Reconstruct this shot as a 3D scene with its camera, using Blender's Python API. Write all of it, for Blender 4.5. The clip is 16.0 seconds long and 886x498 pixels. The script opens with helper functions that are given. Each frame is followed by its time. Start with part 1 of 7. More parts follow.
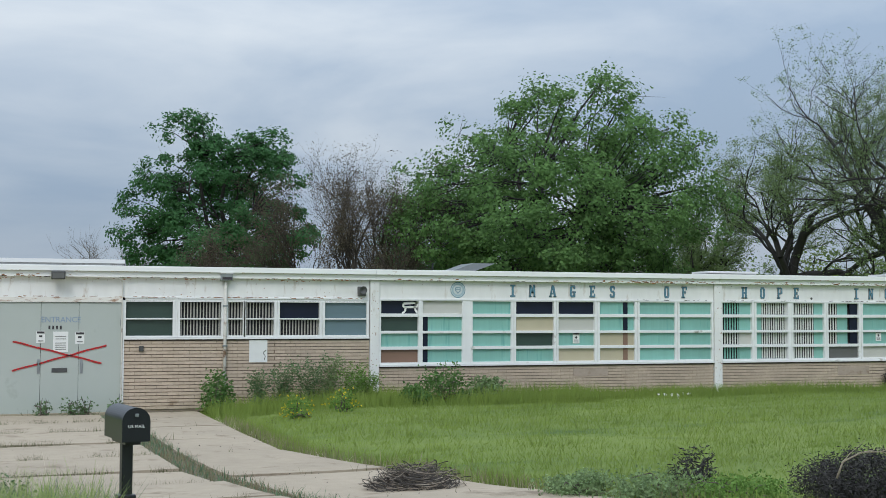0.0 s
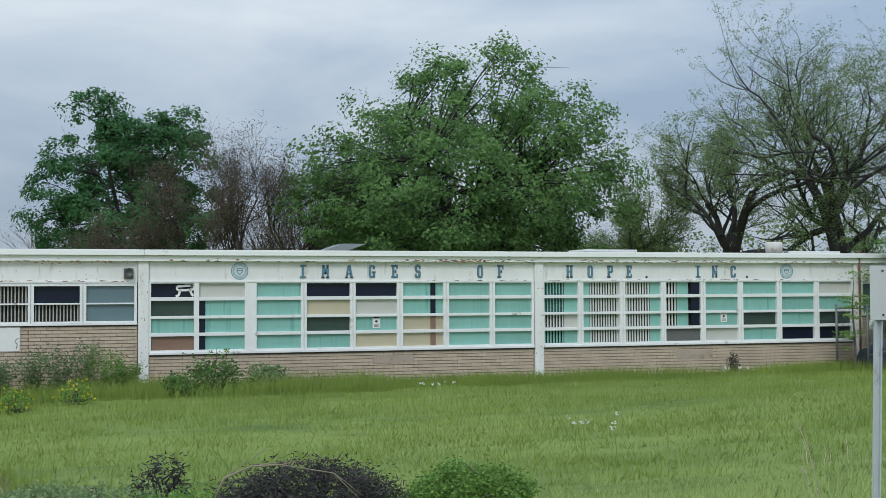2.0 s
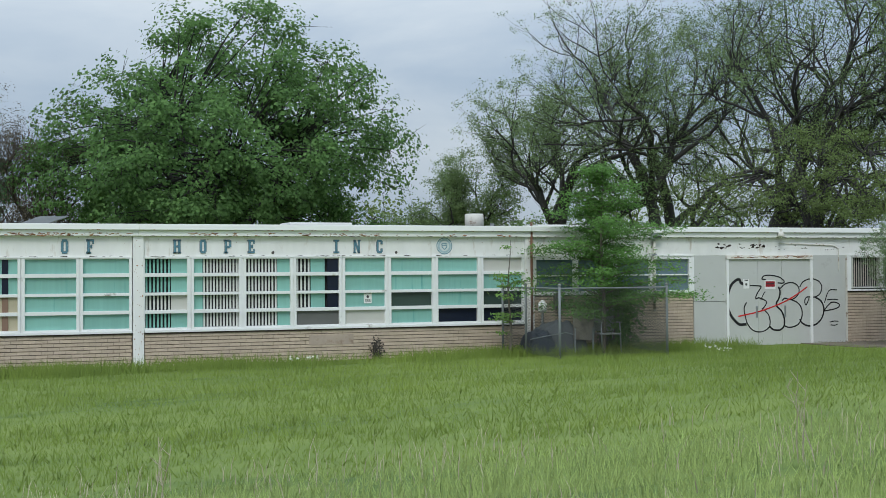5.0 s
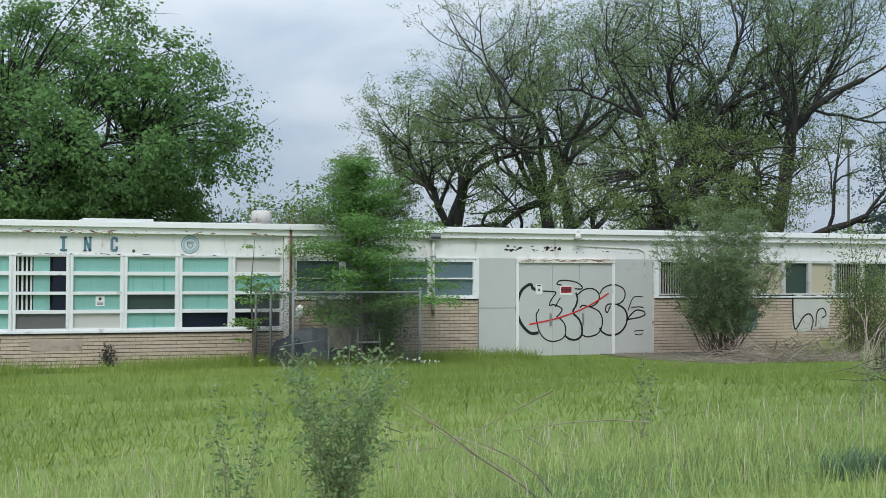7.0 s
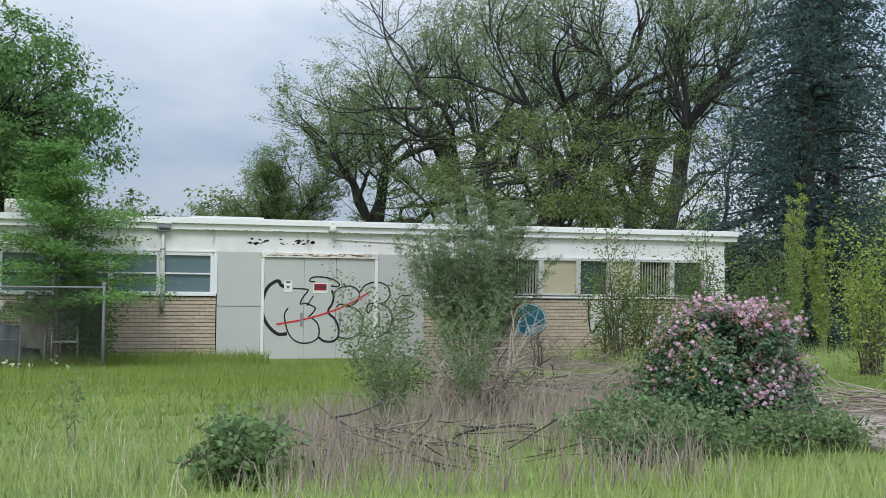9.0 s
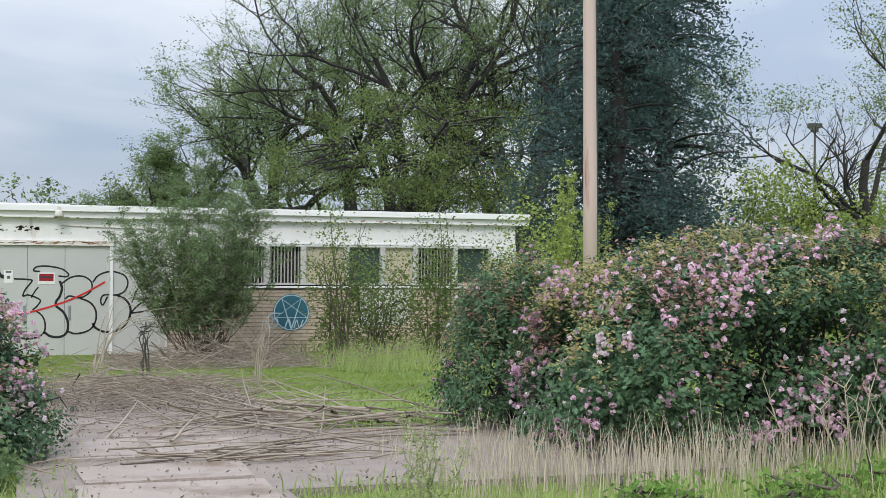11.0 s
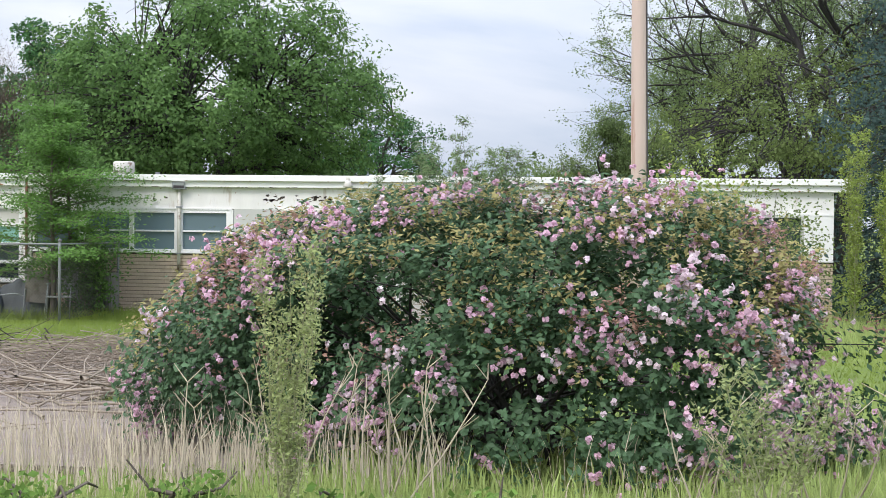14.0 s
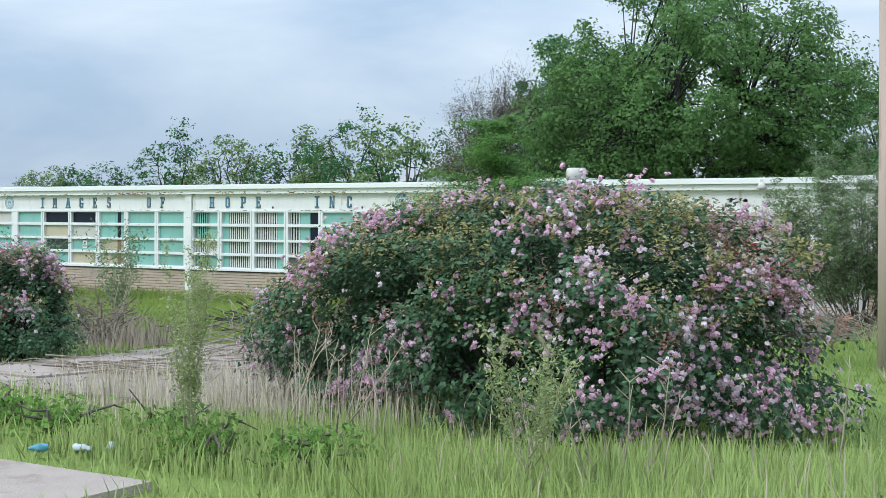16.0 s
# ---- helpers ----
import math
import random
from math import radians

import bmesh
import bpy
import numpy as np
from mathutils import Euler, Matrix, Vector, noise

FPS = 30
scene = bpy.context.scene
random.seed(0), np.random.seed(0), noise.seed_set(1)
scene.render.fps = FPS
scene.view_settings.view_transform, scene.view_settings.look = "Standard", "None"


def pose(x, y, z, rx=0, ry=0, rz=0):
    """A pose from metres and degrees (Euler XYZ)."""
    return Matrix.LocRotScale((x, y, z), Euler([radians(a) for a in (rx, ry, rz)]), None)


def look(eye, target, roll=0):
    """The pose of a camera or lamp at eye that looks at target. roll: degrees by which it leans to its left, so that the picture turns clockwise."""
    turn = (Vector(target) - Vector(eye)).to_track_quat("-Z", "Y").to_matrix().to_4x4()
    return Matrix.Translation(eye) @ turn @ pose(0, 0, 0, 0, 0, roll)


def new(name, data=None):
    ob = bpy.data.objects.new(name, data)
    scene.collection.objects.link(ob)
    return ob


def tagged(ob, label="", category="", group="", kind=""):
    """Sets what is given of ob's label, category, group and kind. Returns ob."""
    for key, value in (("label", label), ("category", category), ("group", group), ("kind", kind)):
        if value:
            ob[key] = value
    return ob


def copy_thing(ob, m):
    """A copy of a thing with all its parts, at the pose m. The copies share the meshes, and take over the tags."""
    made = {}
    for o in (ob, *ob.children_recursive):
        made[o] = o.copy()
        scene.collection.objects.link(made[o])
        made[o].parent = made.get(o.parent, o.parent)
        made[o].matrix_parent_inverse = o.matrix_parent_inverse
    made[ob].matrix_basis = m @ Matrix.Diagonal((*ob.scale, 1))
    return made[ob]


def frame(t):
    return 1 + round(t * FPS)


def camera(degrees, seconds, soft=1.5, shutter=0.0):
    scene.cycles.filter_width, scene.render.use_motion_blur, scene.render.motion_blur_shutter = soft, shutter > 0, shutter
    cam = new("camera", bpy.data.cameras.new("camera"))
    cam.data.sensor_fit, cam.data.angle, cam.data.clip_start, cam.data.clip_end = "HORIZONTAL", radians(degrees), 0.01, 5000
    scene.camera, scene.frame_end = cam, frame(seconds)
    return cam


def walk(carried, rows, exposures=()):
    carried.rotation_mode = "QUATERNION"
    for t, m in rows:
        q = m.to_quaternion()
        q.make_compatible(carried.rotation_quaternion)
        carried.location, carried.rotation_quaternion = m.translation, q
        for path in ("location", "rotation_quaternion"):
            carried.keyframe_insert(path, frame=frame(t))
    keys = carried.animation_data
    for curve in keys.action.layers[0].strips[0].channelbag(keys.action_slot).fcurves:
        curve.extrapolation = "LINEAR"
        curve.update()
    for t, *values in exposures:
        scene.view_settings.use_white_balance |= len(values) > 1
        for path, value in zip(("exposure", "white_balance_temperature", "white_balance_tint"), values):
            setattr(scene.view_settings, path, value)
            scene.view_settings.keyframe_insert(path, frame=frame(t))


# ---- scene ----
cam = camera(38.00, 16.0, soft=0.65)
PATH = [
    (0, (-2.502, -25.903, 2.035), (0.816, -16.481, 2.506), 0.21),
    (0.5, (-1.069, -25.78, 2.029), (2.145, -16.319, 2.422), 0.19),
    (1, (0.173, -25.673, 2.023), (3.321, -16.188, 2.364), 0.06),
    (1.5, (1.607, -25.531, 2.011), (4.732, -16.037, 2.333), -0.17),
    (2, (2.807, -25.393, 1.99), (5.941, -15.903, 2.337), -0.31),
    (2.5, (4.094, -25.22, 1.974), (7.27, -15.746, 2.354), -0.36),
    (3, (5.361, -25.083, 1.97), (8.602, -15.63, 2.351), -0.35),
    (3.5, (6.602, -24.894, 1.972), (9.938, -15.473, 2.311), -0.38),
    (4, (7.947, -24.727, 1.982), (11.378, -15.338, 2.242), -0.36),
    (4.2, (8.438, -24.686, 1.987), (11.87, -15.296, 2.22), -0.38),
    (6.3, (13.49, -24.215, 1.997), (17.056, -14.873, 2.11), -0.18),
    (6.5, (13.996, -24.173, 1.998), (17.57, -14.835, 2.125), -0.08),
    (7, (15.343, -24.094, 1.999), (18.885, -14.744, 2.165), 0.25),
    (7.5, (16.86, -24.059, 2.0), (20.349, -14.69, 2.199), 0.45),
    (8, (18.284, -24.092, 1.996), (21.664, -14.682, 2.197), 0.41),
    (8.2, (18.907, -24.079, 1.996), (22.253, -14.657, 2.191), 0.47),
    (10.3, (25.577, -23.531, 1.996), (28.439, -13.949, 2.075), 0.85),
    (10.5, (25.957, -23.426, 1.991), (28.822, -13.846, 2.064), 0.66),
    (11, (26.748, -23.403, 1.98), (29.88, -13.906, 2.061), 0.51),
    (11.5, (27.541, -23.301, 1.998), (30.809, -13.85, 2.078), 0.06),
    (12, (28.471, -23.207, 1.987), (31.725, -13.751, 2.077), 0.19),
    (12.5, (29.280, -23.167, 1.987), (32.129, -13.582, 2.039), 0.15),
    (13, (30.095, -23.072, 1.992), (32.110, -13.277, 1.960), -0.30),
    (13.5, (30.893, -23.014, 1.999), (31.492, -13.033, 1.851), 0.10),
    (14, (31.705, -23.004, 2.001), (30.588, -13.068, 1.815), 0.66),
    (14.5, (32.539, -22.975, 1.998), (29.656, -13.401, 1.804), 1.21),
    (15, (33.222, -23.030, 1.989), (29.167, -13.891, 1.822), 1.46),
    (15.5, (33.956, -23.088, 2.002), (29.090, -14.354, 1.795), 0.91),
    (16, (34.668, -23.302, 2.005), (29.471, -14.761, 1.801), 0.38),
]
walk(cam, [(t, look(eye, target, roll)) for t, eye, target, roll in PATH], exposures=((0, -0.13, 6300, 6), (4, -0.13, 6300, 4), (7, 0.1, 6350, 6), (10.3, 0.2, 6500, 9), (12, 0.4, 6750, 11), (14, 0.57, 6750, 13), (14.5, 0.57, 6700, 11), (15, -0.02, 6250, 5), (15.5, 0.26, 6200, 4), (16, 0.36, 6150, 4)))

# ---- light ----
world = bpy.data.worlds.new("overcast_sky")
scene.world = world
world.use_nodes = True
wn, wl = world.node_tree.nodes, world.node_tree.links
wn.clear()
SUN_EL, SUN_ROT = radians(46), radians(211)
w_out, w_bg = wn.new("ShaderNodeOutputWorld"), wn.new("ShaderNodeBackground")
sky = wn.new("ShaderNodeTexSky")
sky.sky_type, sky.sun_disc = "NISHITA", False
sky.sun_elevation, sky.sun_rotation = SUN_EL, SUN_ROT
sky.air_density, sky.dust_density, sky.ozone_density = 1.0, 1.5, 1.0
w_co, w_map = wn.new("ShaderNodeTexCoord"), wn.new("ShaderNodeMapping")
w_map.inputs["Scale"].default_value = (1.0, 1.0, 3.4)
w_noise = wn.new("ShaderNodeTexNoise")
w_noise.inputs["Scale"].default_value, w_noise.inputs["Detail"].default_value = 2.4, 8.0
w_noise.inputs["Roughness"].default_value, w_noise.inputs["Distortion"].default_value = 0.52, 0.35
w_ramp = wn.new("ShaderNodeValToRGB")
w_ramp.color_ramp.elements[0].position, w_ramp.color_ramp.elements[1].position = 0.36, 0.68
w_ramp.color_ramp.elements[0].color = (4.3, 5.3, 6.9, 1)
w_ramp.color_ramp.elements[1].color = (8.2, 8.6, 9.3, 1)
w_mix = wn.new("ShaderNodeMixRGB")
w_mix.inputs["Fac"].default_value = 0.93
wl.new(w_co.outputs["Generated"], w_map.inputs["Vector"])
wl.new(w_map.outputs["Vector"], w_noise.inputs["Vector"])
wl.new(w_noise.outputs["Fac"], w_ramp.inputs["Fac"])
wl.new(sky.outputs["Color"], w_mix.inputs["Color1"])
wl.new(w_ramp.outputs["Color"], w_mix.inputs["Color2"])
# an overcast sky is brighter overhead than at the horizon
w_sep, w_up, w_gain = wn.new("ShaderNodeSeparateXYZ"), wn.new("ShaderNodeMapRange"), wn.new("ShaderNodeVectorMath")
w_gain.operation = "SCALE"
w_up.inputs["From Min"].default_value, w_up.inputs["From Max"].default_value = 0.0, 1.0
w_up.inputs["To Min"].default_value, w_up.inputs["To Max"].default_value = 0.80, 2.3
wl.new(w_co.outputs["Generated"], w_sep.inputs["Vector"])
wl.new(w_sep.outputs["Z"], w_up.inputs["Value"])
wl.new(w_mix.outputs["Color"], w_gain.inputs[0])
wl.new(w_up.outputs["Result"], w_gain.inputs["Scale"])
wl.new(w_gain.outputs["Vector"], w_bg.inputs["Color"])
w_bg.inputs["Strength"].default_value = 0.092
wl.new(w_bg.outputs["Background"], w_out.inputs["Surface"])

sun = new("sun", bpy.data.lights.new("sun", "SUN"))
sun.data.energy, sun.data.angle, sun.data.color = 1.4, radians(20), (1.0, 0.97, 0.92)
sun.matrix_world = look((60 * math.cos(SUN_EL) * math.sin(SUN_ROT), 60 * math.cos(SUN_EL) * math.cos(SUN_ROT), 60 * math.sin(SUN_EL)), (0, 0, 0))


# ---- materials ----
def mat(name, color, rough=0.7, vary=0.15, scale=6.0, stain=None, stain_amt=0.0, stain_scale=1.2, bump=0.0, bump_scale=40.0,
        metal=0.0, spec=0.3, island=0.0, objrand=0.0, stretch=(1, 1, 1), trans=0.0, hue=None, coat=0.0):
    """Two scales of colour change, optional stains, relief, and change from piece to piece."""
    m = bpy.data.materials.new(name)
    m.use_nodes = True
    n, l = m.node_tree.nodes, m.node_tree.links
    b = n["Principled BSDF"]
    b.inputs["Roughness"].default_value, b.inputs["Metallic"].default_value = rough, metal
    b.inputs["Specular IOR Level"].default_value = spec
    if coat:
        b.inputs["Coat Weight"].default_value, b.inputs["Coat Roughness"].default_value = coat, 0.05
    co, mp = n.new("ShaderNodeTexCoord"), n.new("ShaderNodeMapping")
    mp.inputs["Scale"].default_value = stretch
    geo = n.new("ShaderNodeNewGeometry")
    l.new(geo.outputs["Position"], mp.inputs["Vector"])
    fine = n.new("ShaderNodeTexNoise")
    fine.inputs["Scale"].default_value, fine.inputs["Detail"].default_value = scale, 5.0
    l.new(mp.outputs["Vector"], fine.inputs["Vector"])
    wide = n.new("ShaderNodeTexNoise")
    wide.inputs["Scale"].default_value, wide.inputs["Detail"].default_value = scale * 0.13, 3.0
    l.new(mp.outputs["Vector"], wide.inputs["Vector"])
    add = n.new("ShaderNodeMath")
    add.operation = "ADD"
    l.new(fine.outputs["Fac"], add.inputs[0])
    l.new(wide.outputs["Fac"], add.inputs[1])
    last = add.outputs[0]
    if island:
        mul = n.new("ShaderNodeMath")
        mul.operation, mul.inputs[1].default_value = "MULTIPLY", island / max(vary, 0.01)
        l.new(geo.outputs["Random Per Island"], mul.inputs[0])
        a2 = n.new("ShaderNodeMath")
        a2.operation = "ADD"
        l.new(last, a2.inputs[0])
        l.new(mul.outputs[0], a2.inputs[1])
        last = a2.outputs[0]
    if objrand:
        info = n.new("ShaderNodeObjectInfo")
        mul = n.new("ShaderNodeMath")
        mul.operation, mul.inputs[1].default_value = "MULTIPLY", objrand / max(vary, 0.01)
        l.new(info.outputs["Random"], mul.inputs[0])
        a2 = n.new("ShaderNodeMath")
        a2.operation = "ADD"
        l.new(last, a2.inputs[0])
        l.new(mul.outputs[0], a2.inputs[1])
        last = a2.outputs[0]
    mid = 1.0 + 0.5 * (island + objrand) / max(vary, 0.01)
    span = n.new("ShaderNodeMapRange")
    span.inputs["From Min"].default_value, span.inputs["From Max"].default_value = mid - 0.7 - 0.5 * (island + objrand) / max(vary, 0.01), mid + 0.7 + 0.5 * (island + objrand) / max(vary, 0.01)
    l.new(last, span.inputs["Value"])
    ramp = n.new("ShaderNodeMixRGB")
    tot = vary + island + objrand
    lo = [max(0.0, c * (1 - tot)) for c in color]
    hi = [min(1.0, c * (1 + tot)) for c in color]
    if hue:
        hi = list(hue)
    ramp.inputs["Color1"].default_value, ramp.inputs["Color2"].default_value = (*lo, 1), (*hi, 1)
    l.new(span.outputs["Result"], ramp.inputs["Fac"])
    out = ramp.outputs["Color"]
    if stain:
        sn = n.new("ShaderNodeTexNoise")
        sn.inputs["Scale"].default_value, sn.inputs["Detail"].default_value, sn.inputs["Roughness"].default_value = stain_scale, 8.0, 0.65
        l.new(mp.outputs["Vector"], sn.inputs["Vector"])
        sr = n.new("ShaderNodeMapRange")
        sr.inputs["From Min"].default_value, sr.inputs["From Max"].default_value = 0.66 - 0.3 * stain_amt, 0.74 - 0.2 * stain_amt
        l.new(sn.outputs["Fac"], sr.inputs["Value"])
        mx = n.new("ShaderNodeMixRGB")
        mx.inputs["Color2"].default_value = (*stain, 1)
        l.new(sr.outputs["Result"], mx.inputs["Fac"])
        l.new(out, mx.inputs["Color1"])
        out = mx.outputs["Color"]
    l.new(out, b.inputs["Base Color"])
    if bump:
        bn = n.new("ShaderNodeTexNoise")
        bn.inputs["Scale"].default_value, bn.inputs["Detail"].default_value = bump_scale, 4.0
        l.new(mp.outputs["Vector"], bn.inputs["Vector"])
        bp = n.new("ShaderNodeBump")
        bp.inputs["Strength"].default_value, bp.inputs["Distance"].default_value = bump, 0.02
        l.new(bn.outputs["Fac"], bp.inputs["Height"])
        l.new(bp.outputs["Normal"], b.inputs["Normal"])
    if trans:
        tr = n.new("ShaderNodeBsdfTranslucent")
        ms = n.new("ShaderNodeMixShader")
        ms.inputs["Fac"].default_value = trans
        l.new(out, tr.inputs["Color"])
        l.new(b.outputs["BSDF"], ms.inputs[1])
        l.new(tr.outputs["BSDF"], ms.inputs[2])
        l.new(ms.outputs["Shader"], n["Material Output"].inputs["Surface"])
    return m


M_SOIL = mat("meadow_ground", (0.122, 0.203, 0.045), 0.95, 0.3, 2.2, (0.085, 0.14, 0.036), 0.32, 0.35, 0.4, 30, hue=(0.25, 0.31, 0.075), stretch=(0.5, 1, 1))
M_JOINT = mat("dark_joint_soil", (0.19, 0.165, 0.122), 0.95, 0.3, 9.0, (0.07, 0.065, 0.04), 0.4, 3.0, 0.6, 60)
M_SHRUBD = mat("dense_dark_shrub_leaves", (0.18, 0.265, 0.120), rough=0.55, vary=0.2, scale=0.9, island=0.35, trans=0.4, spec=0.12)
M_FEATHER = mat("feathery_grey_green_leaves", (0.185, 0.265, 0.125), rough=0.55, vary=0.2, scale=0.9, island=0.35, trans=0.45, spec=0.1)
M_ASPHALT = mat("road_asphalt", (0.055, 0.055, 0.056), 0.9, 0.25, 9.0, bump=0.5, bump_scale=180)
M_EARTH = mat("bare_grey_earth", (0.19, 0.16, 0.125), 0.95, 0.35, 5.0, (0.12, 0.125, 0.06), 0.4, 1.3, 0.6, 50)
M_CONC = mat("weathered_concrete", (0.40, 0.335, 0.255), 0.9, 0.18, 5.0, (0.25, 0.20, 0.145), 0.3, 1.6, 0.4, 70, objrand=0.06)
M_DRIVE = mat("pinkish_worn_concrete", (0.38, 0.32, 0.285), 0.92, 0.2, 5.0, (0.22, 0.165, 0.125), 0.45, 1.4, 0.5, 60, objrand=0.1)
M_DIRT = mat("dusty_gravel", (0.31, 0.262, 0.232), 0.95, 0.28, 6.0, (0.22, 0.18, 0.14), 0.45, 1.1, 0.7, 60)
M_BRICK = mat("tan_brick", (0.54, 0.435, 0.34), 0.88, 0.12, 14.0, (0.36, 0.265, 0.19), 0.14, 1.7, 0.4, 90, objrand=0.10)
M_BRICKJ = mat("tan_brick_rows", (0.54, 0.435, 0.34), 0.88, 0.12, 14.0, (0.36, 0.265, 0.19), 0.14, 1.7, 0.4, 90, island=0.10)
M_MORTAR = mat("grey_mortar", (0.25, 0.20, 0.16), 0.95, 0.2, 20.0, bump=0.3)
M_WHITE = mat("peeling_white_paint", (0.80, 0.79, 0.775), 0.6, 0.12, 3.0, (0.58, 0.52, 0.46), 0.30, 2.2, 0.15, 30, stretch=(2.2, 1, 0.6))
M_TRIM = mat("white_roof_edge_metal", (0.86, 0.86, 0.85), 0.5, 0.05, 3.0, (0.42, 0.28, 0.17), 0.0, 3.2, 0.1, 20, stretch=(0.5, 1, 1))
M_FRAME = mat("white_window_paint", (0.80, 0.80, 0.795), 0.5, 0.08, 5.0, (0.35, 0.32, 0.28), 0.12, 3.0)
M_FRAMED = mat("dirty_window_paint", (0.52, 0.52, 0.49), 0.6, 0.15, 5.0, (0.30, 0.26, 0.21), 0.25, 3.0)
M_RUST = mat("flaking_rust", (0.30, 0.15, 0.08), 0.9, 0.4, 16.0, (0.62, 0.50, 0.38), 0.4, 7.0, 0.5, 60)
M_DARKFLAKE = mat("bare_dark_patch", (0.055, 0.04, 0.035), 0.9, 0.3, 20.0)
M_LINTEL = mat("white_steel_with_rust_flakes", (0.76, 0.73, 0.68), 0.6, 0.1, 6.0, (0.33, 0.17, 0.09), 0.42, 3.5, 0.2, 40, stretch=(1, 1, 5))
M_DOOR2 = mat("pale_grey_door_paint", (0.52, 0.525, 0.505), 0.6, 0.06, 2.5, (0.40, 0.39, 0.37), 0.15, 1.3, 0.05, 30)
M_DOOR = mat("grey_green_door_paint", (0.44, 0.475, 0.445), 0.55, 0.05, 2.5, (0.36, 0.385, 0.355), 0.12, 1.3, 0.05, 30)
# stretched darker streaks paint the shading of curtain folds into the teal
M_TEAL = mat("teal_pane_fold_shading", (0.235, 0.47, 0.415), 0.35, 0.14, 2.5, (0.125, 0.35, 0.32), 0.3, 1.3, spec=0.5, coat=0.35, objrand=0.10, stretch=(7, 1, 0.35))
M_DARK = mat("dark_glass", (0.012, 0.016, 0.032), 0.2, 0.3, 2.0, spec=0.3)
M_DGREEN = mat("dark_green_pane", (0.04, 0.065, 0.055), 0.25, 0.2, 2.0, spec=0.5)
M_CREAM = mat("cream_blind_pane", (0.52, 0.46, 0.33), 0.45, 0.12, 3.0, spec=0.5, coat=0.3, objrand=0.12)
M_PALE = mat("pale_blind_pane", (0.55, 0.54, 0.50), 0.45, 0.1, 3.0, spec=0.5, coat=0.3)
M_BROWN = mat("brown_board_pane", (0.24, 0.15, 0.11), 0.6, 0.15, 4.0)
M_GREYP = mat("grey_screen_pane", (0.13, 0.13, 0.125), 0.5, 0.15, 4.0)
M_BLUEG = mat("blue_grey_pane", (0.13, 0.19, 0.22), 0.25, 0.1, 2.0, spec=0.5, coat=0.4, objrand=0.1)
M_SLAT = mat("white_blind_slat", (0.62, 0.63, 0.60), 0.6, 0.1, 4.0)
M_SLATG = mat("dull_grey_blind_slat", (0.40, 0.385, 0.35), 0.6, 0.15, 4.0)
M_FENCE = mat("dull_fence_steel", (0.20, 0.215, 0.22), 0.6, 0.2, 9.0, (0.12, 0.07, 0.05), 0.2, 6.0, metal=0.2)
M_PIPER = mat("dark_rusty_pipe", (0.17, 0.09, 0.06), 0.9, 0.35, 9.0, (0.42, 0.33, 0.25), 0.25, 5.0)
M_POSTG = mat("pale_galvanised_post", (0.52, 0.55, 0.58), 0.5, 0.12, 9.0, (0.36, 0.37, 0.38), 0.2, 4.0, metal=0.2)
M_TSLAT = mat("teal_blind_slat", (0.22, 0.46, 0.40), 0.6, 0.1, 4.0)
# near-black: the shade of the unlit rooms is put into the colour
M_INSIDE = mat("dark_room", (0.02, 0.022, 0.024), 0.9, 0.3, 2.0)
M_LETTER = mat("blue_letter_paint", (0.12, 0.25, 0.33), 0.6, 0.2, 12.0, (0.30, 0.36, 0.38), 0.25, 9.0)
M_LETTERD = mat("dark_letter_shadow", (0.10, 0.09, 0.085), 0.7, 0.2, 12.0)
M_FADED = mat("faded_blue_letters", (0.25, 0.33, 0.45), 0.7, 0.15, 30.0)
M_BLACKP = mat("black_spray_paint", (0.02, 0.02, 0.022), 0.6, 0.2, 9.0)
M_REDP = mat("red_tape", (0.62, 0.03, 0.03), 0.5, 0.15, 12.0)
M_DARKMARK = mat("dark_print", (0.05, 0.045, 0.05), 0.6, 0.1)
M_PAPER = mat("white_sign_sheet", (0.78, 0.78, 0.76), 0.6, 0.06, 8.0)
M_TEALP = mat("teal_spray_disc", (0.035, 0.135, 0.18), 0.7, 0.2, 7.0)
M_LTBLUE = mat("pale_blue_spray_line", (0.45, 0.62, 0.70), 0.7, 0.1, 7.0)
M_ROOF = mat("flat_roof_felt", (0.16, 0.16, 0.155), 0.95, 0.2, 3.0, bump=0.3)
M_GALV = mat("galvanised_steel", (0.34, 0.36, 0.37), 0.45, 0.15, 9.0, metal=0.7)
M_SIGNB = mat("bare_aluminium_sign", (0.62, 0.63, 0.63), 0.45, 0.06, 5.0, (0.40, 0.40, 0.39), 0.1, 5.0, metal=0.3)
M_DARKMETAL = mat("dark_fixture_metal", (0.10, 0.10, 0.10), 0.5, 0.2, 9.0, metal=0.4)
M_MAILBOX = mat("black_mailbox_paint", (0.012, 0.014, 0.017), 0.32, 0.2, 8.0, spec=0.5)
M_PIPEW = mat("stained_white_pipe", (0.62, 0.60, 0.55), 0.6, 0.15, 8.0, (0.22, 0.14, 0.09), 0.35, 5.0)
M_TARP = mat("grey_tarp", (0.11, 0.12, 0.13), 0.6, 0.25, 4.0, bump=0.4, bump_scale=12)
M_CART = mat("weathered_board", (0.19, 0.19, 0.185), 0.8, 0.2, 6.0)
M_CHAIR = mat("pale_grey_chair_webbing", (0.33, 0.34, 0.34), 0.7, 0.2, 9.0, (0.2, 0.2, 0.19), 0.2, 5.0)
M_DKJUNK = mat("dark_plastic", (0.03, 0.034, 0.04), 0.5, 0.25, 6.0)
M_POLE = mat("bleached_wood_pole", (0.60, 0.47, 0.42), 0.85, 0.12, 6.0, (0.33, 0.14, 0.09), 0.14, 2.2, 0.4, 30, stretch=(1, 1, 0.12))
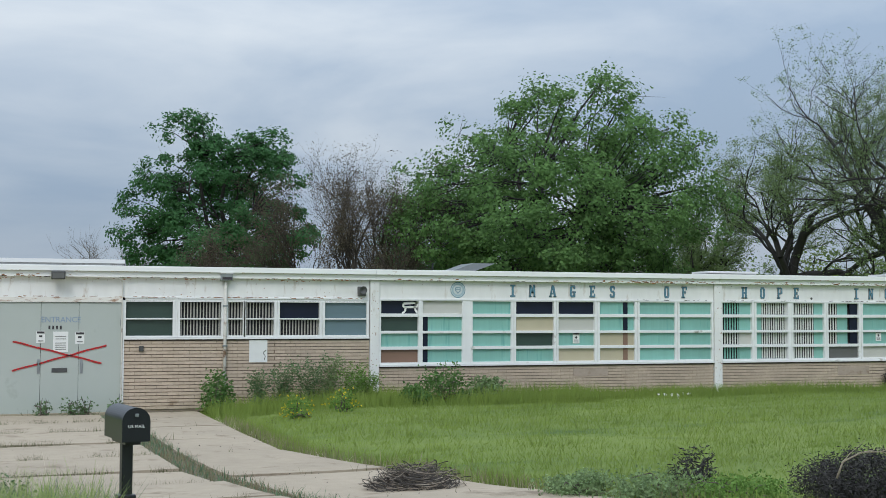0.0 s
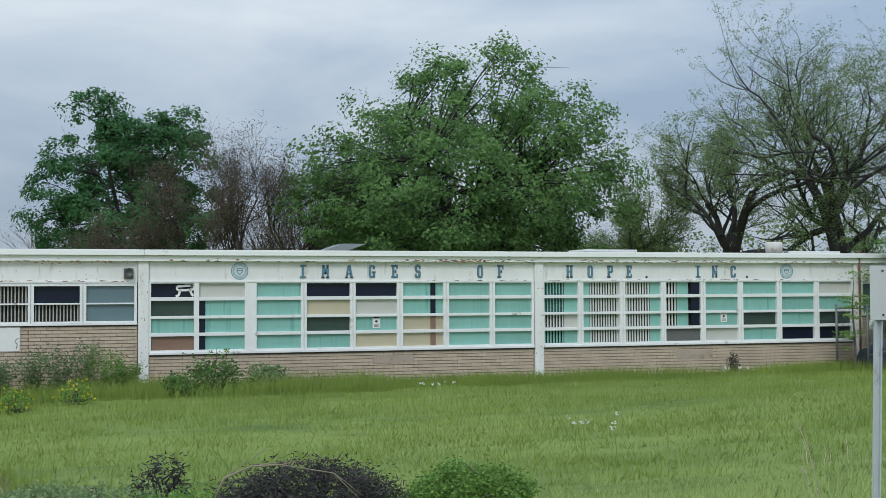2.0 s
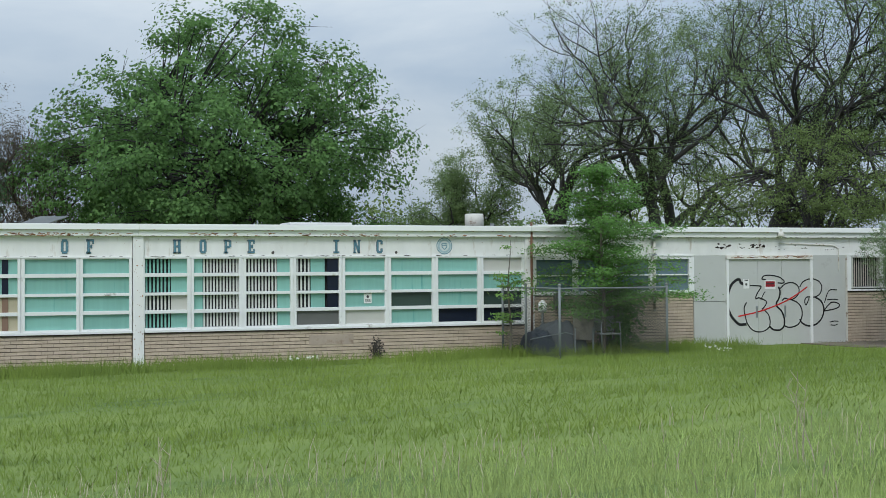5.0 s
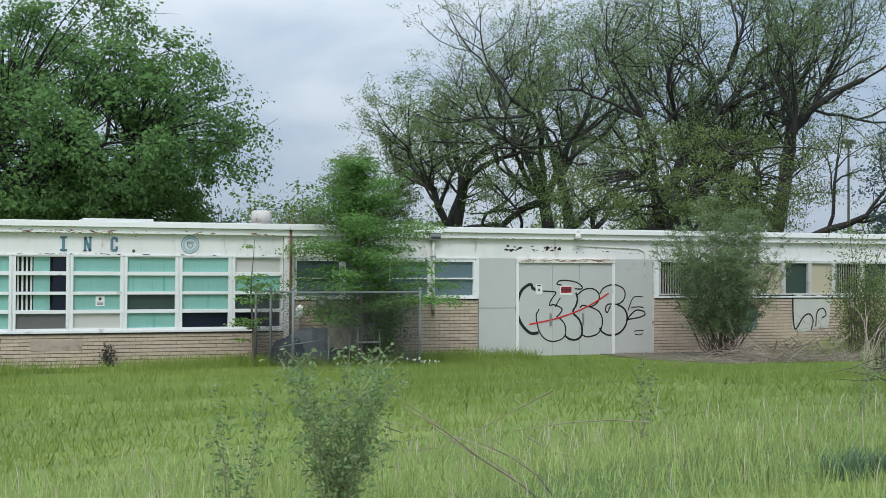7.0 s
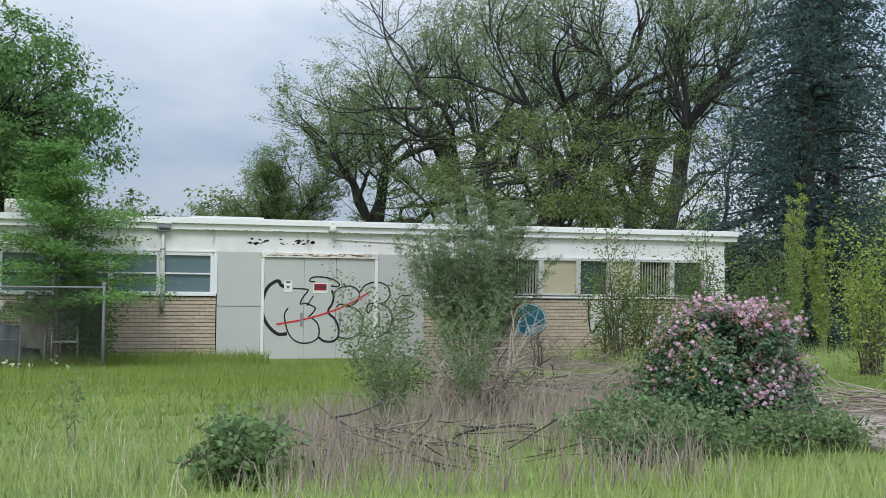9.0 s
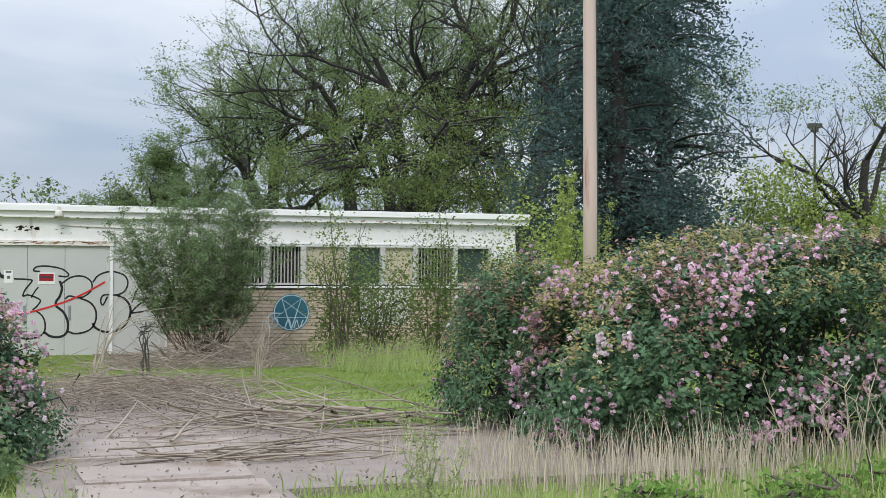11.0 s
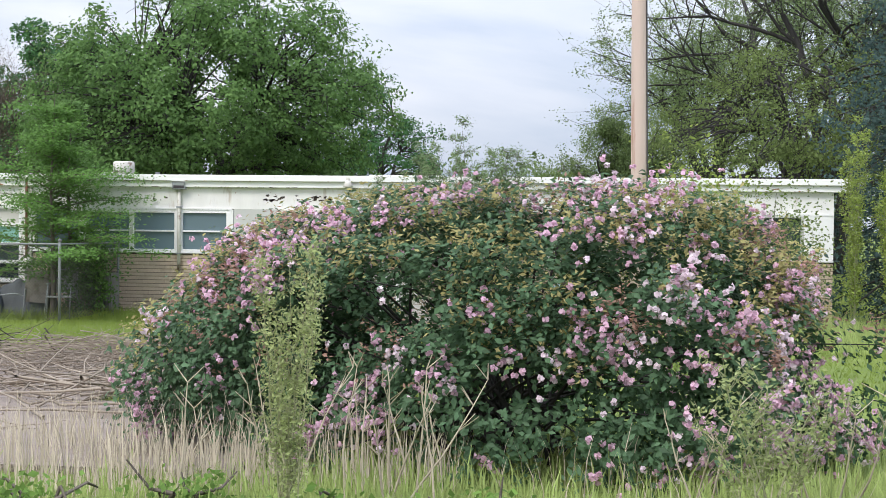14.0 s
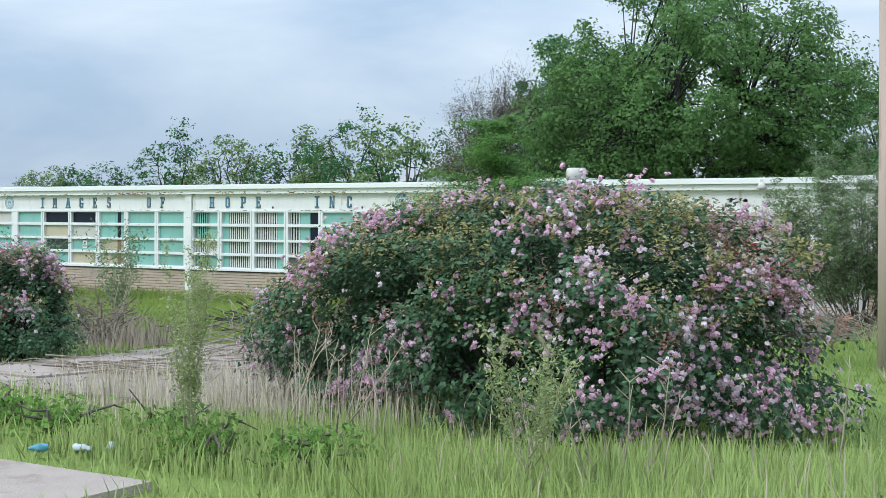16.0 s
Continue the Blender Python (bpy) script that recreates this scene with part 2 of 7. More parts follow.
M_BARK = mat("dark_bark", (0.050, 0.047, 0.046), 0.95, 0.35, 9.0, bump=0.6, bump_scale=25, stretch=(1, 1, 0.3))
M_BARKG = mat("grey_brown_bark", (0.14, 0.12, 0.10), 0.95, 0.3, 9.0, bump=0.5, bump_scale=25)
M_STEM = mat("pale_weed_stems", (0.30, 0.31, 0.18), 0.8, 0.2, 9.0)
M_TWIG = mat("blackish_twigs", (0.05, 0.047, 0.047), 0.85, 0.3, 12.0, island=0.25)
M_CANE = mat("dead_brown_cane", (0.26, 0.215, 0.17), 0.9, 0.3, 12.0, island=0.2)
M_GAPW = mat("dry_grey_walk_weeds", (0.215, 0.195, 0.115), 0.8, 0.3, 1.5, island=0.4, trans=0.2, spec=0.1)
M_JOINTW = mat("dark_green_joint_weeds", (0.105, 0.115, 0.05), 0.8, 0.3, 1.5, island=0.35, trans=0.2, spec=0.1)
M_TUFT = mat("dark_tuft_grass", (0.13, 0.21, 0.115), 0.6, 0.25, 1.0, island=0.3, trans=0.3, spec=0.2)
M_DEAD = mat("dead_grey_stick", (0.34, 0.29, 0.235), 0.9, 0.3, 12.0, island=0.2)
M_DEADB = mat("dead_brown_stick", (0.085, 0.075, 0.066), 0.9, 0.3, 12.0, island=0.2)
LEAF = dict(rough=0.55, vary=0.2, scale=0.9, island=0.35, trans=0.4, spec=0.12)
M_LEAF1 = mat("broad_green_leaves", (0.070, 0.172, 0.064), **LEAF)
M_LEAF2 = mat("deep_green_leaves", (0.115, 0.245, 0.085), **LEAF, hue=(0.215, 0.375, 0.115))
M_LEAF3 = mat("fresh_yellow_green_leaves", (0.3, 0.38, 0.1), **LEAF)
M_OLIVE = mat("olive_green_bough_leaves", (0.165, 0.225, 0.075), **LEAF)
M_LEAF4 = mat("olive_spring_leaves", (0.170, 0.240, 0.100), **LEAF)
M_LEAFB = mat("grey_brown_buds", (0.125, 0.105, 0.075), **LEAF)
M_BARKD = mat("dark_brown_bark", (0.075, 0.062, 0.052), 0.95, 0.3, 9.0, bump=0.5, bump_scale=25)
M_LEAFC = mat("dark_cedar_needles", (0.078, 0.128, 0.120), **LEAF)
M_LEAFR = mat("rose_leaves", (0.092, 0.168, 0.088), rough=0.5, vary=0.25, scale=0.9, island=0.45, trans=0.28, spec=0.16)
M_LEAFRY = mat("young_rose_shoots", (0.38, 0.345, 0.15), **LEAF)
M_BUDR = mat("reddish_rose_buds", (0.36, 0.22, 0.17), **LEAF)
M_LEAFV = mat("bright_sapling_leaves", (0.18, 0.31, 0.075), **LEAF)
M_SAP = mat("young_grey_green_leaves", (0.23, 0.32, 0.15), **LEAF)
M_YOUNG = mat("deep_fresh_green_leaves", (0.125, 0.245, 0.060), **LEAF)
M_LEAFD = mat("shrub_leaves", (0.15, 0.235, 0.11), **LEAF)
M_LEAFG = mat("grey_green_weed_leaves", (0.36, 0.42, 0.19), **LEAF)
M_PETAL = mat("pink_petals", (0.76, 0.50, 0.63), 0.6, 0.12, 3.0, island=0.22, trans=0.3)
M_PETALW = mat("pale_pink_petals", (0.84, 0.68, 0.75), 0.6, 0.1, 3.0, island=0.15, trans=0.3)
M_YELLOW = mat("yellow_petals", (0.68, 0.55, 0.04), 0.6, 0.15, 5.0, island=0.2, trans=0.3)
M_WHITEFL = mat("white_petals", (0.75, 0.75, 0.66), 0.6, 0.1, 5.0, trans=0.3)
M_GRASS = mat("green_grass_blades", (0.160, 0.282, 0.050), 0.6, 0.36, 0.6, island=0.08, hue=(0.300, 0.39, 0.075), trans=0.3, spec=0.2)
M_DRYWEED = mat("grey_green_joint_weeds", (0.26, 0.25, 0.13), 0.8, 0.25, 1.5, island=0.35, trans=0.3, spec=0.2)
M_GRASST = mat("tall_verge_grass", (0.315, 0.405, 0.130), 0.65, 0.25, 0.6, island=0.22, trans=0.3, spec=0.2)
M_STRAW = mat("dry_straw_stalks", (0.50, 0.44, 0.33), 0.8, 0.2, 2.0, island=0.25, trans=0.2)
M_LITTER = mat("clear_plastic_litter", (0.48, 0.54, 0.56), 0.3, 0.2, 30.0, spec=0.5)
M_LITTERB = mat("blue_plastic_litter", (0.12, 0.33, 0.45), 0.3, 0.2, 30.0)


# ---- building blocks ----
def raw_mesh(name, verts, loops, sizes):
    """A mesh from arrays: vertices, corner indices and corners per face."""
    me = bpy.data.meshes.new(name)
    verts, loops, sizes = np.asarray(verts, np.float32), np.asarray(loops, np.int32), np.asarray(sizes, np.int32)
    me.vertices.add(len(verts))
    me.vertices.foreach_set("co", verts.ravel())
    me.loops.add(len(loops))
    me.loops.foreach_set("vertex_index", loops)
    me.polygons.add(len(sizes))
    starts = np.zeros(len(sizes), np.int32)
    starts[1:] = np.cumsum(sizes)[:-1]
    me.polygons.foreach_set("loop_start", starts)
    me.update(calc_edges=True)
    return me


def thing(name, x=0, y=0, z=0, label="", category="", group="", kind=""):
    ob = new(name)
    ob.location = (x, y, z)
    ob.empty_display_size = 0.2
    return tagged(ob, label, category, group, kind)


def part(name, bm, material, parent, label="", smooth=False, at=None):
    """Links a bmesh or mesh as one part under a thing or another part; coordinates are those of the top-level thing."""
    if isinstance(bm, bmesh.types.BMesh):
        me = bpy.data.meshes.new(name)
        bm.to_mesh(me)
        bm.free()
    else:
        me = bm
    if not me.materials:
        me.materials.append(material)
    if smooth:
        me.polygons.foreach_set("use_smooth", [True] * len(me.polygons))
    ob = new(name, me)
    ob.parent = parent
    if at:
        ob.location = at
    if label:
        ob["label"] = label
    return ob


def solo(name, bm, material, label, category, group="", kind="", smooth=False):
    ob = part(name, bm, material, None, "", smooth)
    return tagged(ob, label, category, group, kind)


def box(x0, x1, y0, y1, z0, z1, bm=None, bevel=0.0):
    own = bm is None
    bm = bm or bmesh.new()
    r = bmesh.ops.create_cube(bm, size=1.0, matrix=Matrix.LocRotScale(((x0 + x1) / 2, (y0 + y1) / 2, (z0 + z1) / 2), None, (abs(x1 - x0), abs(y1 - y0), abs(z1 - z0))))
    if bevel:
        es = {e for v in r["verts"] for e in v.link_edges}
        bmesh.ops.bevel(bm, geom=list(es), offset=bevel, segments=2, affect="EDGES", profile=0.5)
    return bm


def tube(points, radii, sides=8, bm=None, flat=1.0):
    """A tapered tube through points."""
    bm = bm or bmesh.new()
    pts = [Vector(p) for p in points]
    radii = radii if hasattr(radii, "__len__") else [radii] * len(pts)
    rings = []
    for i, p in enumerate(pts):
        d = (pts[min(i + 1, len(pts) - 1)] - pts[max(i - 1, 0)]).normalized()
        a = d.orthogonal().normalized() if abs(d.z) > 0.99 else d.cross(Vector((0, 0, 1))).normalized()
        b = d.cross(a)
        rings.append([bm.verts.new(p + radii[i] * (math.cos(2 * math.pi * k / sides) * a + flat * math.sin(2 * math.pi * k / sides) * b)) for k in range(sides)])
    for r0, r1 in zip(rings, rings[1:]):
        for k in range(sides):
            bm.faces.new((r0[k], r0[(k + 1) % sides], r1[(k + 1) % sides], r1[k]))
    bm.faces.new(rings[0][::-1])
    bm.faces.new(rings[-1])
    return bm


def lathe(profile, sides=20, bm=None, at=(0, 0, 0)):
    bm = bm or bmesh.new()
    rings = [[bm.verts.new((at[0] + r * math.cos(2 * math.pi * k / sides), at[1] + r * math.sin(2 * math.pi * k / sides), at[2] + z)) for k in range(sides)] for r, z in profile]
    for r0, r1 in zip(rings, rings[1:]):
        for k in range(sides):
            bm.faces.new((r0[k], r0[(k + 1) % sides], r1[(k + 1) % sides], r1[k]))
    bm.faces.new(rings[0][::-1])
    bm.faces.new(rings[-1])
    return bm


def spline(points, per=6):
    """A smooth curve through points (u, v)."""
    p = [Vector((*q, 0)) for q in points]
    p = [2 * p[0] - p[1]] + p + [2 * p[-1] - p[-2]]
    out = []
    for i in range(1, len(p) - 2):
        for k in range(per):
            t = k / per
            out.append(0.5 * (2 * p[i] + (p[i + 1] - p[i - 1]) * t + (2 * p[i - 1] - 5 * p[i] + 4 * p[i + 1] - p[i + 2]) * t * t + (3 * p[i] - p[i - 1] - 3 * p[i + 1] + p[i + 2]) * t ** 3))
    out.append(p[-2])
    return [(q.x, q.y) for q in out]


def stroke(points, width, y, depth=0.003, bm=None):
    """A painted line on a wall: points (x, z), drawn at the plane y, slightly proud."""
    bm = bm or bmesh.new()
    n = len(points)
    left, right = [], []
    for i in range(n):
        a, b = points[max(i - 1, 0)], points[min(i + 1, n - 1)]
        d = Vector((b[0] - a[0], b[1] - a[1]))
        d = d.normalized() if d.length > 1e-6 else Vector((1, 0))
        w = (width[i] if hasattr(width, "__len__") else width) / 2
        x, z = points[i]
        left.append(bm.verts.new((x - d.y * w, y - depth, z + d.x * w)))
        right.append(bm.verts.new((x + d.y * w, y - depth, z - d.x * w)))
    for i in range(n - 1):
        bm.faces.new((left[i], left[i + 1], right[i + 1], right[i]))
    return bm


def text_mesh(body, size, depth=0.006, stretch=1.0):
    """Words as a mesh standing upright, centred on x, base line at z 0, facing -y."""
    cu = bpy.data.curves.new("words", "FONT")
    cu.body, cu.size, cu.extrude, cu.align_x = body, size, depth / 2, "CENTER"
    cu.resolution_u = 2
    ob = bpy.data.objects.new("words", cu)
    scene.collection.objects.link(ob)
    me = bpy.data.meshes.new_from_object(ob.evaluated_get(bpy.context.evaluated_depsgraph_get()))
    bpy.data.objects.remove(ob)
    bpy.data.curves.remove(cu)
    me.transform(Matrix.Diagonal((stretch, 1, 1, 1)))
    me.transform(Matrix.Rotation(radians(90), 4, "X"))
    return me


def smooth01(a, b, x):
    t = np.clip((x - a) / (b - a), 0, 1)
    return t * t * (3 - 2 * t)


def ground_z(x, y):
    """The height of the ground: low along the building, rising to the road."""
    x, y = np.asarray(x, float), np.asarray(y, float)
    k = smooth01(5.0, 24.0, x)
    lo = np.interp(-y, [-60, 0, 2, 10, 13, 17, 19.5, 21, 60], [0.0, 0.0, 0.0, 0.04, 0.13, 0.36, 0.50, 0.55, 0.55])
    hi = np.interp(-y, [-60, 0, 2, 5, 8, 12, 16, 19, 21, 60], [0.28, 0.28, 0.30, 0.42, 0.58, 0.79, 0.90, 0.97, 0.98, 0.98])
    wall = 0.16 * smooth01(1.2, 4.0, x) * (1 - smooth01(4, 16, -y)) * (1 - k)
    return lo * (1 - k) + hi * k + wall


def gz(x, y):
    return float(ground_z(x, y))


# ---- ground, road, paving ----
def ground_sheet():
    xs = np.unique(np.concatenate([np.linspace(-1500, -60, 9), np.linspace(-60, -12, 13), np.linspace(-12, 50, 125), np.linspace(50, 110, 13), np.linspace(110, 1500, 9)]))
    ys = np.unique(np.concatenate([np.linspace(-1500, -60, 8), np.linspace(-60, -21.0, 14), np.linspace(-21.0, 2, 93), np.linspace(2, 60, 20), np.linspace(60, 1500, 9)]))
    X, Y = np.meshgrid(xs, ys)
    Z = ground_z(X, Y)
    Z = np.where(Y < -20.9, Z - 0.16, Z)
    rng = np.random.RandomState(3)
    near = (X > -12) & (X < 50) & (Y > -20.5) & (Y < -0.6)
    Z = Z + np.where(near, rng.uniform(-0.012, 0.012, X.shape), 0)
    n, m = len(xs), len(ys)
    idx = np.arange(n * m).reshape(m, n)
    q = np.stack([idx[:-1, :-1], idx[:-1, 1:], idx[1:, 1:], idx[1:, :-1]], -1).reshape(-1)
    return raw_mesh("ground", np.stack([X, Y, Z - 0.03], -1).reshape(-1, 3), q, np.full((n - 1) * (m - 1), 4))


solo("ground", ground_sheet(), M_SOIL, "overgrown green lot sloping up to the road", "ground", kind="structure", smooth=True)


def strip(x0, x1, y0, y1, lift, nx=12, ny=8, thick=0.05, slant=(0.0, 0.0), tilt=0.0):
    """A thin slab that follows the ground; slant moves its two sides outwards towards the road."""
    ys = np.linspace(y0, y1, ny)
    bm = bmesh.new()
    lines = [np.linspace(x0 + slant[0] * (y1 - y), x1 + slant[1] * (y1 - y), nx) for y in ys]
    top = [[bm.verts.new((x, y, gz(x, y) + lift + tilt * (x - x0))) for x in xs] for xs, y in zip(lines, ys)]
    bot = [[bm.verts.new((x, y, gz(x, y) + lift - thick + tilt * (x - x0))) for x in xs] for xs, y in zip(lines, ys)]
    for j in range(ny - 1):
        for i in range(nx - 1):
            bm.faces.new((top[j][i], top[j][i + 1], top[j + 1][i + 1], top[j + 1][i]))
    for i in range(nx - 1):
        bm.faces.new((bot[0][i], bot[0][i + 1], top[0][i + 1], top[0][i]))
        bm.faces.new((top[-1][i], top[-1][i + 1], bot[-1][i + 1], bot[-1][i]))
    for j in range(ny - 1):
        bm.faces.new((top[j][0], top[j + 1][0], bot[j + 1][0], bot[j][0]))
        bm.faces.new((bot[j][-1], bot[j + 1][-1], top[j + 1][-1], top[j][-1]))
    return bm


solo("road", strip(-80, 110, -32.0, -21.25, -0.13, 96, 4, 0.1), M_ASPHALT, "grey asphalt road along the lot", "road", kind="structure")
kerb = thing("kerb", label="worn concrete kerb along the road", category="kerb", kind="structure")
for i in range(32):
    part("kerb_stone", strip(-20 + 2 * i, -18.01 + 2 * i, -21.24, -21.06, 0.0, 4, 2, 0.25), M_CONC, kerb)

# the entrance walk: slabs laid in two lanes that drift apart
walk_paving = thing("pavement", label="cracked concrete slabs leading to the entrance doors", category="pavement", kind="structure")
part("soil_bed", strip(-6.25, 1.36, -17.6, -0.3, -0.012, 10, 24, 0.03), M_JOINT, walk_paving)
rng = random.Random(5)


def lane_edges(y):
    """Inner edges of the two lanes of slabs: a weedy gap runs between them."""
    return float(np.interp(-y, [0, 6, 10, 13, 18], [-0.46, -0.42, -0.28, 0.12, 0.75])), float(np.interp(-y, [0, 4, 10, 13, 18], [-0.10, -0.06, 0.06, 0.48, 1.15]))


def lane_outer(y):
    return 1.38 + max(0.0, -y - 8.0) * 0.24


LEFT_JOINTS = (-0.35, -2.5, -4.4, -6.4, -8.3, -10.1, -11.9, -13.6, -15.4, -17.5)
RIGHT_JOINTS = (-0.35, -3.6, -5.9, -8.1, -10.9, -13.6, -17.5)
for ya, yb in zip(LEFT_JOINTS, LEFT_JOINTS[1:]):
    h = ya - yb
    (xl, _), (xl2, _) = lane_edges(ya), lane_edges(yb)
    for x0, x1, sl in ((-6.2, -4.35, 0.0), (-4.28, -2.55, 0.0), (-2.48, xl, (xl2 - xl) / h)):
        part("slab", strip(x0 + rng.uniform(0, 0.04), x1 - rng.uniform(0, 0.05), yb + rng.uniform(0.05, 0.11), ya - rng.uniform(0.0, 0.03), 0.03 + rng.uniform(-0.012, 0.025), 5, 5, 0.09, slant=(0, sl), tilt=rng.uniform(-0.015, 0.015)), M_CONC, walk_paving)
for ya, yb in zip(RIGHT_JOINTS, RIGHT_JOINTS[1:]):
    h = ya - yb
    (_, xr), (_, xr2) = lane_edges(ya), lane_edges(yb)
    part("slab", strip(xr, lane_outer(ya), yb + rng.uniform(0.02, 0.05), ya - rng.uniform(0, 0.02), 0.016 + rng.uniform(-0.006, 0.016), 6, 6, 0.09, slant=((xr2 - xr) / h, (lane_outer(yb) - lane_outer(ya)) / h), tilt=rng.uniform(-0.008, 0.008)), M_CONC, walk_paving)
# the side drive
drive = thing("driveway", label="dusty gravel and broken concrete drive", category="driveway", kind="structure")
part("gravel_bed", strip(26.6, 28.6, -15.3, -11.0, 0.005, 10, 14, 0.05), M_DIRT, drive)
part("gravel_bed", strip(26.75, 30.2, -17.7, -15.3, 0.005, 14, 12, 0.05), M_DIRT, drive)
part("gravel_bed", strip(26.75, 27.9, -18.4, -17.7, 0.005, 8, 6, 0.05), M_DIRT, drive)
for i, (a, b, c, d) in enumerate([(27.0, 27.86, -18.3, -17.36), (27.02, 27.84, -17.33, -16.78), (26.9, 27.42, -16.5, -15.62), (27.46, 28.0, -16.45, -15.7), (27.3, 27.95, -15.5, -14.95)]):
    part("slab", strip(a, b, c, d, 0.012 + 0.005 * (i % 3), 5, 5, 0.06, slant=(0.05 * (i % 2), -0.04), tilt=0.008 * (i % 2) - 0.004), M_DRIVE, drive)
earth = solo("bare_earth", strip(28.0, 31.6, -4.9, -0.02, -0.015, 14, 12, 0.03), M_EARTH, "bare grey-brown earth under the dead brush by the wall", "soil", kind="structure")
apron = thing("sidewalk", label="pale concrete sidewalk by the road", category="sidewalk", kind="structure")
for i in range(6):
    part("slab", strip(23.6 + 1.25 * i, 24.83 + 1.25 * i, -20.7, -19.55 + 0.05 * math.sin(2.3 * i), 0.006 + 0.003 * (i % 2), 4, 4, 0.06), M_DRIVE, apron)

# ---- the building: walls, roof, fascia ----
WIN_Z = [(1.95, 2.215), (1.585, 1.88), (1.255, 1.53), (0.92, 1.19)]
BAY_A = [(5.245, 6.07), (6.165, 7.06), (7.295, 8.19), (8.305, 9.20), (9.315, 10.19), (10.32, 11.19), (11.315, 12.215), (12.335, 13.165)]
BAY_B = [(13.455, 14.24), (14.365, 15.225), (15.365, 16.23), (16.35, 17.21), (17.335, 18.16), (18.29, 19.16), (19.29, 20.15), (20.28, 21.15)]
STRIP_L = [(0.03, 0.94), (1.08, 1.90), (2.03, 2.34), (2.40, 2.98), (3.09, 3.92), (4.04, 4.93)]
STRIP_F = [(21.47, 22.32), (22.44, 23.28), (23.36, 24.14), (24.29, 25.12)]
STRIP_R = [(29.45, 30.2), (30.3, 31.02), (31.12, 31.70), (31.80, 32.52), (32.62, 33.22), (33.32, 33.86), (33.96, 34.66), (34.76, 35.4)]
X_END = 35.95

core = thing("wall_front", label="tan brick and white painted front wall of a school", category="wall", kind="structure")


def brick_rows(x0, x1, z0, z1, single):
    """Rows of tan bricks, joints set back."""
    course, length = 0.0677, 0.213
    part("mortar_backing", box(x0, x1, 0.008, 0.24, z0, z1), M_MORTAR, core)
    n = int((z1 - z0) / course)
    z = z1 - n * course
    bm = bmesh.new()
    shared = {}
    for j in range(n):
        x = x0 - (length / 2 if j % 2 else 0) + 0.0
        while x < x1 - 0.02:
            a, b = max(x, x0) + 0.003, min(x + length, x1) - 0.003
            if b - a > 0.03:
                zz = z + j * course
                if single:
                    key = round(b - a, 3)
                    if key not in shared:
                        m2 = bpy.data.meshes.new("brick")
                        t = box(-(b - a) / 2, (b - a) / 2, -0.012, 0.03, 0.007, course - 0.007)
                        t.to_mesh(m2)
                        t.free()
                        m2.materials.append(M_BRICK)
                        shared[key] = m2
                    ob = new("brick", shared[key])
                    ob.parent, ob.location = core, ((a + b) / 2, rng.uniform(0, 0.003), zz)
                else:
                    d = rng.uniform(0, 0.003)
                    vs = [bm.verts.new(c) for c in ((a, d - 0.012, zz + 0.007), (b, d - 0.012, zz + 0.007), (b, d - 0.012, zz + course - 0.007), (a, d - 0.012, zz + course - 0.007),
                                                  (a, 0.02, zz + 0.007), (b, 0.02, zz + 0.007), (b, 0.02, zz + course - 0.007), (a, 0.02, zz + course - 0.007))]
                    for f in ((0, 1, 2, 3), (3, 2, 6, 7), (0, 4, 5, 1), (0, 3, 7, 4), (1, 5, 6, 2)):
                        bm.faces.new([vs[k] for k in f])
            x += length
    if single:
        bm.free()
    else:
        tagged(part("brick_rows", bm, M_BRICKJ, core), kind="stuff")


# header wall above the openings, a plain painted board in bays
for a, b in ((-6.0, 4.99), (5.21, 13.22), (13.44, 21.2), (21.41, X_END)):
    part("fascia_board", box(a, b, 0.0, 0.22, 2.25, 2.66), M_WHITE, core, "white painted board with flaking patches")
for a in (5.0, 13.23, 21.21):
    part("pier", box(a, a + 0.2, -0.05, 0.22, 0.0, 2.66, bevel=0.008), M_WHITE, core, "white painted pier with rusty chips")
for a, b in ((-6.0, 5.1), (5.105, 13.33), (13.335, 21.3), (21.305, X_END + 0.25)):
    part("lower_trim", box(a, b, -0.10, 0.2, 2.645, 2.755, bevel=0.006), M_TRIM, core)
    part("roof_edge", box(a, b, -0.16, 0.2, 2.757, 2.868, bevel=0.008), M_TRIM, core)
for a, b in ((0.0, 4.99), (5.21, 13.22), (13.44, 21.2), (21.42, 25.23), (29.28, X_END)):
    part("drip_trim", box(a, b, -0.03, 0.0, 2.235, 2.262), M_FRAME, core)
# flaking rust along the trim, irregular chips
rng2 = random.Random(11)


def flakes(x0, x1, z0, z1, count, smin, smax, y, material, name="paint_chip", flat=2.2):
    bm = bmesh.new()
    for _ in range(count):
        cx, cz, r = rng2.uniform(x0, x1), rng2.uniform(z0, z1), rng2.uniform(smin, smax)
        k = rng2.randint(6, 9)
        ring = []
        for i in range(k):
            an = 2 * math.pi * i / k
            rr = r * rng2.uniform(0.2, 1.25)
            ring.append(bm.verts.new((cx + flat * rr * math.cos(an), y, cz + rr * math.sin(an) * 0.7)))
        bm.faces.new(ring[::-1] if ring[0].co.x > 0 else ring)
    bmesh.ops.recalc_face_normals(bm, faces=bm.faces)
    tagged(part(name, bm, material, core), kind="stuff")


